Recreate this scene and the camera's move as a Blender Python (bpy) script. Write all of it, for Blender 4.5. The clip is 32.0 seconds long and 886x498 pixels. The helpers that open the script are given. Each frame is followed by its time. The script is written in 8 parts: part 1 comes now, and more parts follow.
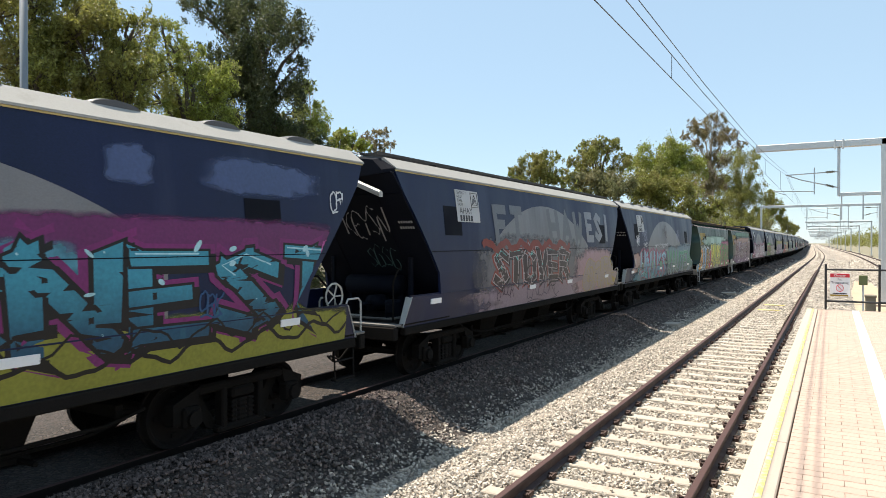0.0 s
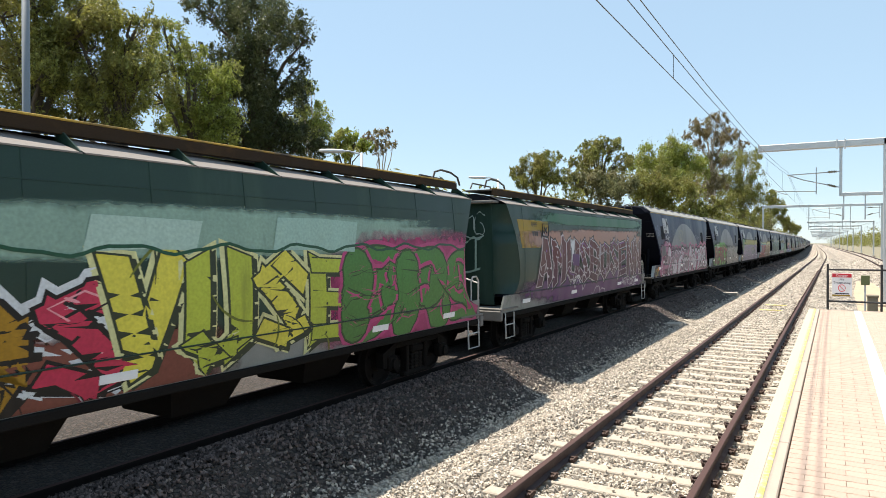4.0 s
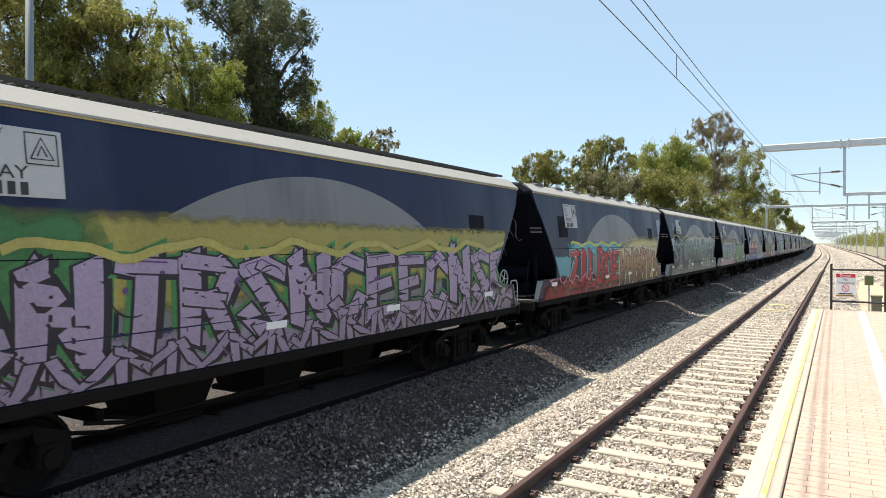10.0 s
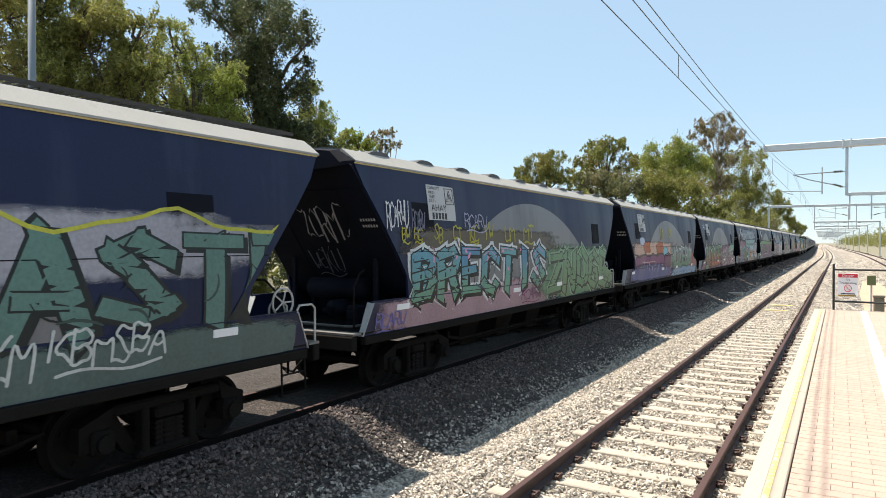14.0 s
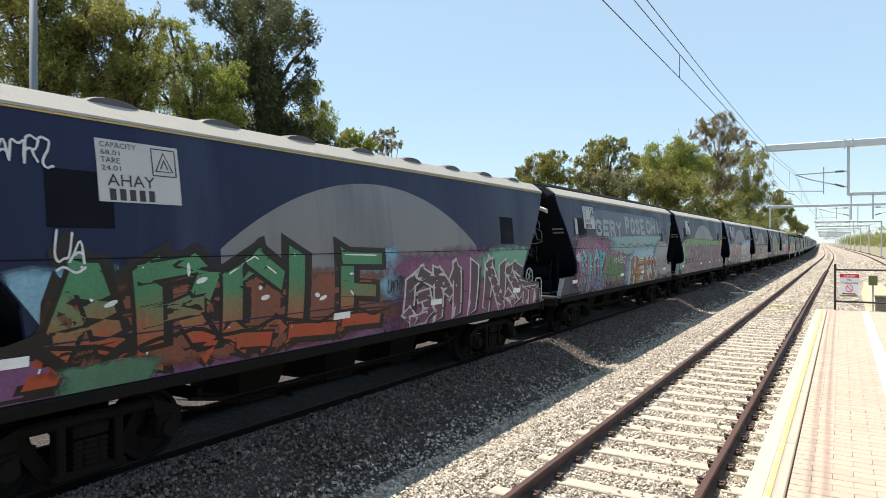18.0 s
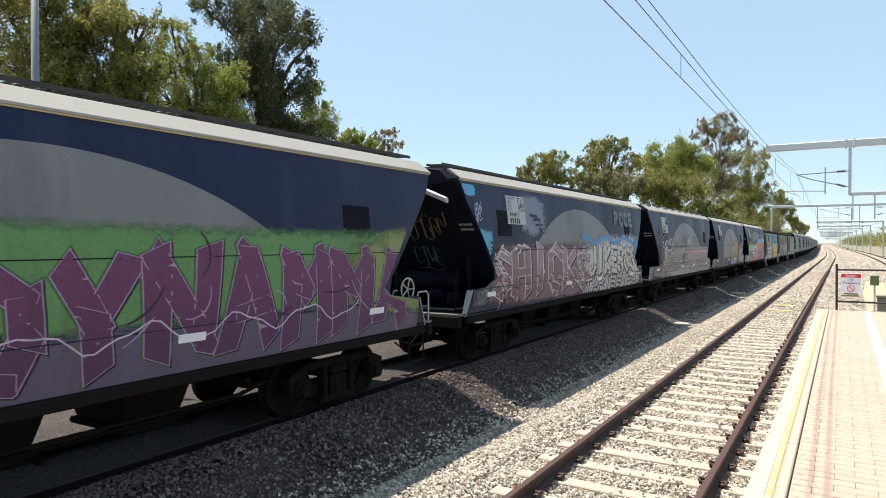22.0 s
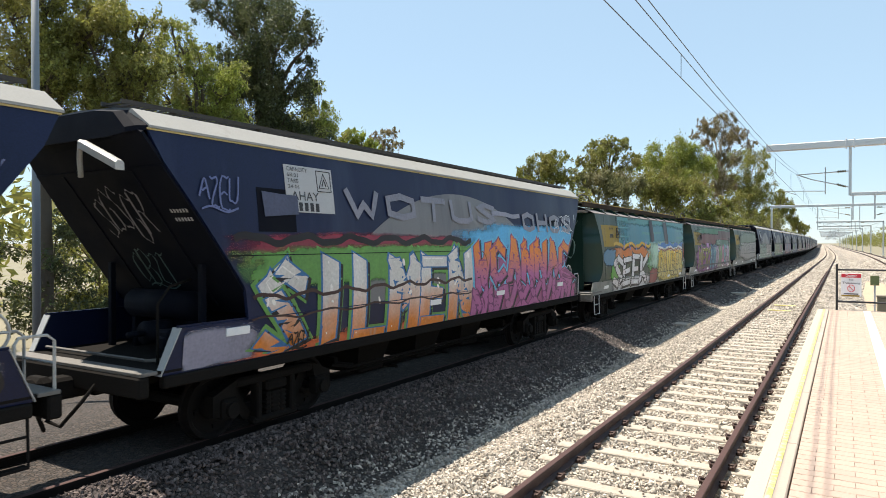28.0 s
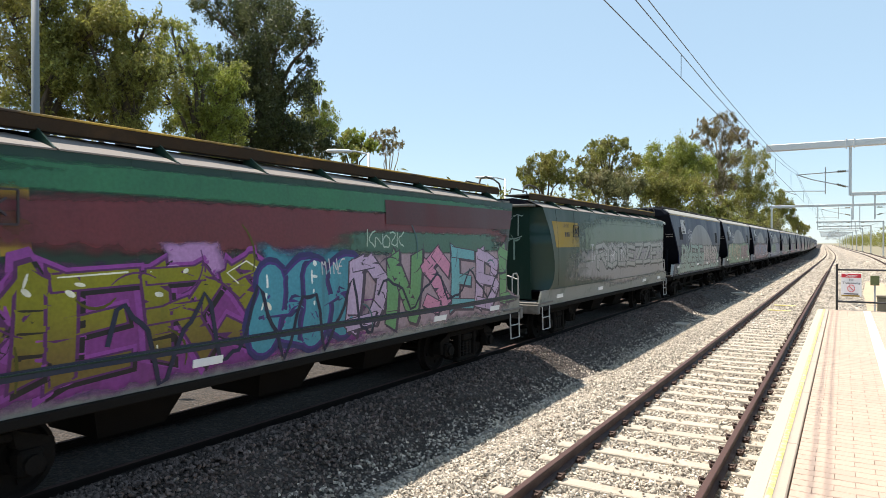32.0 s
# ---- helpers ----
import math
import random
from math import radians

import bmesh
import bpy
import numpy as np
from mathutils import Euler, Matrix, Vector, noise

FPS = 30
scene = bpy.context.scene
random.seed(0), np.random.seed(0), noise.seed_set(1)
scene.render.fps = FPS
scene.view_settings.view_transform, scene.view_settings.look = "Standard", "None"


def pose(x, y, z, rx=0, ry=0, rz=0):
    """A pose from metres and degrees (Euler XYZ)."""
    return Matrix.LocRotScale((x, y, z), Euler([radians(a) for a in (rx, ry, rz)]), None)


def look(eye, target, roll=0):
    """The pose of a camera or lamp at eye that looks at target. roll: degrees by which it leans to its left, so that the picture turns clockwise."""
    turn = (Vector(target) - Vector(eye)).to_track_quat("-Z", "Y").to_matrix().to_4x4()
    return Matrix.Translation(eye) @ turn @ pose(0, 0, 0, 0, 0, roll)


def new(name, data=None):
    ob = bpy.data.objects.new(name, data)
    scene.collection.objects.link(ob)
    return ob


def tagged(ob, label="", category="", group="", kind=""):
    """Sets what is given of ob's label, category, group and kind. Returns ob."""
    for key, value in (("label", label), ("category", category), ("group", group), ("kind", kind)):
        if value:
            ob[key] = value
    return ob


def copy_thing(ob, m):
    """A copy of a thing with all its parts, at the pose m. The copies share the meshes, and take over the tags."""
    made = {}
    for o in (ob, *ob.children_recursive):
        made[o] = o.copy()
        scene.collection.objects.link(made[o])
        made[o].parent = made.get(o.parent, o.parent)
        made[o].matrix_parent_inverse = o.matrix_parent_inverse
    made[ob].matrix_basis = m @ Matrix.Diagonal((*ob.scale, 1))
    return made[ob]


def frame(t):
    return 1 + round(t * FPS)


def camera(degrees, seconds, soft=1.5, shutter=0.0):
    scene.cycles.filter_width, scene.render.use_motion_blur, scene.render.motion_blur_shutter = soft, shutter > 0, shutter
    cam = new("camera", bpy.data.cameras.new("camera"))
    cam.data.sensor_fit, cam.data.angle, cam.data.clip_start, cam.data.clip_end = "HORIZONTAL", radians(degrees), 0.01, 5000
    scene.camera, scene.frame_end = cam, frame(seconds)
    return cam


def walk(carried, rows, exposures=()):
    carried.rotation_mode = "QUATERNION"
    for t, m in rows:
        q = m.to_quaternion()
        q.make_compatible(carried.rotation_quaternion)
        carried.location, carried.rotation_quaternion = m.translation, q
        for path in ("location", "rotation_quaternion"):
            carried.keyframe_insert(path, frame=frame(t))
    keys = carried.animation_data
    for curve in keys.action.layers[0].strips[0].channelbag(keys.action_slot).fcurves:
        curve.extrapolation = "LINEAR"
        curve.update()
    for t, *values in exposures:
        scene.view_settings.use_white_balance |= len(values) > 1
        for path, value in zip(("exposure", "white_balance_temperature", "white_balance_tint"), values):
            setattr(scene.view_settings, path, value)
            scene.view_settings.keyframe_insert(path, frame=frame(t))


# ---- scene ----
# World: +y runs along the near straight of the railway, z = 0 is the top of the rails,
# the lens is over x = 0, y = 0 on the platform.
EYE_Z = 2.573
cam = camera(66.76, 32.0, 0.7, 0.05)
VIEW_TURNS = ((0, 30.106), (3.5, 30.213), (5.5, 30.285), (8.0, 30.33), (9.5, 30.44), (11.5, 30.50), (13.0, 30.57),
              (16.5, 30.677), (18.5, 30.72), (20.0, 30.775), (25.0, 30.815), (32.0, 30.82))
walk(cam, [(t, pose(0, 0, EYE_Z, 89.47, 0, a)) for t, a in VIEW_TURNS], exposures=((0, 1.0, 7000, 10), (32, 1.0, 7000, 10)))

# ---- light ----
SUN_ELEVATION, SUN_AZIMUTH = 66.0, 94.0      # the sun stands beyond the train, square to the line
world = bpy.data.worlds.new("sky")
scene.world = world
world.use_nodes = True
wn = world.node_tree.nodes
sky = wn.new("ShaderNodeTexSky")
sky.sky_type, sky.sun_disc = "NISHITA", False
sky.sun_elevation, sky.sun_rotation = radians(SUN_ELEVATION), radians(-SUN_AZIMUTH)
sky.air_density, sky.dust_density, sky.ozone_density = 0.95, 0.05, 1.8
wn["Background"].inputs[1].default_value = 0.108
haze = wn.new("ShaderNodeMix")                # a summer haze evens out the sky
haze.data_type = "RGBA"
haze.inputs[0].default_value = 0.70
haze.inputs[7].default_value = (2.38, 3.5, 4.65, 1)
world.node_tree.links.new(sky.outputs[0], haze.inputs[6])
world.node_tree.links.new(haze.outputs[2], wn["Background"].inputs[0])
sun_data = bpy.data.lights.new("sun", "SUN")
sun_data.energy, sun_data.angle, sun_data.color = 4.5, radians(0.53), (1.0, 0.95, 0.87)
sun = new("sun", sun_data)
az, el = radians(SUN_AZIMUTH), radians(SUN_ELEVATION)
sun_from = Vector((-math.sin(az) * math.cos(el), math.cos(az) * math.cos(el), math.sin(el)))
sun.matrix_world = look(sun_from * 100, (0, 0, 0))


# ---- materials ----
def material(name, colour, rough=0.6, metal=0.0, spots=0.25, scale=6.0, bump=0.1, fine=60.0, per_object=0.0,
             per_island=0.0, stain=None, stain_at=0.55, stain_scale=1.5, streak=False, gloss=0.5):
    """A painted, stony or metal surface: two scales of variation, stains, fine relief."""
    m = bpy.data.materials.new(name)
    m.use_nodes = True
    n, k = m.node_tree.nodes, m.node_tree.links
    b = n["Principled BSDF"]
    b.inputs["Metallic"].default_value = metal
    b.inputs["Specular IOR Level"].default_value = gloss
    tc = n.new("ShaderNodeTexCoord")
    big = n.new("ShaderNodeTexNoise")
    big.inputs["Scale"].default_value, big.inputs["Detail"].default_value = scale, 6
    if streak:
        mp = n.new("ShaderNodeMapping")
        mp.inputs["Scale"].default_value = (1.0, 1.0, 0.12)
        k.new(tc.outputs["Object"], mp.inputs[0])
        k.new(mp.outputs[0], big.inputs["Vector"])
    else:
        k.new(tc.outputs["Object"], big.inputs["Vector"])
    small = n.new("ShaderNodeTexNoise")
    small.inputs["Scale"].default_value, small.inputs["Detail"].default_value = fine, 4
    k.new(tc.outputs["Object"], small.inputs["Vector"])
    add = n.new("ShaderNodeMath")
    add.operation = "ADD"
    k.new(big.outputs[0], add.inputs[0])
    k.new(small.outputs[0], add.inputs[1])
    last = add.outputs[0]
    for on, source in ((per_object, "obj"), (per_island, "isl")):
        if on:
            info = n.new("ShaderNodeObjectInfo") if source == "obj" else n.new("ShaderNodeNewGeometry")
            mul = n.new("ShaderNodeMath")
            mul.operation, mul.inputs[1].default_value = "MULTIPLY_ADD", on
            k.new(info.outputs["Random" if source == "obj" else "Random Per Island"], mul.inputs[0])
            mul.inputs[2].default_value = -on / 2
            ad = n.new("ShaderNodeMath")
            ad.operation = "ADD"
            k.new(last, ad.inputs[0])
            k.new(mul.outputs[0], ad.inputs[1])
            last = ad.outputs[0]
    rng = n.new("ShaderNodeMapRange")
    rng.inputs[1].default_value, rng.inputs[2].default_value = 0.4, 1.6
    rng.inputs[3].default_value, rng.inputs[4].default_value = 1 - spots, 1 + spots
    k.new(last, rng.inputs[0])
    mixc = n.new("ShaderNodeMix")
    mixc.data_type, mixc.blend_type = "RGBA", "MULTIPLY"
    mixc.inputs[0].default_value = 1.0
    mixc.inputs[6].default_value = (*colour, 1)
    k.new(rng.outputs[0], mixc.inputs[7])
    out = mixc.outputs[2]
    if stain:
        st = n.new("ShaderNodeTexNoise")
        st.inputs["Scale"].default_value, st.inputs["Detail"].default_value = stain_scale, 8
        st.inputs["Roughness"].default_value = 0.65
        if streak:
            k.new(mp.outputs[0], st.inputs["Vector"])
        else:
            k.new(tc.outputs["Object"], st.inputs["Vector"])
        sr = n.new("ShaderNodeMapRange")
        sr.inputs[1].default_value, sr.inputs[2].default_value = stain_at, stain_at + 0.16
        k.new(st.outputs[0], sr.inputs[0])
        mx = n.new("ShaderNodeMix")
        mx.data_type = "RGBA"
        k.new(sr.outputs[0], mx.inputs[0])
        k.new(out, mx.inputs[6])
        mx.inputs[7].default_value = (*stain, 1)
        out = mx.outputs[2]
    k.new(out, b.inputs["Base Color"])
    rr = n.new("ShaderNodeMapRange")
    rr.inputs[1].default_value, rr.inputs[2].default_value = 0.3, 0.7
    rr.inputs[3].default_value, rr.inputs[4].default_value = max(rough - 0.1, 0.02), min(rough + 0.1, 1)
    k.new(big.outputs[0], rr.inputs[0])
    k.new(rr.outputs[0], b.inputs["Roughness"])
    if bump:
        bm_ = n.new("ShaderNodeBump")
        bm_.inputs["Strength"].default_value, bm_.inputs["Distance"].default_value = bump, 0.01
        k.new(small.outputs[0], bm_.inputs["Height"])
        k.new(bm_.outputs[0], b.inputs["Normal"])
    return m


def leaf_material(name, colour, spread=0.9, dry=(0.12, 0.11, 0.03)):
    """Leaves: varied from leaf to leaf, partly see-through to light."""
    m = bpy.data.materials.new(name)
    m.use_nodes = True
    n, k = m.node_tree.nodes, m.node_tree.links
    b = n["Principled BSDF"]
    geo = n.new("ShaderNodeNewGeometry")
    tc = n.new("ShaderNodeTexCoord")
    ns = n.new("ShaderNodeTexNoise")
    ns.inputs["Scale"].default_value = 0.55
    k.new(tc.outputs["Object"], ns.inputs["Vector"])
    rng = n.new("ShaderNodeMapRange")
    rng.inputs[3].default_value, rng.inputs[4].default_value = 1 - spread / 2, 1 + spread / 2
    k.new(geo.outputs["Random Per Island"], rng.inputs[0])
    mul = n.new("ShaderNodeMix")
    mul.data_type, mul.blend_type = "RGBA", "MULTIPLY"
    mul.inputs[0].default_value = 1
    mul.inputs[6].default_value = (*colour, 1)
    k.new(rng.outputs[0], mul.inputs[7])
    mx = n.new("ShaderNodeMix")
    mx.data_type = "RGBA"
    sr = n.new("ShaderNodeMapRange")
    sr.inputs[1].default_value, sr.inputs[2].default_value, sr.inputs[4].default_value = 0.45, 0.7, 0.75
    k.new(ns.outputs[0], sr.inputs[0])
    k.new(sr.outputs[0], mx.inputs[0])
    k.new(mul.outputs[2], mx.inputs[6])
    mx.inputs[7].default_value = (*dry, 1)
    k.new(mx.outputs[2], b.inputs["Base Color"])
    b.inputs["Roughness"].default_value = 0.5
    tr = n.new("ShaderNodeBsdfTranslucent")
    k.new(mx.outputs[2], tr.inputs[0])
    ms = n.new("ShaderNodeMixShader")
    ms.inputs[0].default_value = 0.36
    k.new(b.outputs[0], ms.inputs[1])
    k.new(tr.outputs[0], ms.inputs[2])
    k.new(ms.outputs[0], n["Material Output"].inputs[0])
    return m


def stones_material(name, tone, dark, scale=16.0, relief=0.03):
    """Crushed stone: cells with their own tone and deep joints."""
    m = bpy.data.materials.new(name)
    m.use_nodes = True
    n, k = m.node_tree.nodes, m.node_tree.links
    b = n["Principled BSDF"]
    tc = n.new("ShaderNodeTexCoord")
    warp = n.new("ShaderNodeTexNoise")
    warp.inputs["Scale"].default_value = 9.0
    k.new(tc.outputs["Object"], warp.inputs["Vector"])
    mixv = n.new("ShaderNodeMix")
    mixv.data_type, mixv.blend_type = "RGBA", "ADD"
    mixv.inputs[0].default_value = 0.08
    k.new(tc.outputs["Object"], mixv.inputs[6])
    k.new(warp.outputs["Color"], mixv.inputs[7])
    cell = n.new("ShaderNodeTexVoronoi")
    cell.inputs["Scale"].default_value = scale
    k.new(mixv.outputs[2], cell.inputs["Vector"])
    edge = n.new("ShaderNodeTexVoronoi")
    edge.feature = "DISTANCE_TO_EDGE"
    edge.inputs["Scale"].default_value = scale
    k.new(mixv.outputs[2], edge.inputs["Vector"])
    sep = n.new("ShaderNodeSeparateColor")
    k.new(cell.outputs["Color"], sep.inputs[0])
    ramp = n.new("ShaderNodeValToRGB")
    e = ramp.color_ramp.elements
    e[0].color, e[1].color = (*[c * 0.55 for c in tone], 1), (*[min(c * 1.35, 0.85) for c in tone], 1)
    warm = e.new(0.55)
    warm.color = (tone[0] * 1.05, tone[1] * 0.92, tone[2] * 0.8, 1)
    k.new(sep.outputs[0], ramp.inputs[0])
    er = n.new("ShaderNodeMapRange")
    er.inputs[1].default_value, er.inputs[2].default_value = 0.0, 0.16
    k.new(edge.outputs["Distance"], er.inputs[0])
    mx = n.new("ShaderNodeMix")
    mx.data_type = "RGBA"
    mx.inputs[6].default_value = (*dark, 1)
    k.new(er.outputs[0], mx.inputs[0])
    k.new(ramp.outputs[0], mx.inputs[7])
    big = n.new("ShaderNodeTexNoise")
    big.inputs["Scale"].default_value, big.inputs["Detail"].default_value = 0.6, 5
    k.new(tc.outputs["Object"], big.inputs["Vector"])
    rg = n.new("ShaderNodeMapRange")
    rg.inputs[1].default_value, rg.inputs[2].default_value = 0.3, 0.7
    rg.inputs[3].default_value, rg.inputs[4].default_value = 0.8, 1.15
    k.new(big.outputs[0], rg.inputs[0])
    mu = n.new("ShaderNodeMix")
    mu.data_type, mu.blend_type = "RGBA", "MULTIPLY"
    mu.inputs[0].default_value = 1
    k.new(mx.outputs[2], mu.inputs[6])
    k.new(rg.outputs[0], mu.inputs[7])
    k.new(mu.outputs[2], b.inputs["Base Color"])
    b.inputs["Roughness"].default_value = 0.9
    bp = n.new("ShaderNodeBump")
    bp.inputs["Strength"].default_value, bp.inputs["Distance"].default_value = 0.6, relief
    k.new(er.outputs[0], bp.inputs["Height"])
    k.new(bp.outputs[0], b.inputs["Normal"])
    return m


BALLAST = stones_material("crushed_stone", (0.42, 0.38, 0.33), (0.13, 0.115, 0.10))
STONE = material("ballast_stone", (0.40, 0.355, 0.30), 0.9, spots=0.5, scale=30, per_island=1.6, bump=0.3)
# browner stone by the freight track; the train's shade is put into both tones
SHADED_GREY_STONE = material("grey_stone", (0.145, 0.122, 0.108), 0.9, spots=0.6, scale=30, per_island=1.8, bump=0.3)
SHADED_RUSTY_STONE = material("rusty_stone", (0.095, 0.072, 0.066), 0.9, spots=0.6, scale=30, per_island=1.8, bump=0.3)
DRY_GROUND = material("dry_ground", (0.20, 0.175, 0.12), 0.95, spots=0.35, scale=0.7, fine=9, bump=0.6,
                      stain=(0.16, 0.15, 0.06), stain_at=0.52, stain_scale=0.25)
RAIL_STEEL = material("rusty_rail", (0.048, 0.027, 0.026), 0.7, 0.1, spots=0.35, scale=5, bump=0.3)
# rail colour for the freight track, with the shade under the train put in
DARK_RAIL = material("shaded_rail", (0.010, 0.008, 0.0075), 0.8, 0.0, gloss=0.12, spots=0.35, scale=5, bump=0.3)
RAIL_TOP = material("worn_rail_head", (0.08, 0.048, 0.045), 0.8, 0.0, gloss=0.15, spots=0.2, scale=8, bump=0.1)
CONCRETE = material("sleeper_concrete", (0.40, 0.35, 0.29), 0.9, spots=0.2, scale=5, bump=0.4, per_object=0.5,
                    stain=(0.30, 0.24, 0.19), stain_at=0.56, stain_scale=4)
CLIP = material("rusty_clip", (0.06, 0.035, 0.028), 0.7, 0.3, spots=0.4, scale=30, bump=0.3)
COPING = material("platform_coping", (0.38, 0.31, 0.255), 0.85, spots=0.1, scale=3, bump=0.2,
                  stain=(0.45, 0.39, 0.33), stain_at=0.58, stain_scale=2)
YELLOW_LINE = material("worn_yellow_line", (0.72, 0.60, 0.16), 0.8, spots=0.2, scale=12, bump=0.1,
                       stain=(0.56, 0.52, 0.40), stain_at=0.47, stain_scale=22)
WHITE_LINE = material("white_line_paint", (0.68, 0.68, 0.67), 0.7, spots=0.05, scale=8, bump=0.1)
EDGE_CREAM = material("cream_edge_paint", (0.44, 0.41, 0.295), 0.8, spots=0.08, scale=5, bump=0.1)
PAVER = material("clay_paver", (0.40, 0.295, 0.237), 0.9, spots=0.12, scale=2.0, bump=0.3, per_object=0.5, per_island=0.5)
GROUT = material("paver_joint_sand", (0.24, 0.185, 0.15), 0.95, spots=0.2, scale=20, bump=0.3)
PLATFORM_WALL = material("platform_face", (0.42, 0.40, 0.37), 0.9, spots=0.25, scale=2, bump=0.4)
GALV = material("galvanised_steel", (0.55, 0.57, 0.58), 0.5, 0.55, spots=0.15, scale=4, bump=0.05)
# galvanised grey for the pole, darkened to paint the shade on it
POLE_GREY = material("shaded_pole_zinc", (0.20, 0.22, 0.24), 0.6, 0.2, spots=0.15, scale=4, bump=0.05)
WIRE = material("copper_wire", (0.10, 0.11, 0.12), 0.5, 0.6, spots=0.1, scale=10, bump=0)
BLACK_PAINT = material("black_fence_paint", (0.02, 0.02, 0.022), 0.5, spots=0.2, scale=10, bump=0.1)
SIGN_WHITE = material("sign_white", (0.82, 0.83, 0.84), 0.5, spots=0.06, scale=8, bump=0)
SIGN_RED = material("sign_red", (0.55, 0.02, 0.04), 0.5, spots=0.06, scale=8, bump=0)
SIGN_DARK = material("sign_ink", (0.03, 0.03, 0.05), 0.6, spots=0.1, scale=8, bump=0)
GREEN_BOX = material("green_panel", (0.14, 0.16, 0.06), 0.6, spots=0.2, scale=8, bump=0.1)
PIT_STEEL = material("weathered_box", (0.20, 0.17, 0.12), 0.7, spots=0.25, scale=6, bump=0.2)
ORANGE_DIRT = material("orange_sand", (0.42, 0.31, 0.215), 0.95, spots=0.3, scale=2, bump=0.5)
BARK = material("pale_bark", (0.42, 0.35, 0.27), 0.9, spots=0.4, scale=2.5, bump=0.6, stain=(0.14, 0.11, 0.08), stain_at=0.55)
DARK_BARK = material("dark_bark", (0.09, 0.07, 0.05), 0.95, spots=0.4, scale=3, bump=0.8)
# brown freight bed, darker than the stone is: train shade put into its colour
FREIGHT_BALLAST = stones_material("shaded_brown_bed", (0.058, 0.047, 0.042), (0.012, 0.010, 0.009))
LEAF_OLIVE = leaf_material("olive_leaf", (0.22, 0.225, 0.05), 1.1, (0.27, 0.23, 0.07))
LEAF_BRIGHT = leaf_material("bright_leaf", (0.24, 0.28, 0.05), 1.1, (0.30, 0.27, 0.08))
LEAF_DARK = leaf_material("dark_needle", (0.065, 0.08, 0.026), 1.2, (0.11, 0.11, 0.04))
LEAF_GREY = leaf_material("grey_green_leaf", (0.18, 0.18, 0.075), 0.9, (0.25, 0.20, 0.10))
LEAF_TAN = leaf_material("tan_leaf", (0.20, 0.165, 0.075), 0.9, (0.25, 0.18, 0.11))

WAGON_BLUE = material("faded_blue_paint", (0.0075, 0.014, 0.048), 0.45, gloss=0.24, spots=0.5, scale=1.2, bump=0.05,
                      stain=(0.022, 0.032, 0.072), stain_at=0.53, stain_scale=0.7, streak=True)
WAGON_GREY = material("grey_livery_arc", (0.165, 0.165, 0.175), 0.45, gloss=0.42, spots=0.28, scale=1.5, bump=0.03, stain=(0.115, 0.115, 0.13), stain_at=0.54, stain_scale=1.1, streak=True)
ROOF_PALE = material("dusty_white_roof", (0.33, 0.32, 0.30), 0.85, gloss=0.15, spots=0.15, scale=2, bump=0.1,
                     stain=(0.27, 0.255, 0.235), stain_at=0.58, stain_scale=2)
ROOF_YELLOW = material("yellow_eave_line", (0.50, 0.40, 0.17), 0.6, spots=0.2, scale=8, bump=0)
# darker than the blue sides: shade of the recessed ends is put into it
WAGON_DARK = material("dark_blue_steel", (0.0042, 0.0055, 0.011), 0.75, gloss=0.12, spots=0.35, scale=2, bump=0.1)
# grimy steel taken near black: shade under the wagons is put into these three
UNDER = material("grimy_shaded_underframe", (0.013, 0.0115, 0.0105), 0.95, 0.0, gloss=0.08, spots=0.4, scale=4, bump=0.4)
BOGIE_STEEL = material("dusty_shaded_bogie", (0.012, 0.0105, 0.0095), 0.95, 0.0, gloss=0.08, spots=0.4, scale=5, bump=0.5)
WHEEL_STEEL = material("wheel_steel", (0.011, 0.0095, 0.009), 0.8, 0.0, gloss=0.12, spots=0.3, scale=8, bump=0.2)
DECK = material("dusty_deck_plate", (0.16, 0.15, 0.14), 0.85, 0.1, spots=0.25, scale=4, bump=0.3,
                stain=(0.07, 0.06, 0.05), stain_at=0.54)
GREY_SILL = material("weathered_sill_paint", (0.20, 0.21, 0.20), 0.55, spots=0.35, scale=2.5, bump=0.05,
                     stain=(0.05, 0.075, 0.06), stain_at=0.53, stain_scale=1.6)
HATCH = material("hatch_cover", (0.07, 0.07, 0.075), 0.6, spots=0.3, scale=4, bump=0.2)
SILVER = material("pale_handrail_paint", (0.42, 0.42, 0.41), 0.5, 0.2, spots=0.25, scale=10, bump=0.1)
REFLECT = material("reflector_white", (0.75, 0.76, 0.78), 0.35, spots=0.1, scale=8, bump=0)
PLATE = material("number_board_white", (0.42, 0.42, 0.43), 0.5, spots=0.15, scale=6, bump=0,
                 stain=(0.45, 0.43, 0.42), stain_at=0.6, stain_scale=3)
INK = material("stencil_ink", (0.02, 0.02, 0.025), 0.6, spots=0.1, scale=9, bump=0)
WAGON_GREEN = material("old_green_paint", (0.010, 0.034, 0.025), 0.42, gloss=0.35, spots=0.3, scale=1.2, bump=0.05,
                       stain=(0.03, 0.062, 0.046), stain_at=0.56, stain_scale=1.2, streak=True)
OCHRE = material("ochre_panel_paint", (0.29, 0.19, 0.02), 0.6, spots=0.2, scale=3, bump=0.03)
WALK_YELLOW = material("yellow_walkway_edge", (0.42, 0.27, 0.045), 0.65, spots=0.25, scale=4, bump=0.1, stain=(0.05, 0.035, 0.025), stain_at=0.47, stain_scale=0.8)
WALK_GRATE = material("walkway_grating", (0.05, 0.045, 0.04), 0.7, 0.2, spots=0.3, scale=6, bump=0.4)
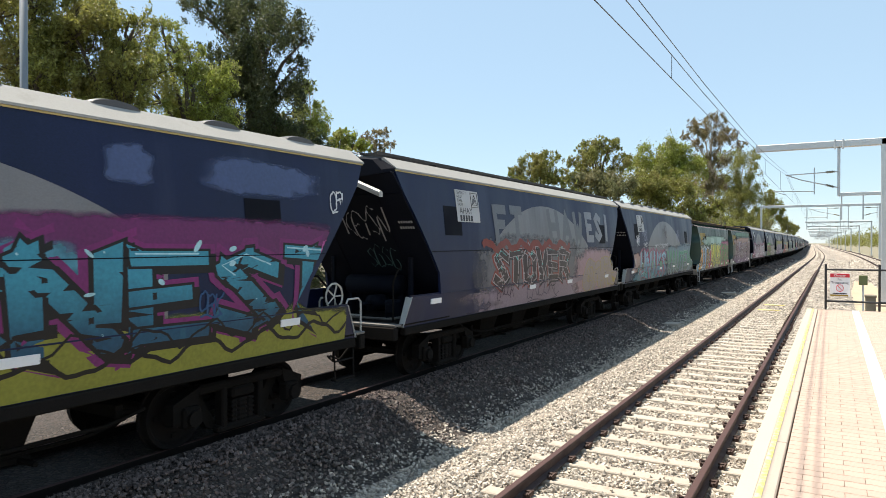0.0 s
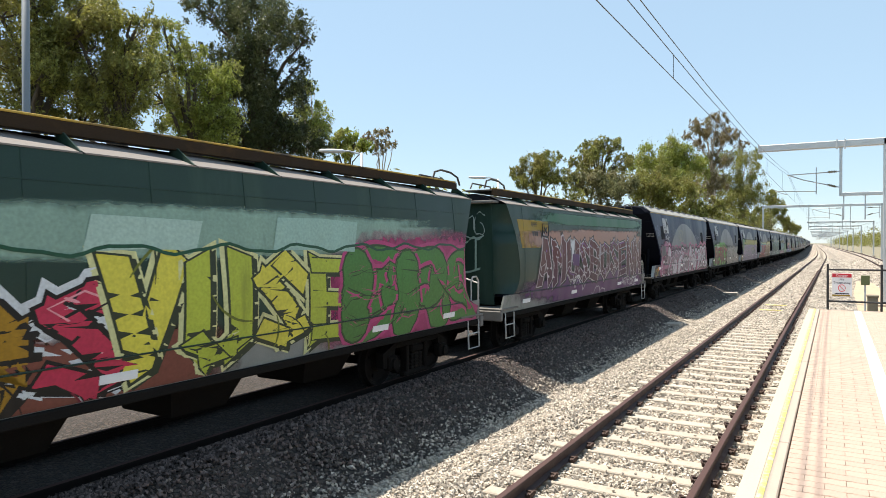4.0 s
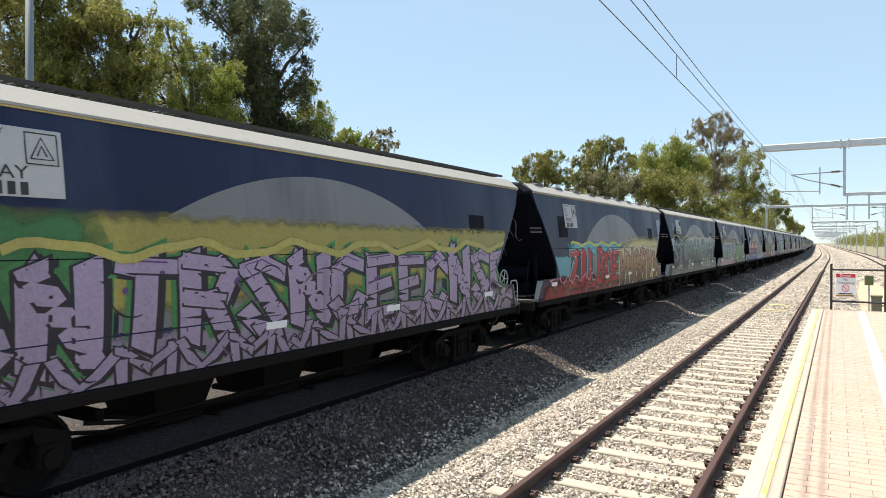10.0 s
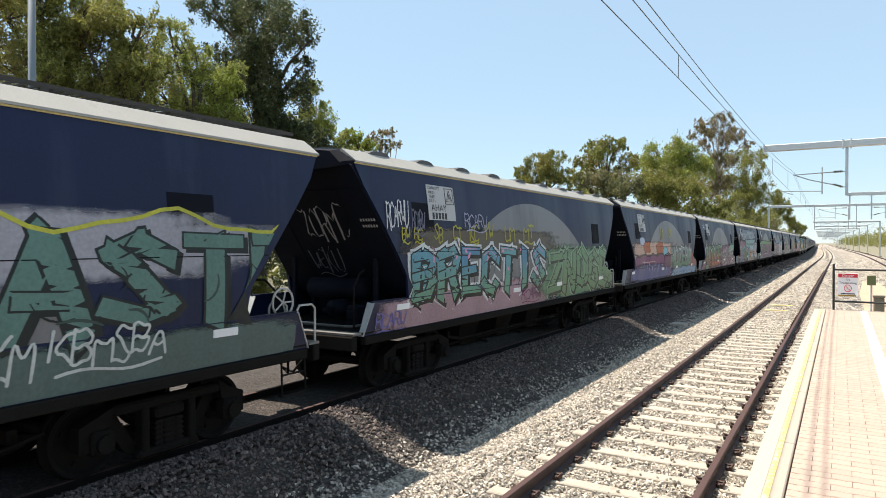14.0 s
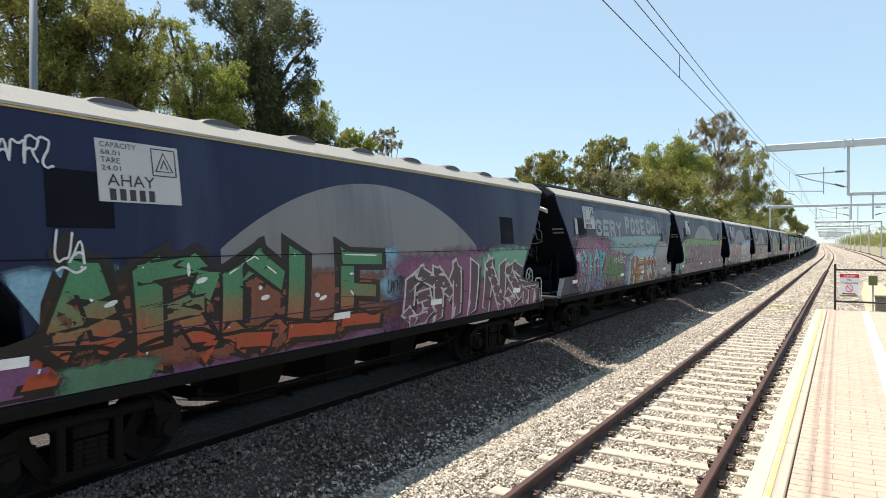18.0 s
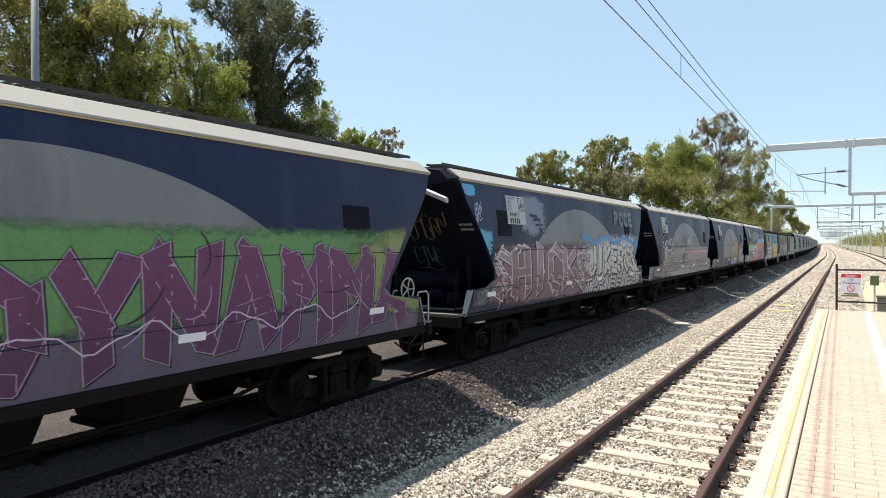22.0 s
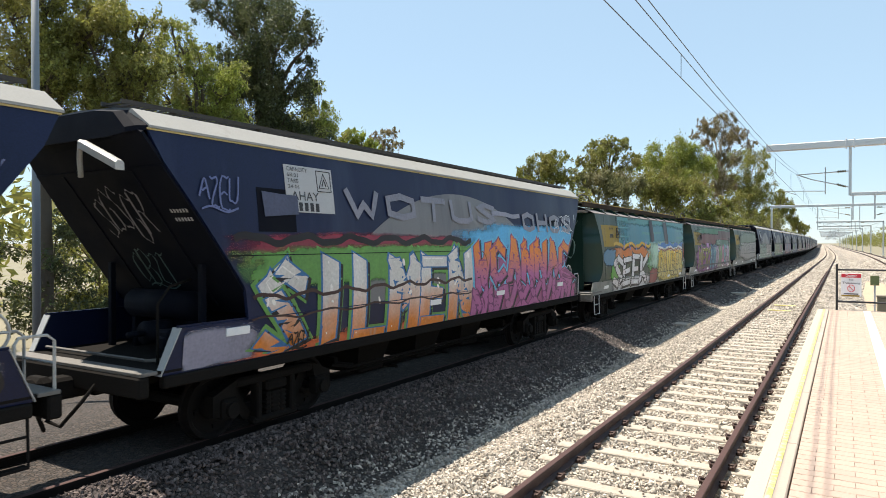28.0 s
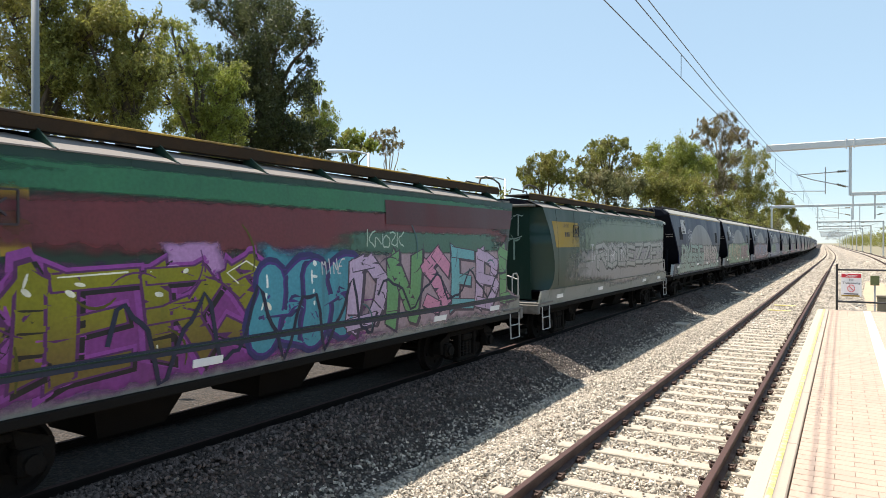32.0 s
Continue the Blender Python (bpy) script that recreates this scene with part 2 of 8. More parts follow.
FASCIA = material("rusty_walkway_fascia", (0.035, 0.022, 0.013), 0.85, gloss=0.2, spots=0.4, scale=3, bump=0.3, stain=(0.07, 0.04, 0.02), stain_at=0.55, stain_scale=1.5)
ROOF_PINK = material("chalky_roof", (0.19, 0.17, 0.16), 0.85, spots=0.15, scale=3, bump=0.1)


# ---- mesh tools ----
class Geo:
    """Collects points and faces of one mesh."""

    def __init__(self):
        self.v, self.f = [], []

    def add(self, points, faces):
        o = len(self.v)
        self.v.extend(points)
        self.f.extend([tuple(i + o for i in q) for q in faces])
        return self

    def box(self, x0, x1, y0, y1, z0, z1, b=0.0):
        """A block with chamfered edges of width b."""
        if x0 > x1: x0, x1 = x1, x0
        if y0 > y1: y0, y1 = y1, y0
        if z0 > z1: z0, z1 = z1, z0
        if b <= 0:
            p = [(x, y, z) for x in (x0, x1) for y in (y0, y1) for z in (z0, z1)]
            return self.add(p, [(0, 1, 3, 2), (4, 6, 7, 5), (0, 4, 5, 1), (2, 3, 7, 6), (0, 2, 6, 4), (1, 5, 7, 3)])
        b = min(b, (x1 - x0) * .45, (y1 - y0) * .45, (z1 - z0) * .45)
        ring = lambda z, c: [(x0 + c, y0 + b, z), (x0 + b, y0 + c, z), (x1 - b, y0 + c, z), (x1 - c, y0 + b, z),
                             (x1 - c, y1 - b, z), (x1 - b, y1 - c, z), (x0 + b, y1 - c, z), (x0 + c, y1 - b, z)]
        p = ring(z0, b) + ring(z0 + b, 0) + ring(z1 - b, 0) + ring(z1, b)
        f = [tuple(range(7, -1, -1)), tuple(range(24, 32))]
        for r in range(3):
            for i in range(8):
                j = (i + 1) % 8
                f.append((r * 8 + i, r * 8 + j, r * 8 + 8 + j, r * 8 + 8 + i))
        return self.add(p, f)

    def tube(self, points, r, n=8, cap=True, r1=None):
        """A round bar along points; r1 tapers it."""
        pts = [Vector(p) for p in points]
        rings = []
        for i, p in enumerate(pts):
            a = (pts[min(i + 1, len(pts) - 1)] - pts[max(i - 1, 0)]).normalized()
            s = a.orthogonal().normalized() if i == 0 else (s - a * s.dot(a)).normalized()
            t = a.cross(s)
            q = r if r1 is None else r + (r1 - r) * i / (len(pts) - 1)
            rings.append([tuple(p + (s * math.cos(2 * math.pi * j / n) + t * math.sin(2 * math.pi * j / n)) * q) for j in range(n)])
        f = []
        for i in range(len(pts) - 1):
            for j in range(n):
                f.append((i * n + j, i * n + (j + 1) % n, (i + 1) * n + (j + 1) % n, (i + 1) * n + j))
        if cap:
            f += [tuple(range(n - 1, -1, -1)), tuple((len(pts) - 1) * n + j for j in range(n))]
        return self.add([q for g in rings for q in g], f)

    def sweep(self, profile, stations, close=True, cap=True):
        """profile: points (a, b); stations: functions (a, b) -> (x, y, z)."""
        n = len(profile)
        p = [st(a, b) for st in stations for a, b in profile]
        f = []
        last = n if close else n - 1
        for i in range(len(stations) - 1):
            for j in range(last):
                f.append((i * n + j, i * n + (j + 1) % n, (i + 1) * n + (j + 1) % n, (i + 1) * n + j))
        if cap and close:
            f += [tuple(range(n - 1, -1, -1)), tuple((len(stations) - 1) * n + j for j in range(n))]
        return self.add(p, f)

    def disc(self, c, r, axis=0, n=16, thick=0.02):
        d = [0, 0, 0]
        d[axis] = thick / 2
        c = Vector(c)
        return self.tube([c - Vector(d), c + Vector(d)], r, n)

    def plate(self, outline, thick):
        """outline: 3D points of a flat polygon; thickness along its normal."""
        pts = [Vector(p) for p in outline]
        nn = sum((p.cross(q) for p, q in zip(pts, pts[1:] + pts[:1])), Vector()).normalized() * thick
        n = len(pts)
        f = [tuple(range(n)), tuple(range(2 * n - 1, n - 1, -1))] + [(i, i + n, (i + 1) % n + n, (i + 1) % n) for i in range(n)]
        return self.add([tuple(p + nn) for p in pts] + [tuple(p) for p in pts], f)

    def mesh(self, name, mat, smooth=False):
        me = bpy.data.meshes.new(name)
        me.from_pydata(self.v, [], self.f)
        bm = bmesh.new()
        bm.from_mesh(me)
        bmesh.ops.recalc_face_normals(bm, faces=bm.faces)
        bm.to_mesh(me)
        bm.free()
        me.materials.append(mat)
        if smooth:
            me.shade_smooth()
        return me


def part(name, g, mat, parent, label="", smooth=False):
    ob = new(name, g if isinstance(g, bpy.types.Mesh) else g.mesh(name, mat, smooth))
    ob.parent = parent
    if label:
        tagged(ob, label)
    return ob


def thing(name, label, category, m=None, group="", kind=""):
    ob = new(name)
    ob.empty_display_size = 0.3
    if m is not None:
        ob.matrix_basis = m
    return tagged(ob, label, category, group, kind)


# ---- the line's course: straight, then a slight bend to the left ----
BEND_START, BEND_LENGTH, BEND_TURN = 112.0, 100.0, 0.0235


def course(d):
    """Place (x, y) and heading of the reference line at distance d."""
    if d <= BEND_START:
        return 0.0, d, 0.0
    e = min(d - BEND_START, BEND_LENGTH)
    r = BEND_LENGTH / BEND_TURN
    a = e / r
    x, y = -r * (1 - math.cos(a)), BEND_START + r * math.sin(a)
    if d > BEND_START + BEND_LENGTH:
        rest = d - BEND_START - BEND_LENGTH
        x, y = x - rest * math.sin(a), y + rest * math.cos(a)
    return x, y, a


def beside(d, off, z=0.0):
    x, y, a = course(d)
    return (x + off * math.cos(a), y + off * math.sin(a), z)


def station(d, z=0.0):
    return lambda a, b: beside(d, a, b + z)


STEPS = [-30, -10, 0, 10, 20, 40, 60, 80, 100] + [112 + 10 * i for i in range(11)] + [240, 300, 400, 600, 900, 1400]
FREIGHT_X, NEAR_X, FAR_X = -7.92, -2.09, 5.3
EDGE_X, PLATFORM_Z, PLATFORM_END = -0.494, 1.113, 17.0

# ---- ground and ballast ----
g = Geo()
g.add([(-3000, -600, -0.95), (3000, -600, -0.95), (3000, 4500, -0.95), (-3000, 4500, -0.95)], [(0, 1, 2, 3)])
ground = tagged(new("ground", g.mesh("ground", DRY_GROUND)), "dry yellow-brown ground with sparse grass", "ground", kind="structure")

BED = ((-15.0, -0.94), (-12.6, -0.50), (-9.8, -0.14), (-7.05, -0.11), (-6.85, -0.02), (-6.4, -0.01), (-6.15, -0.12), (-5.6, -0.42), (-5.2, -0.54), (-4.8, -0.56),
       (-4.3, -0.42), (-3.7, -0.22), (-3.4, -0.205), (-0.85, -0.205), (-0.3, -0.25), (0.6, -0.5), (2.4, -0.55), (3.6, -0.2), (6.9, -0.2), (8.2, -0.9))


def bed_height(x):
    for (a, p), (b, q) in zip(BED, BED[1:]):
        if a <= x <= b:
            return p + (q - p) * (x - a) / (b - a)
    return -0.95


def bed(xs):
    """The ballast of all three tracks: fine near the platform, coarse far off."""
    g = Geo()
    rnd = random.Random(5)
    ys = [-12 + 0.5 * i for i in range(120)] + [d for d in range(49, 112, 3)] + [112 + 6 * i for i in range(18)] + [230, 260, 300, 400, 600, 900, 1400]
    p = []
    for d in ys:
        for x in xs:
            wob = 0.035 * noise.noise(Vector((x * 1.3, d * 1.1, 0))) + 0.02 * noise.noise(Vector((x * 3.1, d * 2.7, 5))) if d < 60 else 0
            flat = 0.3 if abs(x - NEAR_X) < 0.8 else 1
            p.append(beside(d, x, bed_height(x) + wob * flat))
    n = len(xs)
    f = [(i * n + j, i * n + j + 1, (i + 1) * n + j + 1, (i + 1) * n + j) for i in range(len(ys) - 1) for j in range(n - 1)]
    g.add(p, f)
    return g


ballast = tagged(new("ballast", bed([-5.1 + 0.3 * i for i in range(45)]).mesh("ballast", BALLAST, True)), "pale crushed stone ballast under the passenger tracks", "ballast", kind="structure")
# this bed's colour also carries the shade of the train
tagged(new("freight_ballast", bed([-15 + 0.3 * i for i in range(34)]).mesh("freight_ballast", FREIGHT_BALLAST, True)), "brown ballast under the freight track, darkened with painted train shade", "ballast", kind="structure")

# ---- rails ----
RAIL = ((-0.070, -0.160), (0.070, -0.160), (0.070, -0.148), (0.011, -0.128), (0.011, -0.045), (0.036, -0.036), (0.036, -0.004), (-0.036, -0.004),
        (-0.036, -0.036), (-0.011, -0.045), (-0.011, -0.128), (-0.070, -0.148))
HEAD = ((-0.034, -0.0038), (0.034, -0.0038), (0.030, 0.0), (-0.030, 0.0))
for name, centre, half, label in (("near_track", NEAR_X, 0.835, "rusty broad gauge railway track on pale concrete sleepers"),
                                  ("freight_track", FREIGHT_X, 0.753, "railway track under the freight train"),
                                  ("far_track", FAR_X, 0.835, "passenger railway track beyond the platform")):
    track = thing(name, label, "railway track", kind="structure")
    for side in (-half, half):
        rail = part("rail", Geo().sweep([(a + centre + side, b) for a, b in RAIL], [station(d) for d in STEPS]), DARK_RAIL if name == "freight_track" else RAIL_STEEL, track)
        part("rail_head", Geo().sweep([(a + centre + side, b) for a, b in HEAD], [station(d) for d in STEPS]), RAIL_TOP, rail)
near_track = bpy.data.objects["near_track"]
freight_track = bpy.data.objects["freight_track"]
far_track = bpy.data.objects["far_track"]

# ---- platform ----
platform = thing("platform", "island station platform with cream coping and clay pavers", "platform", kind="structure")
part("platform_wall", Geo().box(EDGE_X + 0.10, 3.6, -14, PLATFORM_END - 0.02, -0.9, PLATFORM_Z - 0.12), PLATFORM_WALL, platform)
part("paver_bed", Geo().box(-0.27, 3.3, -14, PLATFORM_END - 0.12, PLATFORM_Z - 0.12, PLATFORM_Z - 0.006), GROUT, platform)
for i in range(16):                                  # coping slabs with open joints
    y0 = -14 + i * 1.95
    y1 = min(y0 + 1.942, PLATFORM_END)
    if y1 > y0:
        part("coping_slab", Geo().box(EDGE_X, -0.279, y0, y1, PLATFORM_Z - 0.12, PLATFORM_Z, 0.008), COPING, platform)
part("end_kerb", Geo().box(-0.27, 3.6, PLATFORM_END - 0.115, PLATFORM_END, PLATFORM_Z - 0.12, PLATFORM_Z + 0.002, 0.006), COPING, platform)
part("yellow_line", Geo().box(-0.384, -0.350, -14, PLATFORM_END - 0.05, PLATFORM_Z - 0.01, PLATFORM_Z + 0.003), YELLOW_LINE, platform, "worn yellow edge line")
part("white_edge_paint", Geo().box(EDGE_X + 0.004, -0.392, -14, PLATFORM_END - 0.05, PLATFORM_Z - 0.01, PLATFORM_Z + 0.003), EDGE_CREAM, platform, "cream painted platform edge")
part("white_line", Geo().box(0.36, 0.485, -14, PLATFORM_END - 0.12, PLATFORM_Z - 0.01, PLATFORM_Z + 0.0045), WHITE_LINE, platform, "white painted safety line")

# clay pavers with wavy edges, long side across the platform, joints broken row by row
PW, PL = 0.225, 0.1125


def paver_geo(x, y, z, w, deep, g=None):
    """One interlocking paver: its long edges wave, its top edges are chamfered."""
    g = g or Geo()
    k = 9
    wave = lambda u: 0.0055 * math.sin(u * 4 * math.pi)
    front = [(x + w * (i / (k - 1) - 0.5), y - PL / 2 + wave(i / (k - 1))) for i in range(k)]
    back = [(px, py + PL) for px, py in front]
    ring = front + back[::-1]
    n = len(ring)
    shrink = lambda d, e: [(x + (px - x) * (1 - 2 * d / w), y + (py - y) * (1 - 2 * e / PL)) for px, py in ring]
    p = [(px, py, z - deep) for px, py in shrink(0.0008, 0.0045)] + [(px, py, z - 0.004) for px, py in shrink(0.0008, 0.0045)] + [(px, py, z) for px, py in shrink(0.002, 0.0085)]
    f = [(r * n + i, r * n + (i + 1) % n, (r + 1) * n + (i + 1) % n, (r + 1) * n + i) for r in range(2) for i in range(n)]
    return g.add(p, f + [tuple(2 * n + i for i in range(n))])


near_paver = paver_geo(0, 0, 0, PW, 0.012).mesh("paver", PAVER)
rest = Geo()
prn = random.Random(9)
for r in range(-138, 136):
    y = 1.7 + PL * r
    if y > PLATFORM_END - 0.12 - PL / 2:
        continue
    for c in range(17):
        x0 = max(-0.27 + PW * (c - (0.5 if r % 2 else 0)), -0.268)
        x1 = min(-0.27 + PW * (c + 1 - (0.5 if r % 2 else 0)), 3.3)
        x = (x0 + x1) / 2
        dz = prn.uniform(-0.0008, 0.0008)
        if x1 - x0 > PW - 0.001 and x < 1.25 and 15 <= r < 62:
            pv = part("paver", near_paver, None, platform)
            pv.matrix_basis = pose(x, y, PLATFORM_Z + dz, prn.uniform(-.2, .2), prn.uniform(-.2, .2), prn.uniform(-.5, .5))
        elif x1 - x0 > 0.02:
            paver_geo(x, y, PLATFORM_Z + dz, x1 - x0, 0.012, rest)
tagged(part("pavers", rest, PAVER, platform), kind="stuff")

# ---- sleepers and fastenings ----
SLEEPER_STEP = 0.67


def sleeper_geo(half):
    g = Geo()
    w0, w1, z0, z1 = 0.125, 0.105, -0.36, -0.165
    pr = [(-w0, z0), (w0, z0), (w1, z1 - 0.012), (w1 - 0.012, z1), (-w1 + 0.012, z1), (-w1, z1 - 0.012)]
    mid = [(a, b - 0.006 if b > -0.2 else b) for a, b in pr]
    sts = []
    for x, p in ((-half, pr), (-0.42, pr), (-0.3, mid), (0.3, mid), (0.42, pr), (half, pr)):
        sts += [(x, a, b) for a, b in p]
    n = 6
    f = [(i * n + j, i * n + (j + 1) % n, (i + 1) * n + (j + 1) % n, (i + 1) * n + j) for i in range(5) for j in range(n)]
    f += [tuple(range(n)), tuple(30 + j for j in range(n))]
    return g.add(sts, f)


def clip_geo(half):
    """Two sprung clips and their shoulders on each rail."""
    g = Geo()
    for s in (-half, half):
        for q in (-1, 1):
            x = s + q * 0.105
            g.box(x - 0.04, x + 0.04, -0.06, 0.06, -0.168, -0.115, 0.012)
            g.tube([(x + q * 0.02, -0.07, -0.125), (x + q * 0.045, -0.02, -0.105), (x - q * 0.03, 0.0, -0.112), (x + q * 0.045, 0.03, -0.105), (x + q * 0.02, 0.075, -0.13)], 0.018, 5)
    return g


sleeper_mesh = sleeper_geo(1.25).mesh("sleeper", CONCRETE)
clip_mesh = clip_geo(0.835).mesh("rail_fastening", CLIP)
for i in range(118):
    s = part("sleeper", sleeper_mesh, None, near_track)
    sunk = 0.032 * min(max((i - 34) / 16, 0), 1)             # further on the stones lie over the sleepers
    s.matrix_basis = pose(NEAR_X + random.uniform(-.015, .015), -4 + i * SLEEPER_STEP, -0.004 - sunk + random.uniform(-.006, .003), 0, 0, random.uniform(-.4, .4))
    part("rail_fastening", clip_mesh, None, s).location.z = sunk
base = sleeper_geo(1.25)
far_sleepers = Geo()
for i in range(118, 420):
    x, y, a = course(-4 + i * SLEEPER_STEP)
    p = beside(-4 + i * SLEEPER_STEP, NEAR_X)
    far_sleepers.add([(p[0] + vx, p[1] + vy, vz - 0.034) for vx, vy, vz in base.v], base.f)
tagged(part("far_sleepers", far_sleepers, CONCRETE, near_track), kind="stuff")
for track, centre in ((freight_track, FREIGHT_X), (far_track, FAR_X)):
    sl = Geo()
    for i in range(0, 260):
        p = beside(-10 + i * SLEEPER_STEP, centre)
        sl.add([(p[0] + vx, p[1] + vy, vz - 0.03) for vx, vy, vz in base.v], base.f)
    tagged(part("sleepers", sl, CONCRETE, track), kind="stuff")

# ---- overhead wires and gantries ----
def gantry(d, left, right, beam_z, drops, left_mast=False, right_mast=True, deep=0.34):
    """A portal or cantilever over the tracks; drops: (x of tube, reach of its arms)."""
    x, y, a = course(d)
    t = thing("overhead_gantry", "galvanised steel overhead line gantry with hanging tubes", "gantry", pose(x, y, 0, 0, 0, math.degrees(a)), group="overhead line gantries")
    g = Geo()
    g.box(left, right, -0.16, 0.16, beam_z, beam_z + deep, 0.03)
    part("beam", g, GALV, t)
    g = Geo()
    g.box(left - 0.02, left + 0.02, -0.2, 0.2, beam_z - 0.06, beam_z + deep + 0.06)
    part("end_plate", g, GALV, t)
    for on, mx in ((left_mast, left + 0.15), (right_mast, right - 0.15)):
        if on:
            part("mast", Geo().box(mx - 0.15, mx + 0.15, -0.16, 0.16, -0.9, beam_z + deep * 0.9, 0.02), GALV, t)
            part("footing", Geo().box(mx - 0.4, mx + 0.4, -0.4, 0.4, -1.0, -0.35, 0.04), CONCRETE, t)
    for tx, reach in drops:
        tube = part("drop_tube", Geo().box(tx - 0.065, tx + 0.065, -0.065, 0.065, 4.9, beam_z, 0.015), GALV, t)
        for q in (-0.17, 0.17):
            part("clamp", Geo().box(tx + q - 0.03, tx + q + 0.03, -0.2, 0.2, beam_z - 0.06, beam_z + deep + 0.06, 0.01), GALV, tube)
        ex = tx + reach
        arm = Geo()
        arm.tube([(tx, 0, 6.1), (ex, 0, 6.02)], 0.028, 6)
        arm.tube([(tx, 0, 5.3), (tx + reach * 0.7, 0, 5.75), (ex + (0.1 if reach < 0 else -0.1), 0, 6.0)], 0.028, 6)
        arm.tube([(tx + reach * 0.45, 0, 6.35), (tx + reach * 0.45, 0, 5.0)], 0.03, 6)
        arm.tube([(tx + reach * 0.45, 0, 5.15), (ex - (0.55 if reach < 0 else -0.55), 0, 5.22)], 0.022, 6)
        arm.tube([(ex - (0.5 if reach < 0 else -0.5), 0, 5.2), (ex, 0, 5.02)], 0.018, 6)
        part("registration_arm", arm, GALV, tube)
        for za, zb in ((6.1, 6.09), (5.34, 5.47)):
            pr = [(0.03 if q % 2 else 0.075, q) for q in range(11)]
            sts = []
            for r_, q in pr:
                cx, cz = tx + reach * (0.08 + 0.016 * q), za + (zb - za) * q / 10
                sts.append(lambda a, b, r_=r_, cx=cx, cz=cz: (cx, a * r_, cz + b * r_))
            part("insulator", Geo().sweep([(math.cos(w * 0.785), math.sin(w * 0.785)) for w in range(8)], sts), PIT_STEEL, tube)
    return t


gantry(38.6, -3.45, 2.3, 7.28, ((0.24, -2.35),))
gantry(79.0, 0.5, 8.2, 7.3, ((0.75, -2.8), (2.6, 2.6)))
gantry(138.0, -11.6, 7.2, 9.0, ((-4.0, 2.0), (1.2, -3.2), (2.4, 2.8)), left_mast=True, deep=0.42)
for i in range(11):
    gantry(186.0 + 48 * i, -5.2, 8.6, 7.4, ((0.2, -2.2), (2.9, 2.3)))

wires = thing("overhead_wires", "thin dark overhead contact and messenger wires with droppers", "wires", kind="structure")
SUPPORTS = [-12.0, 38.6, 79.0, 138.0] + [186.0 + 48 * i for i in range(11)]
for centre in (NEAR_X, FAR_X):
    for kind, z_end, sag, off in (("contact_wire", 5.02, 0.0, 0.0), ("messenger_wire", 6.05, 0.70, 0.0), ("second_messenger_wire", 6.16, 0.65, 0.02)):
        pts = []
        for a, b in zip(SUPPORTS, SUPPORTS[1:]):
            for q in range(8):
                u = q / 8
                pts.append(beside(a + (b - a) * u, centre + off, z_end - sag * 4 * u * (1 - u)))
        part(kind, Geo().tube(pts, 0.0065, 5), WIRE, wires)
    for a, b in zip(SUPPORTS[:5], SUPPORTS[1:]):
        g = Geo()
        for q in range(1, 6):
            u = q / 6
            if a < 0:
                u = (14.4 + 8.0 * (q - 1)) / (b - a)
            g.tube([beside(a + (b - a) * u, centre, 5.02), beside(a + (b - a) * u, centre, 6.05 - 0.70 * 4 * u * (1 - u))], 0.006, 4)
        part("droppers", g, WIRE, wires)

# ---- fence with the sign at the platform's end ----
FY = PLATFORM_END - 0.06
fence = thing("end_fence", "black tubular steel fence at the platform end", "fence")
for x in (-0.13, 0.86, 1.85, 2.84):
    part("post", Geo().tube([(x, FY, PLATFORM_Z), (x, FY, 2.10)], 0.024, 10).disc((x, FY, 2.10), 0.026, 2, 10, 0.02), BLACK_PAINT, fence)
part("top_rail", Geo().tube([(-0.13, FY, 1.99), (2.84, FY, 1.99)], 0.021, 10), BLACK_PAINT, fence)
part("bottom_rail", Geo().tube([(-0.13, FY, 1.30), (2.84, FY, 1.30)], 0.021, 10), BLACK_PAINT, fence)

def text_mesh(name, body, size, mat, width=None, align="CENTER"):
    """Words in the built-in font as a flat mesh in the xy plane."""
    cu = bpy.data.curves.new(name, "FONT")
    cu.body, cu.size, cu.resolution_u, cu.align_x, cu.align_y = body, size, 2, align, "CENTER"
    ob = new(name, cu)
    me = bpy.data.meshes.new_from_object(ob)
    bpy.data.objects.remove(ob)
    bpy.data.curves.remove(cu)
    if width:
        xs = [v.co.x for v in me.vertices]
        k = width / (max(xs) - min(xs))
        for v in me.vertices:
            v.co.x *= k
    me.materials.clear()
    me.materials.append(mat)
    return me


sign = thing("warning_sign", "white danger no trespassing sign with a red header on the fence", "sign", pose(0.135, FY - 0.03, 1.665))
sign.scale = (0.77, 1, 0.86)
part("board", Geo().box(-0.245, 0.245, -0.004, 0.004, -0.29, 0.29, 0.003), SIGN_WHITE, sign)
part("header", Geo().box(-0.235, 0.235, -0.0085, -0.0045, 0.185, 0.28), SIGN_RED, sign, "red header band")
for body, z, size, width, mat in (("Danger", 0.232, 0.085, 0.27, SIGN_WHITE), ("No", 0.13, 0.075, 0.1, SIGN_DARK), ("Trespassing", 0.05, 0.075, 0.42, SIGN_DARK)):
    w = part("lettering", text_mesh("lettering", body, size, mat, width), None, sign)
    w.matrix_basis = pose(0, -0.0125, z, 90, 0, 0)
g = Geo()
ring = [(0.085 * math.cos(a * math.pi / 16), -0.008, -0.085 + 0.085 * math.sin(a * math.pi / 16)) for a in range(33)]
g.tube(ring, 0.0075, 5)
g.tube([(-0.058, -0.008, -0.027), (0.058, -0.008, -0.143)], 0.0075, 5)
part("prohibition_ring", g, SIGN_RED, sign, "red prohibition ring")
part("small_print", Geo().box(-0.17, 0.17, -0.008, -0.0045, -0.235, -0.21), SIGN_DARK, sign)
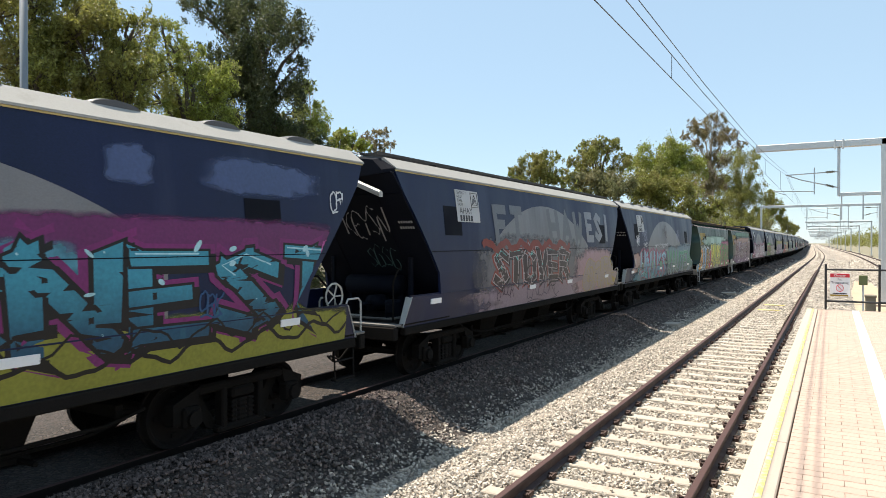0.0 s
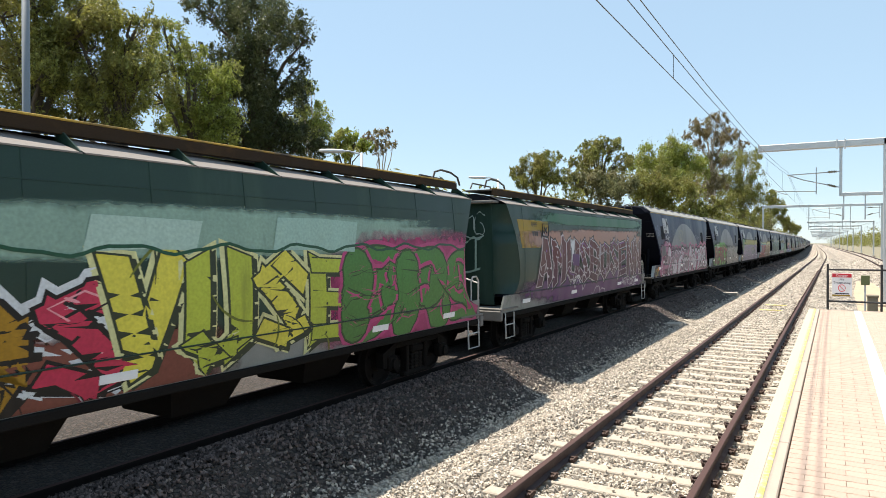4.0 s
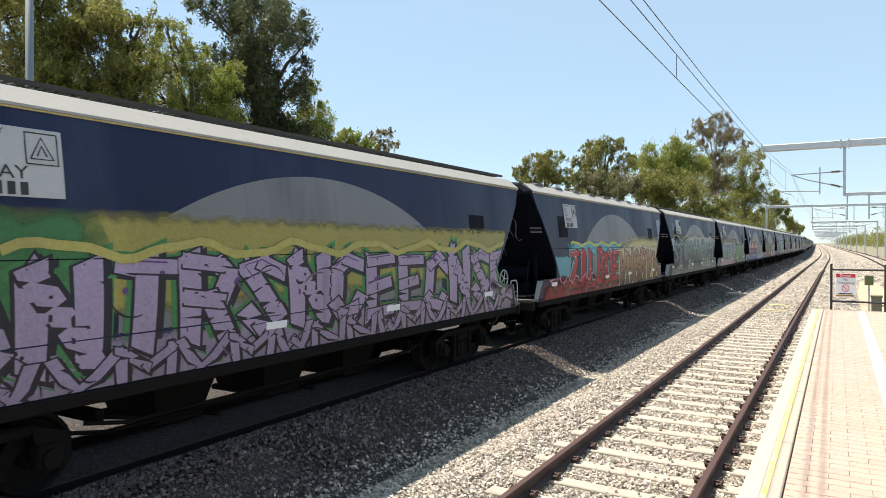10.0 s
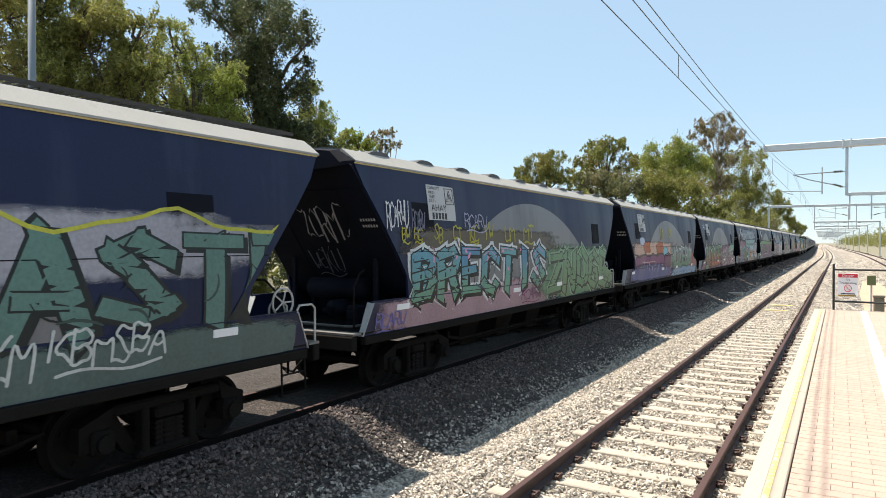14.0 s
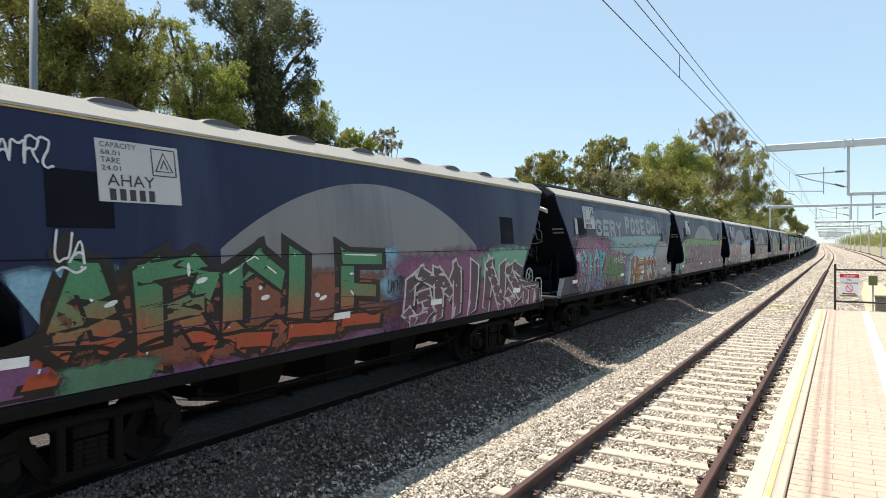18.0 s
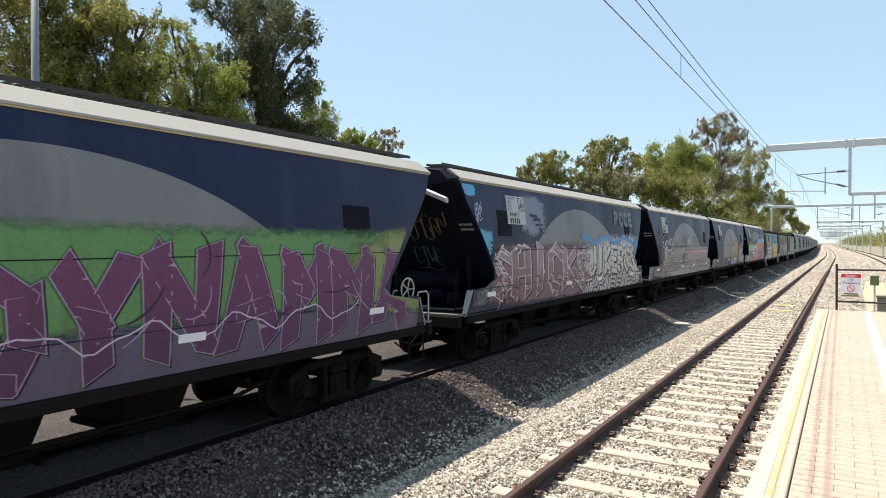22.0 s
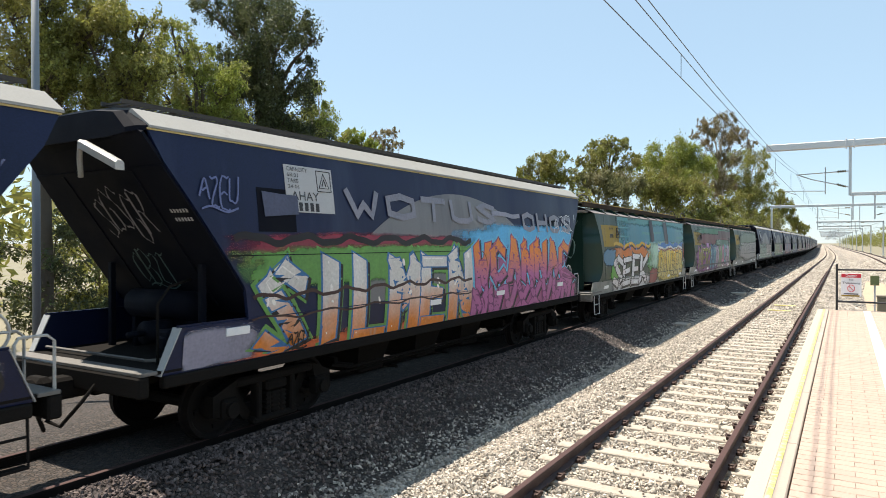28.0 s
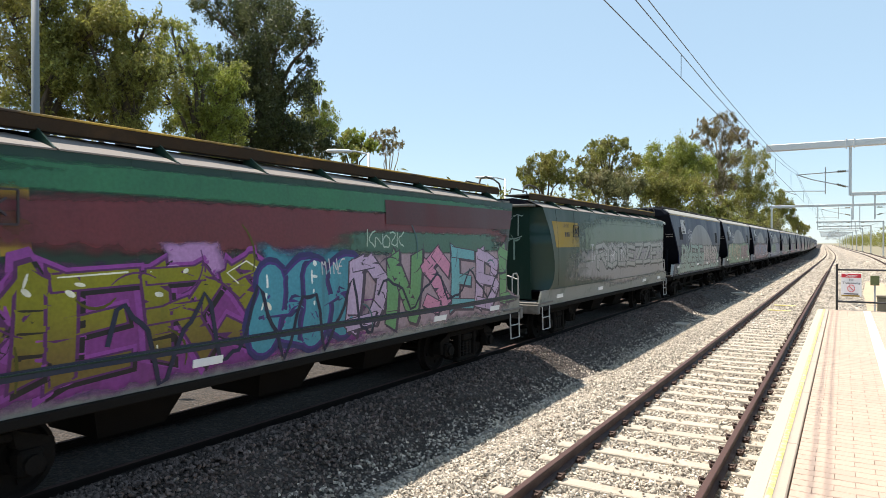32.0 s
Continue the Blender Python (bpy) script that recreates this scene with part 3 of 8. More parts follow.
part("base_strip", Geo().box(-0.235, 0.2, -0.008, -0.0045, -0.288, -0.25), OCHRE, sign, "faded ochre strip")

dirt = tagged(new("dirt_patch", Geo().add([(0.9, 33, -0.47), (2.2, 31, -0.49), (2.7, 44, -0.44), (2.5, 60, -0.46), (1.5, 63, -0.48), (1.0, 48, -0.46)], [(0, 1, 2, 3, 4, 5)]).mesh("dirt_patch", ORANGE_DIRT)),
              "orange sandy dirt between the tracks", "ground", kind="structure")
box = thing("trackside_box", "weathered grey-brown trackside cable box", "box", pose(0.95, 23.0, -0.5))
part("body", Geo().box(-0.13, 0.13, -0.15, 0.15, 0, 1.50, 0.02), PIT_STEEL, box)
part("lid", Geo().box(-0.15, 0.15, -0.17, 0.17, 1.50, 1.57, 0.015), PIT_STEEL, box)
box = thing("green_marker_panel", "small green panel on a post beside the track", "marker", pose(0.90, 27.0, -0.55))
part("panel", Geo().box(-0.13, 0.13, -0.02, 0.02, 1.68, 2.01, 0.01), GREEN_BOX, box)
part("post", Geo().tube([(0, 0.04, 0), (0, 0.04, 1.9)], 0.03, 8), GALV, box)
for q in range(2):
    mk = thing("yellow_track_marker", "yellow painted marker board lying across the sleepers", "marker", pose(NEAR_X - 0.1 - 0.03 * q, 32.5 - q * 2.5, -0.15), group="track markers")
    part("board", Geo().box(-0.42, 0.42, -0.07, 0.07, 0, 0.03, 0.008), YELLOW_LINE, mk)
pit = thing("trackside_slab", "grey concrete trackside slab beside the freight track", "slab", pose(-5.45, 43.0, -0.53))
part("slab", Geo().box(-0.5, 0.5, -0.35, 0.35, 0, 0.16, 0.02), CONCRETE, pit)
copy_thing(pit, pose(-5.45, 26.2, -0.60))

# loose stones on the ballast where the camera is nearest
rs = np.random.RandomState(3)
octa = np.array([(1, 0, 0), (-1, 0, 0), (0, 1, 0), (0, -1, 0), (0, 0, 1), (0, 0, -1)], float)
tri = ((0, 2, 4), (2, 1, 4), (1, 3, 4), (3, 0, 4), (2, 0, 5), (1, 2, 5), (3, 1, 5), (0, 3, 5))
sets = {"pale": ([], []), "grey": ([], []), "rusty": ([], [])}
for i in range(78000):
    y = 2.2 + 34 * rs.rand() ** 1.8
    x = rs.uniform(-7.0, -0.75)
    if abs(abs(x - NEAR_X) - 0.835) < 0.09:
        continue
    on_sleeper = abs(x - NEAR_X) < 1.27 and abs((y + 4 + SLEEPER_STEP / 2) % SLEEPER_STEP - SLEEPER_STEP / 2) < 0.135
    if on_sleeper and rs.rand() < 0.95:
        continue
    z = bed_height(x) + (0.04 if on_sleeper else 0.0)
    s = rs.uniform(0.016, 0.036)
    m = rs.normal(size=(3, 3))
    q, _ = np.linalg.qr(m)
    pts = (octa * (1 + 0.35 * rs.uniform(-1, 1, (6, 1))) * s * np.array((1.15, 0.95, 0.75))) @ q + (x, y, z + s * 0.35)
    # grey and rusty tones lie where the train's shadow falls, darkened for it
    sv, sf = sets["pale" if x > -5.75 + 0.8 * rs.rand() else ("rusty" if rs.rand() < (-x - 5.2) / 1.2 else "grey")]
    o = len(sv)
    sv.extend(map(tuple, pts))
    sf.extend((a + o, b + o, c + o) for a, b, c in tri)
for i in range(26000):                               # further on the stones are drawn in clumps
    y = 24 + 110 * rs.rand() ** 1.6
    x = rs.uniform(-6.9, 7.2)
    if min(abs(abs(x - c) - 0.835) for c in (NEAR_X, FAR_X)) < 0.13:
        continue
    s = rs.uniform(0.03, 0.055) * (0.7 + y / 60)
    q, _ = np.linalg.qr(rs.normal(size=(3, 3)))
    px, py, pz = beside(y, x, bed_height(x))
    pts = (octa * (1 + 0.35 * rs.uniform(-1, 1, (6, 1))) * s * np.array((1.15, 0.95, 0.75))) @ q * np.array((1, 1, 0.6)) + (px, py, pz + s * 0.1)
    # the same shade-darkened tones towards the train
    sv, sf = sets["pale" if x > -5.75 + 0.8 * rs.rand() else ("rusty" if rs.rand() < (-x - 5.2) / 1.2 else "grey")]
    o = len(sv)
    sv.extend(map(tuple, pts))
    sf.extend((a + o, b + o, c + o) for a, b, c in tri)
for tone, mat in (("pale", STONE), ("grey", SHADED_GREY_STONE), ("rusty", SHADED_RUSTY_STONE)):
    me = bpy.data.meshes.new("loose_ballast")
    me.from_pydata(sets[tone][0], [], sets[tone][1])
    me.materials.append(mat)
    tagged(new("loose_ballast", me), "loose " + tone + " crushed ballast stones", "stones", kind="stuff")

# ---- trees ----
def leaf_cloud(lobes, count, size, droop, seed):
    """Many small folded leaves round lobes (centre, radii)."""
    rs = np.random.RandomState(seed)
    vol = np.array([r[0] * r[1] * r[2] for _, r in lobes]) ** 0.75
    pick = rs.choice(len(lobes), count, p=vol / vol.sum())
    cen = np.array([c for c, _ in lobes])[pick]
    rad = np.array([r for _, r in lobes])[pick]
    # sprays: leaves gather round a few dozen points on and in each lobe, with gaps between
    n_tw = int(np.clip(count / len(lobes) / 55, 9, 34))
    tw = rs.normal(size=(len(lobes), n_tw, 3))
    tw /= np.linalg.norm(tw, axis=2)[:, :, None]
    tw *= 0.25 + 1.05 * rs.rand(len(lobes), n_tw, 1) ** 0.7
    fat = 0.10 + 0.13 * rs.rand(len(lobes), n_tw, 1)
    own = rs.randint(0, n_tw, count)
    hang = np.array((0.85, 0.85, 1.05 + droop * 0.5))
    p = cen + rad * (tw[pick, own] + rs.normal(size=(count, 3)) * fat[pick, own] * hang)
    a = rs.normal(size=(count, 3)) + np.array([0, 0, -droop])
    a /= np.linalg.norm(a, axis=1)[:, None]
    s = np.cross(a, rs.normal(size=(count, 3)))
    s /= np.linalg.norm(s, axis=1)[:, None] + 1e-9
    L = size * (0.6 + 0.8 * rs.rand(count, 1))
    W = L * 0.34
    v = np.stack([p - a * L / 2, p + s * W / 2 + np.cross(a, s) * W * 0.15, p + a * L / 2, p - s * W / 2 + np.cross(a, s) * W * 0.15], 1).reshape(-1, 3)
    return v


def tree(name, label, x, y, height, lobes, leaf, bark, count=6000, size=0.2, droop=0.6, trunk_r=0.25, seed=1, ground_z=-0.95, lean=(0, 0), group="trackside trees"):
    """lobes: (dx, dy, z, rx, ry, rz) relative to the foot."""
    rnd = random.Random(seed)
    t = thing(name, label, "tree", pose(x, y, ground_z), group=group)
    g = Geo()
    top = Vector((lean[0], lean[1], height * 0.62))
    bend = Vector((rnd.uniform(-.3, .3), rnd.uniform(-.3, .3), 0))
    stem = [top * (i / 5) + bend * math.sin(i / 5 * math.pi) for i in range(6)]
    g.tube(stem, trunk_r, 9, True, trunk_r * 0.45)
    part("trunk", g, bark, t, smooth=True)
    cl = [((l[0], l[1], l[2]), (l[3], l[4], l[5])) for l in lobes]
    lim = Geo()
    for (cx, cy, cz), (rx, ry, rz) in cl:
        u = min(max((cz - rz * 0.8) / max(top.z, 0.1) * 0.75, 0.25), 0.98)
        i = min(int(u * 5), 4)
        a = stem[i].lerp(stem[i + 1], u * 5 - i)
        e = Vector((cx, cy, cz))
        m = a.lerp(e, 0.5) + Vector((rnd.uniform(-.3, .3), rnd.uniform(-.3, .3), 0.15 * (e - a).length))
        lim.tube([a, m, e], trunk_r * 0.4, 6, True, trunk_r * 0.1)
        for q in range(5):
            w = e + Vector((rnd.uniform(-1, 1) * rx, rnd.uniform(-1, 1) * ry, rnd.uniform(-.6, .9) * rz)) * 0.8
            lim.tube([m.lerp(e, 0.6), (m + w) / 2 + Vector((0, 0, 0.2)), w], trunk_r * 0.14, 4, False, trunk_r * 0.03)
    part("branching", lim, bark, t)
    full = list(cl)
    for (cx, cy, cz), (rx, ry, rz) in cl:                # smaller tufts break the outline
        for q in range(3):
            a, up, k = rnd.uniform(0, 6.283), rnd.uniform(-0.5, 1.0), rnd.uniform(0.28, 0.5)
            full.append(((cx + math.cos(a) * rx * 0.95, cy + math.sin(a) * ry * 0.95, cz + up * rz * 0.85), (rx * k, ry * k, rz * k)))
    v = leaf_cloud(full, count, size, droop, seed)
    me = bpy.data.meshes.new("crown")
    me.from_pydata(v.tolist(), [], [(4 * i, 4 * i + 1, 4 * i + 2, 4 * i + 3) for i in range(count)])
    me.materials.append(leaf)
    part("crown", me, None, t)
    return t


def crown(width, height, base, n, seed, depth=None, flat=0.8):
    """Lobes of an uneven crown: a few big masses, each with smaller ones round it, and stray sprays."""
    rnd = random.Random(seed)
    out = []
    big = max(n // 5, 3)
    for i in range(big):
        u = (i + 0.5) / big
        a = i * 2.4 + rnd.uniform(-0.6, 0.6)
        w = width / 2 * (1.0 - 0.75 * abs(u - 0.45) ** 1.3)
        k = w * rnd.uniform(0.25, 0.62)
        c = (math.cos(a) * k, math.sin(a) * k, base + (height - base) * (0.10 + 0.74 * u))
        r = width * rnd.uniform(0.15, 0.22)
        out.append((*c, r, r, r * flat))
        for q in range(4):
            e = rnd.uniform(0, 6.283)
            up = rnd.uniform(-0.5, 1.0)
            s = r * rnd.uniform(0.32, 0.6)
            out.append((c[0] + math.cos(e) * r * 1.1, c[1] + math.sin(e) * r * 1.1, c[2] + up * r * 1.05, s, s, s * rnd.uniform(0.6, 1.1)))
    return [(x, y, min(z, height - rz * 0.8), rx, ry, rz) for x, y, z, rx, ry, rz in out]


OLIVE, DARK, PALE = "olive-green eucalyptus with drooping leaves", "dark green she-oak with dense needle foliage", "pale-trunked gum tree with sparse tan-green crown"
YOUNG, SHRUB = "light green young gum tree", "dense olive roadside shrub"
TALL, TALLO = "tall river gum with tan crown and white limbs", "tall gum with olive crown and white trunk"
# kind, label, x, y, height, lobes (dx, dy, z, radius), leaf, bark, count, leaf size, trunk
TREES = [
    ("eucalyptus_tree", OLIVE, -21.0, 11.4, 13.0, ((-0.2, -1.1, 10.5, 1.07), (0.2, 0.1, 10.9, 0.86), (0.4, 1.1, 10.0, 0.95), (0.2, -0.4, 9.1, 1.03), (-1.0, -0.1, 8.9, 1.03), (0.9, -0.2, 8.5, 0.86), (-0.3, -0.2, 12.0, 1.03), (1.0, 1.3, 10.7, 0.72), (2.0, 0.9, 10.2, 0.52), (-0.6, 0.0, 7.7, 0.86)), LEAF_OLIVE, DARK_BARK, 46000, 0.125, 0.3),
    ("eucalyptus_tree", OLIVE, -19.5, 13.1, 11.0, ((-0.3, -1.0, 9.7, 0.89), (0.0, 0.0, 8.9, 0.86), (-1.2, 0.2, 8.3, 0.98), (0.8, 0.2, 10.3, 0.54), (0.3, 0.5, 9.6, 0.75), (1.2, 0.1, 8.8, 0.68), (0.2, 0.1, 7.7, 0.98), (-1.7, -0.2, 7.6, 0.89), (-0.3, -0.4, 10.5, 0.54)), LEAF_OLIVE, DARK_BARK, 32584, 0.125, 0.28),
    ("eucalyptus_tree", OLIVE, -20.5, 16.8, 11.8, ((-0.4, -0.7, 11.0, 0.50), (-0.3, -0.2, 10.2, 0.84), (0.3, 0.9, 9.8, 0.75), (1.1, 0.4, 9.2, 0.50), (-0.0, 0.5, 8.6, 1.05), (-0.4, -1.2, 8.9, 1.00), (0.8, 0.5, 8.2, 0.71), (-0.5, 0.7, 7.7, 1.05), (-0.8, -0.6, 11.5, 0.29)), LEAF_BRIGHT, DARK_BARK, 30927, 0.125, 0.24),
    ("she_oak_tree", DARK, -22.0, 21.5, 16.0, ((-1.9, -1.7, 13.7, 0.65), (-1.1, -0.7, 13.9, 1.05), (-0.4, 0.7, 14.1, 1.05), (1.3, 0.4, 13.1, 0.85), (1.8, 1.2, 12.5, 0.37), (1.0, -0.7, 12.3, 1.40), (-0.8, -0.5, 12.0, 1.25), (1.3, 1.3, 11.5, 0.50), (0.3, -0.4, 10.5, 1.37), (1.0, 1.0, 10.3, 0.85), (0.1, -1.2, 9.1, 1.37), (0.9, 0.5, 8.9, 1.25), (-1.4, -0.1, 15.3, 0.75), (-1.2, -1.5, 10.4, 1.2), (-0.9, -1.7, 8.0, 1.3), (0.4, 0.2, 7.4, 1.4), (1.2, 1.6, 7.9, 1.0), (-0.3, -1.9, 6.6, 1.3)), LEAF_DARK, DARK_BARK, 84000, 0.14, 0.3),
    ("young_gum_tree", YOUNG, -26.0, 29.5, 12.7, ((-0.1, -0.7, 11.9, 0.71), (0.3, 0.1, 11.0, 0.84), (-1.0, 0.2, 10.6, 0.84), (0.7, 0.1, 10.1, 0.65), (-0.3, 0.3, 9.7, 0.97), (0.2, -0.2, 12.3, 0.39)), LEAF_BRIGHT, BARK, 14900, 0.14, 0.15),
    ("eucalyptus_tree", OLIVE, -32.0, 40.7, 12.4, ((-0.2, -0.7, 11.5, 0.60), (0.4, 0.2, 11.1, 0.69), (-0.4, 0.1, 12.0, 0.39), (-0.7, -0.7, 11.1, 0.52), (0.9, 0.8, 10.8, 0.60), (0.4, -0.7, 10.5, 0.95)), LEAF_BRIGHT, DARK_BARK, 5295, 0.24, 0.2),
    ("gum_tree", PALE, -32.0, 44.8, 12.9, ((-0.3, -0.7, 12.0, 0.60), (0.3, 0.2, 12.3, 0.51), (0.7, 0.8, 11.6, 0.37), (-0.1, -0.3, 11.5, 0.55), (0.5, 0.4, 12.7, 0.28), (0.3, -0.4, 11.0, 0.65)), LEAF_TAN, BARK, 2111, 0.2, 0.14),
    ("eucalyptus_tree", OLIVE, -18.0, 44.5, 9.9, ((-0.3, -1.1, 8.6, 0.96), (0.3, 0.2, 9.0, 0.96), (0.9, 1.2, 8.2, 0.68), (-1.4, -1.0, 8.4, 0.40), (-0.3, 0.3, 8.0, 1.04), (-0.8, -1.1, 7.8, 0.64)), LEAF_OLIVE, DARK_BARK, 14872, 0.16, 0.2),
    ("eucalyptus_tree", OLIVE, -17.5, 56.7, 12.7, ((-0.1, -1.1, 11.3, 1.16), (0.8, 0.5, 11.7, 0.92), (-1.8, -0.3, 10.3, 0.87), (1.7, 0.5, 10.3, 0.97), (-0.4, 0.4, 9.8, 1.36), (0.6, -0.1, 12.3, 0.44), (-1.0, -0.6, 12.0, 0.44), (1.9, 1.6, 10.8, 0.49)), LEAF_OLIVE, DARK_BARK, 17066, 0.19, 0.25),
    ("shrub_tree", SHRUB, -16.5, 51.3, 9.4, ((-0.7, -1.3, 8.2, 0.97), (0.2, 0.1, 8.5, 0.97), (1.1, 1.6, 8.2, 1.06), (1.0, -0.0, 7.5, 1.32), (2.1, 1.7, 7.9, 0.88)), LEAF_GREY, DARK_BARK, 13851, 0.22, 0.15),
    ("shrub_tree", SHRUB, -16.5, 69.6, 11.0, ((-0.9, -1.9, 9.0, 1.49), (0.2, 0.1, 9.5, 1.49), (1.1, 2.0, 9.0, 1.49), (3.3, 1.2, 8.4, 1.49), (0.6, 1.2, 8.1, 1.72)), LEAF_OLIVE, DARK_BARK, 21220, 0.26, 0.15),
    ("eucalyptus_tree", OLIVE, -18.0, 84.4, 16.2, ((-0.6, -1.9, 13.8, 1.65), (1.2, 0.7, 14.4, 1.79), (-0.9, 1.5, 12.5, 2.20), (2.8, 0.9, 13.3, 1.65), (-2.6, -0.9, 12.6, 1.38), (0.1, -1.5, 11.6, 1.65), (2.1, 1.2, 11.6, 2.06), (0.2, 0.8, 15.5, 0.69), (-1.7, -1.2, 15.1, 0.55)), LEAF_BRIGHT, DARK_BARK, 39657, 0.23, 0.3),
    ("gum_tree", TALL, -18.5, 124.7, 26.4, ((-1.6, -2.6, 23.3, 1.77), (0.8, 0.4, 24.7, 1.67), (2.3, 2.8, 22.7, 1.57), (-0.0, -0.9, 21.8, 1.96), (-3.7, -1.8, 22.2, 0.98), (4.5, 1.8, 20.6, 0.88), (1.7, 1.0, 21.2, 1.37), (-1.9, -0.0, 20.4, 1.18), (-0.6, 0.3, 18.6, 1.7), (1.8, 0.5, 17.4, 1.6), (-2.2, -1.0, 16.8, 1.5), (0.6, 1.0, 14.6, 1.9), (-1.5, -0.8, 12.4, 1.8)), LEAF_TAN, BARK, 26000, 0.28, 0.45),
    ("gum_tree", TALLO, -17.5, 155.9, 23.7, ((-0.6, -3.0, 20.4, 2.89), (1.6, 0.9, 21.6, 2.16), (2.6, 3.0, 19.2, 1.56), (0.2, -1.5, 15.8, 3.61), (1.6, 2.3, 15.5, 2.89), (-1.3, -3.7, 12.2, 3.13), (3.6, 2.1, 12.9, 1.80), (-5.3, -1.1, 18.0, 2.16), (1.2, -0.9, 11.9, 3.37), (-7.4, -2.9, 13.7, 3.13), (-6.8, -6.2, 16.8, 2.41)), LEAF_OLIVE, BARK, 46000, 0.32, 0.4),
    ("eucalyptus_tree", OLIVE, -19.0, 251.7, 21.8, ((0.9, -1.4, 18.4, 2.09), (2.0, 1.2, 14.9, 2.66), (-2.5, 1.3, 12.7, 3.04), (3.2, 0.9, 11.5, 2.28), (0.4, 0.8, 20.6, 1.14)), LEAF_OLIVE, DARK_BARK, 16270, 0.45, 0.3),
    ("eucalyptus_tree", OLIVE, -21.0, 403.8, 16.8, ((-1.0, -3.1, 14.1, 2.71), (1.3, 0.8, 12.6, 2.41), (3.0, 3.7, 11.1, 2.11), (0.4, -1.2, 10.1, 3.01)), LEAF_OLIVE, DARK_BARK, 12891, 0.5, 0.3),
]
for i, (kind, label, x, y, h, lobes, leaf, bark, count, size, tr) in enumerate(TREES):
    tree(kind, label, x, y, h, [(a, b, c, r, r, r * 0.85) for a, b, c, r in lobes], leaf, bark, count, size, 0.7, tr, 11 + i)
for i, (x, y, h, w, leaf) in enumerate(((-24, 260, 15, 16, LEAF_OLIVE), (-27, 310, 15, 16, LEAF_BRIGHT), (25, 170, 9.5, 12, LEAF_OLIVE), (27, 190, 11, 13, LEAF_OLIVE),
                                        (26, 225, 12, 14, LEAF_OLIVE), (26, 270, 12, 16, LEAF_OLIVE), (-17.5, 104, 11, 10, LEAF_OLIVE), (-17, 86, 9, 9, LEAF_OLIVE))):
    tree("eucalyptus_tree", OLIVE, x, y, h, crown(w, h, 0.8, 24, 50 + i), leaf, DARK_BARK, 9000, 0.45, 0.6, 0.3, 60 + i)
# undergrowth beyond the train
for i in range(22):
    rnd = random.Random(200 + i)
    y, x, h = -2 + i * 2.0 + rnd.uniform(-.8, .8), rnd.uniform(-26, -19.5), rnd.uniform(2.0, 4.8)
    tree("bush", "dense green bush on dry ground beyond the train", x, y, h, crown(h * 1.5, h, 0.1, 12, 300 + i), rnd.choice((LEAF_DARK, LEAF_DARK, LEAF_OLIVE, LEAF_DARK)), DARK_BARK, 7000, 0.16, 0.4, 0.08, 400 + i, group="bushes")
# lower growth at the foot of the far trees
for i in range(20):
    rnd = random.Random(700 + i)
    y = 38 + i * 8.5
    h = 5.0 + y * 0.035 + rnd.uniform(-0.8, 1.2)
    tree("bush", "tall olive bush at the foot of the trees", -17.0 - rnd.uniform(0, 4), y, h, crown(h * 1.3, h, 0.2, 16, 800 + i), rnd.choice((LEAF_OLIVE, LEAF_OLIVE, LEAF_GREY)), DARK_BARK, 5500, 0.22 + y * 0.0012, 0.4, 0.12, 900 + i, group="bushes")
# distant woods along both sides
rnd = random.Random(77)
far = Geo()
vv, woods_lobes = [], []
for i in range(46):
    d = 360 + i * 26
    cx, cy, a = course(d)
    for off in (-26 - rnd.uniform(0, 14), 30 + rnd.uniform(0, 20)):
        p = beside(d, off)
        for q in range(4):
            woods_lobes.append(((p[0] + rnd.uniform(-8, 8), p[1] + rnd.uniform(-8, 8), rnd.uniform(2, 9)), (6.0, 6.0, rnd.uniform(3, 5))))
for i in range(30):                                  # a belt of trees behind the bushes
    y = -25 + i * 4.2
    for q in range(6):
        woods_lobes.append(((-44 + rnd.uniform(-7, 7), y + rnd.uniform(-3, 3), rnd.uniform(-0.5, 8.5)), (3.2, 3.2, rnd.uniform(1.8, 3.0))))
for i in range(34):                                  # and an unseen one behind the platform, added to block sky light
    y = -50 + i * 3.2
    for q in range(5):
        woods_lobes.append(((27 + rnd.uniform(-4, 4), y + rnd.uniform(-2, 2), rnd.uniform(-0.5, 7.5)), (2.8, 2.8, rnd.uniform(1.8, 2.6))))
v = leaf_cloud(woods_lobes, 110000, 0.9, 0.3, 5)
me = bpy.data.meshes.new("distant_woods")
me.from_pydata(v.tolist(), [], [(4 * i, 4 * i + 1, 4 * i + 2, 4 * i + 3) for i in range(110000)])
me.materials.append(LEAF_OLIVE)
tagged(new("distant_woods", me), "distant olive-green woods, plus an added unseen belt behind the platform", "woods", kind="stuff")

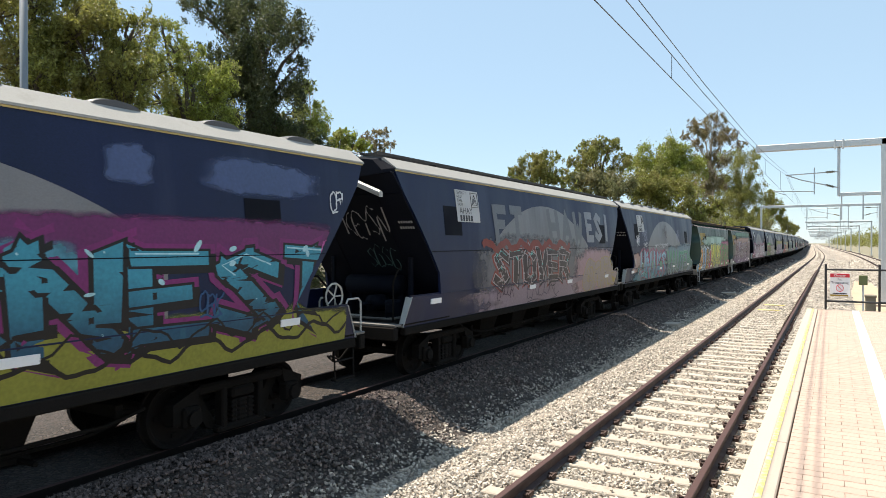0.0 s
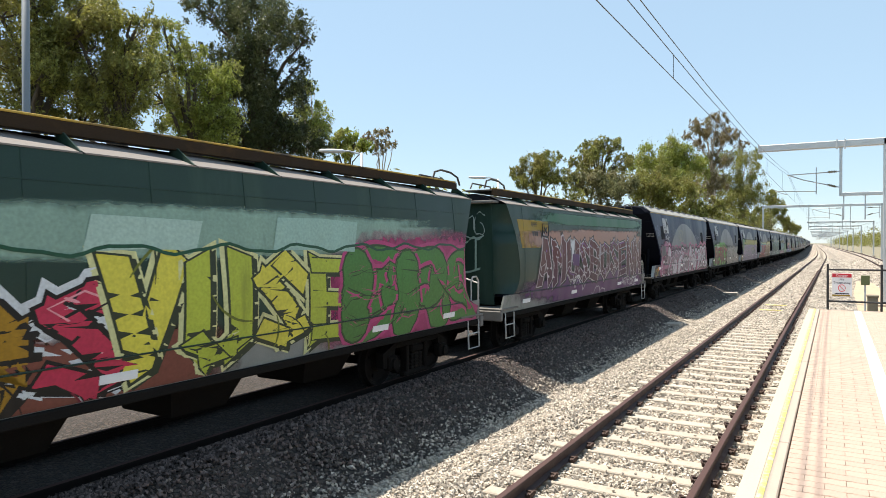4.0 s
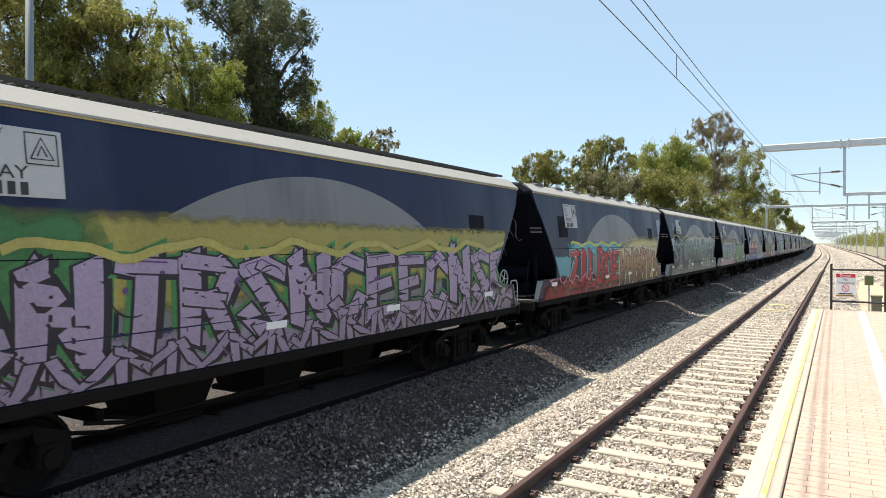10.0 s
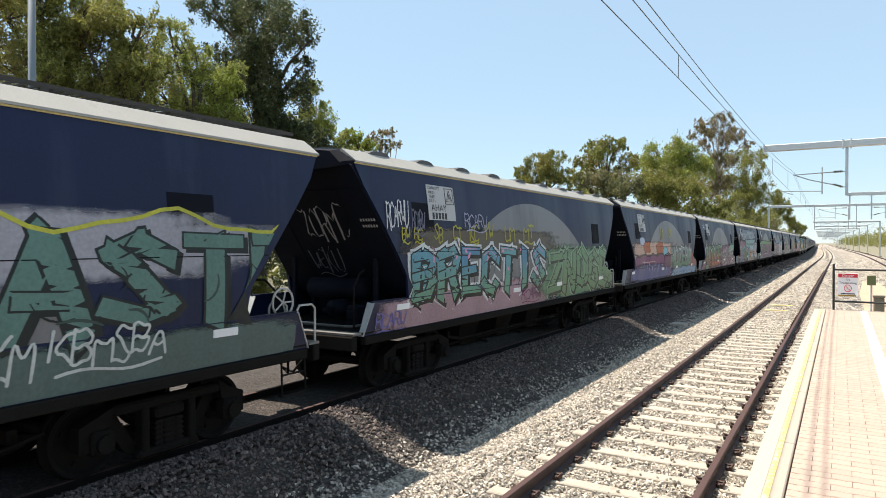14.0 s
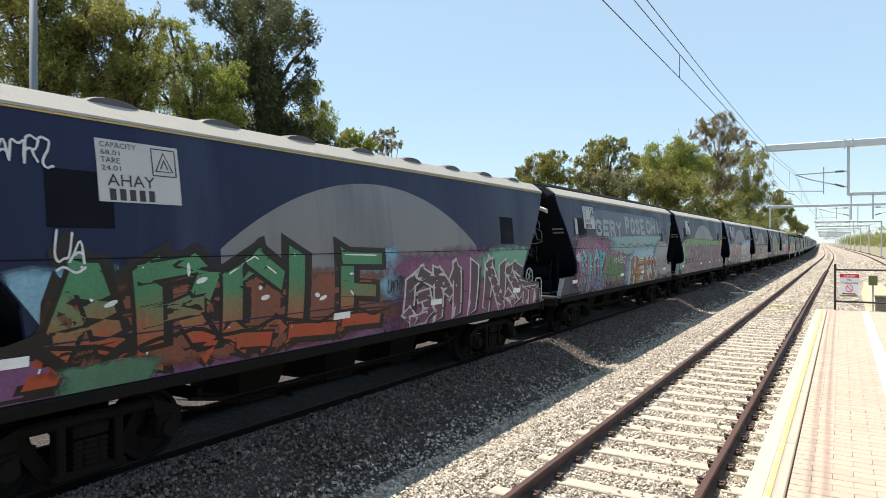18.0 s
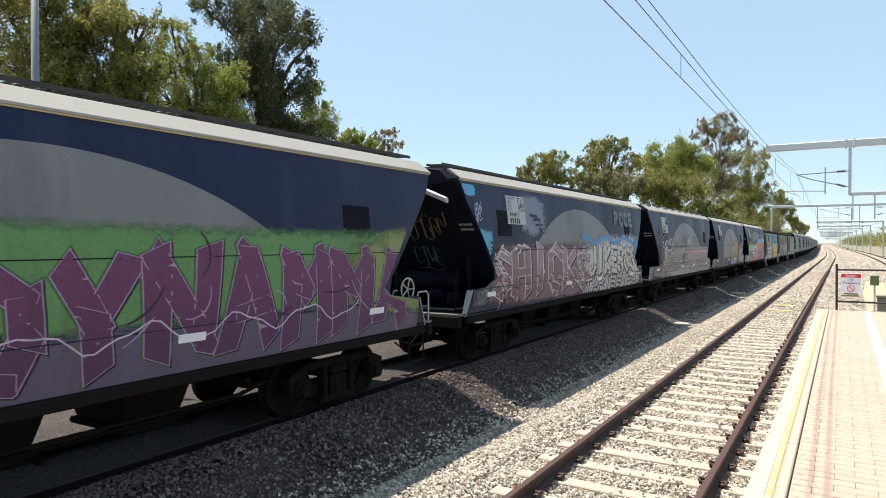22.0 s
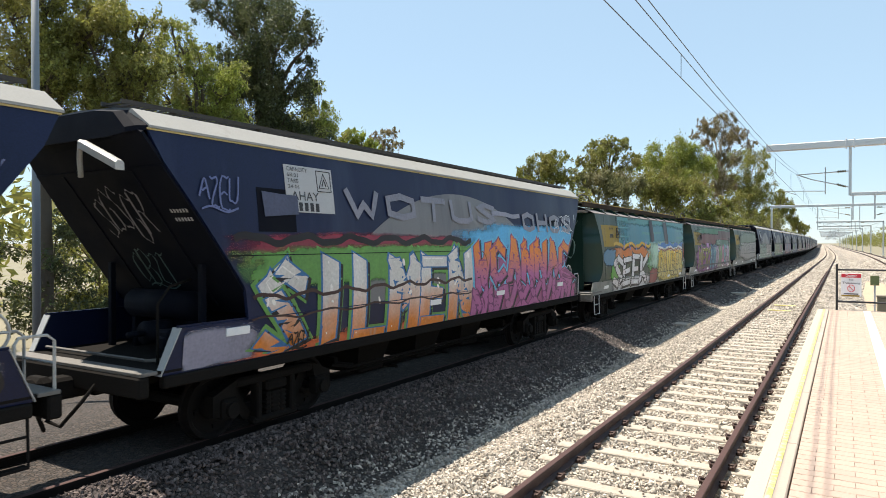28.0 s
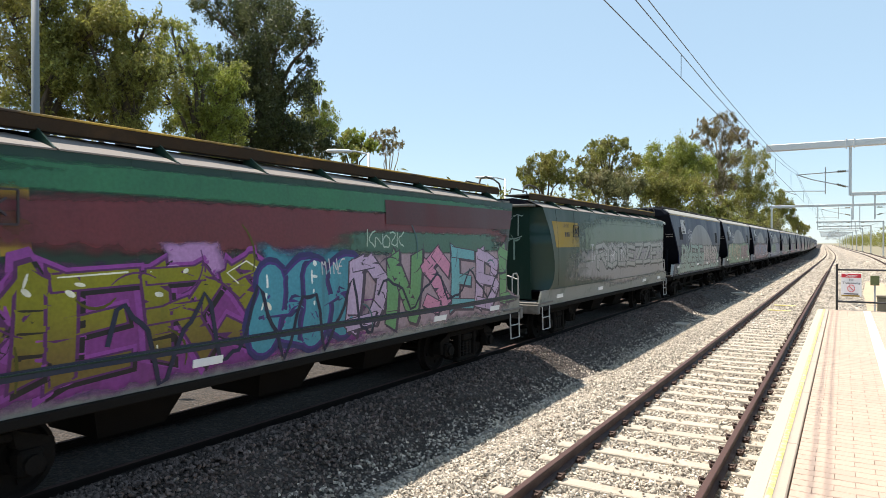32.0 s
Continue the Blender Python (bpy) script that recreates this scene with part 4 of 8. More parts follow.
# ---- lamp posts beyond the train ----
pole = thing("steel_pole", "tall grey galvanised steel pole behind the train", "pole", pose(-14.0, 7.45, -0.95))
part("shaft", Geo().tube([(0, 0, 0), (0, 0, 4.5), (0, 0, 10.5)], 0.085, 12, True, 0.07), POLE_GREY, pole, smooth=True)
part("base_plate", Geo().box(-0.2, 0.2, -0.2, 0.2, 0, 0.05, 0.01), GALV, pole)
for x, y, h in ((-14.0, 18.5, 6.6), (-14.0, 29.3, 6.6)):
    lamp = thing("street_lamp", "grey street lamp with a pale flat head beyond the train", "street lamp", pose(x, y, -0.95), group="street lamps")
    part("post", Geo().tube([(0, 0, 0), (0, 0, h)], 0.075, 10, True, 0.05), GALV, lamp, smooth=True)
    part("arm", Geo().tube([(0, 0, h - 0.05), (-0.35, -0.25, h + 0.05), (-0.6, -0.45, h + 0.03)], 0.03, 8), GALV, lamp)
    g = Geo()
    g.sweep([(0.14 * math.cos(q * math.pi / 5), 0.07 * math.sin(q * math.pi / 5)) for q in range(10)],
            [(lambda a, b, u=u, k=k: (-0.45 - 0.7 * u + a * 0.55 * k, -0.33 - 0.55 * u - a * 0.83 * k, h + 0.05 + b * k)) for u, k in ((0, 0.5), (0.15, 0.9), (0.5, 1.0), (0.9, 0.8), (1.0, 0.4))])
    part("head", g, REFLECT, lamp, "pale lamp head", smooth=True)

# ---- hopper wagons ----
HALF_W = 1.42          # half width of a wagon body
BLUE_PITCH, GREEN_PITCH = 15.02, 14.43
BLUE_LEN, GREEN_LEN = 14.25, 13.55
LONG_LEN, LONG_PITCH = 14.2, 15.13          # the later build of green wagon


def bulge(z):
    """How far the barrel side stands in from the widest line, 2 m over the rails."""
    return 0.05 * (z - 2) ** 2 if z > 2 else 0.08 * (2 - z) ** 2


def bend(me, cuts=True):
    """Lays a flat sheet, or what is painted on it, onto the barrel side."""
    bm = bmesh.new()
    bm.from_mesh(me)
    if cuts:
        zs = [v.co.z for v in bm.verts]
        for z in (1.3, 1.6, 1.9, 2.2, 2.5, 2.8, 3.1, 3.4, 3.65):
            if min(zs) + 0.02 < z < max(zs) - 0.02:
                bmesh.ops.bisect_plane(bm, geom=bm.verts[:] + bm.edges[:] + bm.faces[:], plane_co=(0, 0, z), plane_no=(0, 0, 1))
    for v in bm.verts:
        v.co.x *= (HALF_W - bulge(v.co.z)) / HALF_W
    bm.to_mesh(me)
    bm.free()
    return me


CURVED = ("side_sheet", "lower_side_panel", "side_rib", "side_seam", "upper_seam", "eave_line", "head_plate", "slope_sheet", "corner_stiffener", "livery_arc", "number_b",
          "side_plate", "reflector", "lettering", "mark_", "ochre_panel", "corner_sheet", "vertical_joint")


def curve_body(w):
    for o in w.children_recursive:
        if o.name.startswith(CURVED):
            bend(o.data)
    return w


def wheelset_geo():
    g = Geo()
    g.tube([(-0.95, 0, 0), (0.95, 0, 0)], 0.075, 10)
    for s in (-1, 1):
        x = s * 0.753
        prof = [(x - s * 0.075, 0.452), (x - s * 0.045, 0.442), (x - s * 0.035, 0.425), (x + s * 0.065, 0.415), (x + s * 0.065, 0.37), (x + s * 0.02, 0.34), (x + s * 0.01, 0.17),
                (x + s * 0.07, 0.14), (x + s * 0.07, 0.08), (x - s * 0.09, 0.08), (x - s * 0.09, 0.14), (x - s * 0.03, 0.18), (x - s * 0.03, 0.34), (x - s * 0.075, 0.38)]
        n = 28
        g.sweep(prof, [(lambda a, b, q=q: (a, b * math.cos(q), b * math.sin(q))) for q in [2 * math.pi * i / n for i in range(n + 1)]], True, False)
        for q in range(4):
            an = q * math.pi / 2
            g.box(x + s * 0.02, x + s * 0.045, 0.26 * math.cos(an) - 0.03, 0.26 * math.cos(an) + 0.03, 0.26 * math.sin(an) - 0.03, 0.26 * math.sin(an) + 0.03)
    return g


def sideframe_geo(s):
    """A cast three-piece bogie side frame with openings, springs and axle boxes."""
    g = Geo()
    x0, x1 = s * 0.93, s * 1.09
    g.box(x0, x1, -0.75, 0.75, 0.66, 0.78, 0.03)
    for q in (-1, 1):
        g.plate([(x0, q * 0.72, 0.78), (x0, q * 1.12, 0.62), (x0, q * 1.12, 0.36), (x0, q * 0.98, 0.33), (x0, q * 0.76, 0.60)], (x1 - x0) * (1 if s * q < 0 else -1))
        g.plate([(x0, q * 0.76, 0.60), (x0, q * 0.62, 0.68), (x0, q * 0.34, 0.22), (x0, q * 0.40, 0.14), (x0, q * 0.50, 0.20)], (x1 - x0) * (1 if s * q < 0 else -1))
        g.box(x0, x1, q * 0.27, q * 0.37, 0.16, 0.70, 0.02)
        g.box(s * 0.98, s * 1.16, q * 0.88 - 0.13, q * 0.88 + 0.13, 0.30, 0.56, 0.03)
        g.tube([(s * 1.10, q * 0.88, 0.42), (s * 1.21, q * 0.88, 0.42)], 0.10, 12)
    g.box(x0, x1, -0.42, 0.42, 0.10, 0.20, 0.03)
    return g


def springs_geo(s):
    g = Geo()
    rings = []
    for i in range(11):
        k = 1.0 if i % 2 else 0.86
        rings.append(lambda a, b, i=i, k=k: (s * 1.0 + a * k, b * k, 0.20 + i * 0.03))
    pr = [(0.075, -0.2), (0.075, -0.12), (0.05, -0.09), (0.075, -0.06), (0.075, 0.06), (0.05, 0.09), (0.075, 0.12), (0.075, 0.2),
          (-0.075, 0.2), (-0.075, -0.2)]
    return g.sweep(pr, rings)


def bolster_geo():
    g = Geo().box(-1.1, 1.1, -0.2, 0.2, 0.52, 0.66, 0.03)
    g.box(-0.25, 0.25, -0.25, 0.25, 0.66, 0.80, 0.03)
    for q in (-1, 1):
        g.tube([(-0.85, q * 0.42, 0.36), (0.85, q * 0.42, 0.36)], 0.05, 8)
        for s in (-1, 1):
            g.box(s * 0.70, s * 0.82, q * 0.43, q * 0.48, 0.28, 0.50, 0.01)
    return g


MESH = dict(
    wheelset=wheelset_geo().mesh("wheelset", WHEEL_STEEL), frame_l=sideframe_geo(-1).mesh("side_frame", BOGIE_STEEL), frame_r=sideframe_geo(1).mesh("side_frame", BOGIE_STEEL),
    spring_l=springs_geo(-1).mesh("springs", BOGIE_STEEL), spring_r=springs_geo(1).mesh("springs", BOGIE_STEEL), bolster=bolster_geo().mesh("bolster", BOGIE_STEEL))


def add_bogies(w, y):
    for q in (-1, 1):
        b = part("bogie", MESH["bolster"], None, w)
        b.location = (0, q * y, 0)
        for k in ("frame_l", "frame_r"):
            part("side_frame", MESH[k], None, b)
        for k in ("spring_l", "spring_r"):
            part("spring_nest", MESH[k], None, b)
        for e in (-1, 1):
            ax = part("wheelset", MESH["wheelset"], None, b)
            ax.location = (0, e * 0.88, 0.42)


def coupler_geo(q, half):
    y = q * half
    g = Geo().box(-0.13, 0.13, y - q * 0.5, y + q * 0.25, 0.74, 1.0, 0.04)
    g.box(-0.2, 0.16, y + q * 0.22, y + q * 0.42, 0.68, 1.04, 0.06)
    return g


def both(g_of):
    g = Geo()
    for q in (-1, 1):
        g_of(g, q)
    return g


def inset(z):
    """How far the side sheet's slanting leading edge stands back from the wagon's end."""
    return 0.20 + max(3.72 - z, 0) * 0.735


def tail_inset(z):
    """The same at the trailing end, where the eave runs out further."""
    return -0.04 + max(3.72 - z, 0) * 0.83


def blue_wagon(variant):
    H = BLUE_LEN / 2
    w = thing("hopper_wagon", "dark blue grain hopper wagon covered in graffiti", "wagon", group="freight train wagons")
    for s in (-1, 1):
        g = Geo()
        zs = [1.60, 2.0, 2.41, 3.0, 3.5, 3.84]
        out, inn = [], []
        for z in zs:
            cut = 0.12 if z < 1.7 else 0.0
            out.append((s * HALF_W, -H + inset(max(z, 1.75)) - cut, z)), inn.append((s * HALF_W, H - tail_inset(max(z, 1.75)) + cut, z))
        ring = out + inn[::-1]
        g.plate(ring, 0.05 * s)
        side = part("side_sheet", g, WAGON_BLUE, w)
        lower = Geo().plate([(s * HALF_W, -H + 0.28, 1.07), (s * HALF_W, -H + 0.52, 1.595), (s * HALF_W, H - 0.52, 1.595), (s * HALF_W, H - 0.28, 1.07)], 0.05 * s)
        lower.plate([(s * (HALF_W - 0.03), -H + 0.5, 1.59), (s * (HALF_W - 0.03), -H + 0.5, 1.62), (s * (HALF_W - 0.03), H - 0.5, 1.62), (s * (HALF_W - 0.03), H - 0.5, 1.59)], 0.04 * s)
        part("lower_side_panel", lower, WAGON_BLUE, w)
        part("side_rib", Geo().box(s * (HALF_W - 0.01), s * (HALF_W + 0.012), -H + 1.5, H - 1.5, 1.588, 1.608, 0.004), WAGON_BLUE, side)
        part("side_seam", Geo().box(s * (HALF_W - 0.01), s * (HALF_W + 0.011), -H + inset(2.41) + 0.02, H - tail_inset(2.41) - 0.02, 2.405, 2.417), WAGON_DARK, side)
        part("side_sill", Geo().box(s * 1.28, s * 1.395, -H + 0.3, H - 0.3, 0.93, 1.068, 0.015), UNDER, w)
        part("eave_line", Geo().box(s * (HALF_W - 0.02), s * (HALF_W + 0.016), -H + 0.19, H + 0.06, 3.838, 3.860, 0.004), ROOF_YELLOW, w, "thin yellow eave line")
    # roof: pale shoulders, darker crown
    for s in (-1, 1):
        g = Geo().sweep([(s * (HALF_W - 0.145), 3.86), (s * (HALF_W - 0.15), 3.89), (s * 1.03, 4.09), (s * 0.99, 4.05), (s * 1.22, 3.862)], [(lambda a, b, y=y, s=s: (a, y + (abs(a) - 1.27) * 0.25, b)) for y in (-H + 0.21, H + 0.08)])
        part("roof_shoulder", g, ROOF_PALE, w, "pale dusty roof shoulder")
    prof = [(1.035, 4.085), (0.7, 4.13), (0, 4.16), (-0.7, 4.13), (-1.035, 4.085), (-1.0, 4.04), (0, 4.1), (1.0, 4.04)]
    part("roof", Geo().sweep(prof, [(lambda a, b, y=y: (a, y, b)) for y in (-H + 0.16, H + 0.02)]), HATCH, w)
    hood = [(1.26, 3.83), (1.255, 3.885), (1.02, 4.075), (0.6, 4.12), (-0.6, 4.12), (-1.02, 4.075), (-1.255, 3.885), (-1.26, 3.83), (-0.9, 3.80), (0.9, 3.80)]
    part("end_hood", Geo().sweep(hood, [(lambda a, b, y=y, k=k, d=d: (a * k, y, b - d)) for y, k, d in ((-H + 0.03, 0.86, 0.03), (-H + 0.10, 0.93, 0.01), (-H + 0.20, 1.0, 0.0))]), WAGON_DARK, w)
    if variant == "walkway":
        g = Geo()
        for x in (0.55, 0.92):
            g.box(x - 0.012, x + 0.012, -H + 0.1, H - 0.1, 4.15, 4.20)
        for i in range(118):
            y = -H + 0.15 + i * 0.119
            g.box(0.56, 0.91, y, y + 0.03, 4.165, 4.185)
        part("roof_walkway", g, WALK_GRATE, w, "dark steel roof walkway grating")
        for i in range(10):
            y = -H + 0.8 + i * 1.4
            part("walkway_bracket", Geo().box(0.57, 0.90, y, y + 0.05, 4.03, 4.16), WALK_GRATE, w)
    else:
        for i in range(9):
            y = -H + 1.15 + i * 1.49
            pr = [(0.34 * math.cos(q * math.pi / 10), 0.10 * math.sin(q * math.pi / 10)) for q in range(11)]
            g = Geo().sweep(pr, [(lambda a, b, x=x, k=k: (x, y + a * k, 4.06 + b * k)) for x, k in ((0.42, 0.9), (0.47, 1.0), (1.0, 1.0), (1.05, 0.9))])
            cover = part("hatch_cover", g, HATCH, w)
            part("hatch_hinge", Geo().box(0.55, 0.98, y + 0.40, y + 0.62, 4.05, 4.10, 0.02), HATCH, cover)
    # ends: head plate, slope sheet, deck and gear
    for q in (-1, 1):
        e = q * H
        i_ = lambda k: e - q * k
        # sheets and gear in WAGON_DARK, whose colour holds the recess's shade
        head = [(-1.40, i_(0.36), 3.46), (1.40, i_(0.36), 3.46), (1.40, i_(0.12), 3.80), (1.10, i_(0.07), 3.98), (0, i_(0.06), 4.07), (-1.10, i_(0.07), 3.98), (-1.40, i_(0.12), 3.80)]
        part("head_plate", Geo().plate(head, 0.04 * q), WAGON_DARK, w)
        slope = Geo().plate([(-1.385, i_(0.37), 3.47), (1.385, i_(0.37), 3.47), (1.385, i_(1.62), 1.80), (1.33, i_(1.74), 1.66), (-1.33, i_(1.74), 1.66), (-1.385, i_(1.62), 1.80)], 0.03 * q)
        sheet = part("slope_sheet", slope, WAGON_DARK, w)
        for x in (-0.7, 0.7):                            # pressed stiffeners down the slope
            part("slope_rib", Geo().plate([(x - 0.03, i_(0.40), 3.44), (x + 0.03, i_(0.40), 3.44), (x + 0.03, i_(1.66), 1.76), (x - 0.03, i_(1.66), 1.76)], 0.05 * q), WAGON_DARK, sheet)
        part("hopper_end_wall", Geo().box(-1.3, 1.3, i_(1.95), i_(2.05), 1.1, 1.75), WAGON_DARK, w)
        # one deck in two colours: dark for its shaded part, pale for the sunlit strip
        part("deck_plate", Geo().box(-1.36, 1.36, i_(0.24), i_(1.95), 1.10, 1.135, 0.006), UNDER, w, "end deck plate, darkened for the shade on it")
        part("deck_edge", Geo().box(-1.36, 1.36, i_(0.02), i_(0.238), 1.10, 1.142, 0.006), DECK, w, "dusty deck edge strip, paler for the sun on it")
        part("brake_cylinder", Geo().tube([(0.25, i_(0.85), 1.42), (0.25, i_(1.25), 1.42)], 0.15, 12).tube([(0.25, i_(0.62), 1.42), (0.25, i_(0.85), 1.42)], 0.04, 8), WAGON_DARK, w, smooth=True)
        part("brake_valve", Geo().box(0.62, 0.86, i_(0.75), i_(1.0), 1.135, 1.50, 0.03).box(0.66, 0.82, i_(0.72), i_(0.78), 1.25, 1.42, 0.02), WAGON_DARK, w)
        part("air_pipe", Geo().tube([(1.0, i_(0.5), 1.14), (1.0, i_(0.5), 1.85), (0.96, i_(0.7), 2.05), (0.7, i_(1.2), 2.1)], 0.018, 6), UNDER, w)
        part("deck_pipe", Geo().tube([(-1.2, i_(0.42), 1.19), (0.9, i_(0.42), 1.19), (1.0, i_(0.55), 1.19), (1.0, i_(1.7), 1.19)], 0.022, 6), DECK, w)
        part("end_sill", Geo().box(-1.36, 1.36, i_(0.0), i_(0.14), 0.86, 1.095, 0.02), UNDER, w)
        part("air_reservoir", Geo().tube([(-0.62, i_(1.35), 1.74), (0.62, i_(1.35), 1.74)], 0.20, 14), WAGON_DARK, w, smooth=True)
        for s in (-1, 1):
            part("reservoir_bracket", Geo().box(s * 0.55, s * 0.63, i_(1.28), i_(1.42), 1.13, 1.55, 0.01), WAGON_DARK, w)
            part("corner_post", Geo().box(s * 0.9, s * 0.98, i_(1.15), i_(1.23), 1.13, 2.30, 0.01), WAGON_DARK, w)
        for s in (-1, 1):
            # added flange of bare steel; its pale tone also paints the sunlit panel edge
            part("skirt_flange", Geo().plate([(s * 1.27, i_(0.262), 1.075), (s * 1.375, i_(0.262), 1.075), (s * 1.415, i_(0.505), 1.60), (s * 1.27, i_(0.505), 1.60)], 0.012 * q * s), SILVER, w, "bare steel skirt flange, paler for the sun on its edge")
        part("coupler", coupler_geo(q, H), UNDER, w)
        part("brake_hose", Geo().tube([(0.55, i_(0.02), 0.95), (0.55, i_(-0.18), 0.75), (0.42, i_(-0.32), 0.52), (0.25, i_(-0.38), 0.58)], 0.022, 6), UNDER, w)
        for s in (-1, 1):
            g = Geo()
            g.tube([(s * 1.36, i_(0.34), 1.05), (s * 1.38, i_(0.34), 0.48), (s * 1.38, i_(0.80), 0.48), (s * 1.36, i_(0.80), 1.05)], 0.016, 6)
            g.box(s * 1.30, s * 1.40, i_(0.34), i_(0.80), 0.46, 0.485)
            g.tube([(s * 1.37, i_(0.34), 0.76), (s * 1.37, i_(0.80), 0.76)], 0.014, 6)
            if q > 0:
                part("step_stirrup", g, WHEEL_STEEL, w)
    g = Geo()
    on_slope = lambda x, b: (x, -H + 0.37 + 1.25 * b - 0.036, 3.47 - 1.67 * b - 0.027)
    for row in (0.28, 0.34):
        for i in range(6):
            x = 0.98 + i * 0.055
            g.plate([on_slope(x, row), on_slope(x + 0.03, row), on_slope(x + 0.03, row + 0.025), on_slope(x, row + 0.025)], -0.003)
    tagged(part("end_stencil", g, PLATE, w, "small white stencilled dates"), kind="stuff")
    # hand brake and hand rails on the trailing end
    e = H
    g = Geo()
    c = Vector((1.22, e - 0.62, 1.74))
    g.tube([(c.x, c.y + 0.20 * math.cos(a * math.pi / 10), c.z + 0.20 * math.sin(a * math.pi / 10)) for a in range(21)], 0.016, 6)
    for a in range(5):
        g.tube([tuple(c), (c.x, c.y + 0.19 * math.cos(a * 1.2566), c.z + 0.19 * math.sin(a * 1.2566))], 0.012, 5)
    wheel = part("hand_brake_wheel", g, SILVER, w, "pale spoked hand brake wheel")
    part("brake_stand", Geo().box(1.05, 1.17, e - 0.70, e - 0.54, 1.13, 1.86, 0.02), WAGON_DARK, w)
    g = Geo()
    for x in (1.30, 0.75):
        g.tube([(x, e - 0.05, 1.13), (x, e - 0.05, 1.62), (x, e - 0.12, 1.68), (x, e - 0.38, 1.68), (x, e - 0.42, 1.62), (x, e - 0.42, 1.13)], 0.016, 6)
    g.tube([(0.75, e - 0.05, 1.4), (1.30, e - 0.05, 1.4)], 0.014, 6)
    part("hand_rail", g, SILVER, w)
    if variant == "walkway":
        bar = Geo().sweep([(-0.055, -0.05), (0.055, -0.05), (0.055, 0.03), (0.03, 0.055), (-0.03, 0.055), (-0.055, 0.03)],
                          [(lambda a, b, x=x, z=z: (x, -H - 0.05 + a, z + b)) for x, z in ((0.42, 3.70), (0.46, 3.69), (1.08, 3.44), (1.12, 3.42))])
        b = part("end_light_bar", bar, SILVER, w, "pale boxed fitting under the roof end")
        part("bar_bracket", Geo().tube([(0.44, -H - 0.05, 3.70), (0.36, -H - 0.04, 3.70), (0.28, -H, 3.55), (0.24, -H + 0.04, 3.34)], 0.03, 6), SILVER, b)
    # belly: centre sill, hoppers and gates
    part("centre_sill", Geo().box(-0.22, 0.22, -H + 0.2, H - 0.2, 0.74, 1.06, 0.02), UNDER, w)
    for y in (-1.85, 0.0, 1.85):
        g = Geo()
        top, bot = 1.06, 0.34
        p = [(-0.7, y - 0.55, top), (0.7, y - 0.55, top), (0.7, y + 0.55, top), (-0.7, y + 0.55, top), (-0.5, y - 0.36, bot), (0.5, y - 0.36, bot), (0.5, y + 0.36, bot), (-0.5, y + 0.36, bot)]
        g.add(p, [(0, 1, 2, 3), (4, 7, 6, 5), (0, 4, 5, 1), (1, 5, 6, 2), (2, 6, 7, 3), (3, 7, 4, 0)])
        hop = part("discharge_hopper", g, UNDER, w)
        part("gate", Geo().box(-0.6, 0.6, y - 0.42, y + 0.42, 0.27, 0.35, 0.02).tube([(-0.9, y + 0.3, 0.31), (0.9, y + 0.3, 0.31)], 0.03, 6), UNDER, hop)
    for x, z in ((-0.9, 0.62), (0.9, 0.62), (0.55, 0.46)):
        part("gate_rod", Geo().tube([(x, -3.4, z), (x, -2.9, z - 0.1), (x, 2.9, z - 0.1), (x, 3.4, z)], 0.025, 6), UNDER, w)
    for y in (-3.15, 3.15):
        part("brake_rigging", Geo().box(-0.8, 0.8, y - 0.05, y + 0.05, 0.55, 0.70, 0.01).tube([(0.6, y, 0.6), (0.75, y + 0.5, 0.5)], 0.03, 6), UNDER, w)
    add_bogies(w, H - 2.35)
    # reflectors
    for y, m_ in ((-H + 1.35, REFLECT), (-H + 6.1, REFLECT), (H - 5.4, REFLECT), (H - 1.8, REFLECT)):
        part("reflector", Geo().box(HALF_W - 0.01, HALF_W + 0.022, y - 0.19, y + 0.19, 1.42, 1.52, 0.003) if m_ is REFLECT else Geo().box(HALF_W - 0.01, HALF_W + 0.022, y - 0.12, y + 0.12, 1.44, 1.52, 0.003), m_, w)
    # livery: grey arc and number board
    g = Geo()
    r, zc = 5.9, 3.53 - 5.9
    pts = [(HALF_W + 0.004, r * math.sin(a), zc + r * math.cos(a)) for a in [(-0.60 + 1.2 * i / 40) for i in range(41)]]
    pts = [p for p in pts if p[2] > 1.63]
    pts = [(pts[0][0], pts[0][1], 1.62)] + pts + [(pts[-1][0], pts[-1][1], 1.62)]
    part("livery_arc", Geo().plate(pts, 0.0015), WAGON_GREY, w, "pale grey livery arc")
    board = part("number_board", Geo().box(HALF_W, HALF_W + 0.012, -H + 2.26, -H + 3.26, 3.00, 3.66, 0.003), PLATE, w, "white number board with black stencil lettering")
    F = HALF_W + 0.0165
    words(board, F, -H + 2.30, 3.60, (("CAPACITY", 0.085, 0.42), ("68.01", 0.075, 0.22), ("TARE", 0.085, 0.22), ("24.01", 0.075, 0.22)), 0.082)
    words(board, F, -H + 2.36, 3.225, (("AHAY", 0.18, 0.56),), 0.17)
    g = Geo()
    for i in range(5):
        g.box(F - 0.004, F, -H + 2.38 + i * 0.115, -H + 2.45 + i * 0.115, 3.02, 3.14)
    part("number_bars", g, INK, board)
    cy, cz, k = -H + 3.06, 3.47, 0.15
    at = lambda a, b: (F - 0.002, cy + a, cz + b)
    part("mark_frame", Geo().tube([at(-k, -k), at(k, -k), at(k, k), at(-k, k), at(-k, -k)], 0.008, 4), INK, board)
    part("mark_triangle", Geo().tube([at(-0.11, -0.1), at(0.11, -0.1), at(0, 0.11), at(-0.11, -0.1)], 0.008, 4), INK, board)
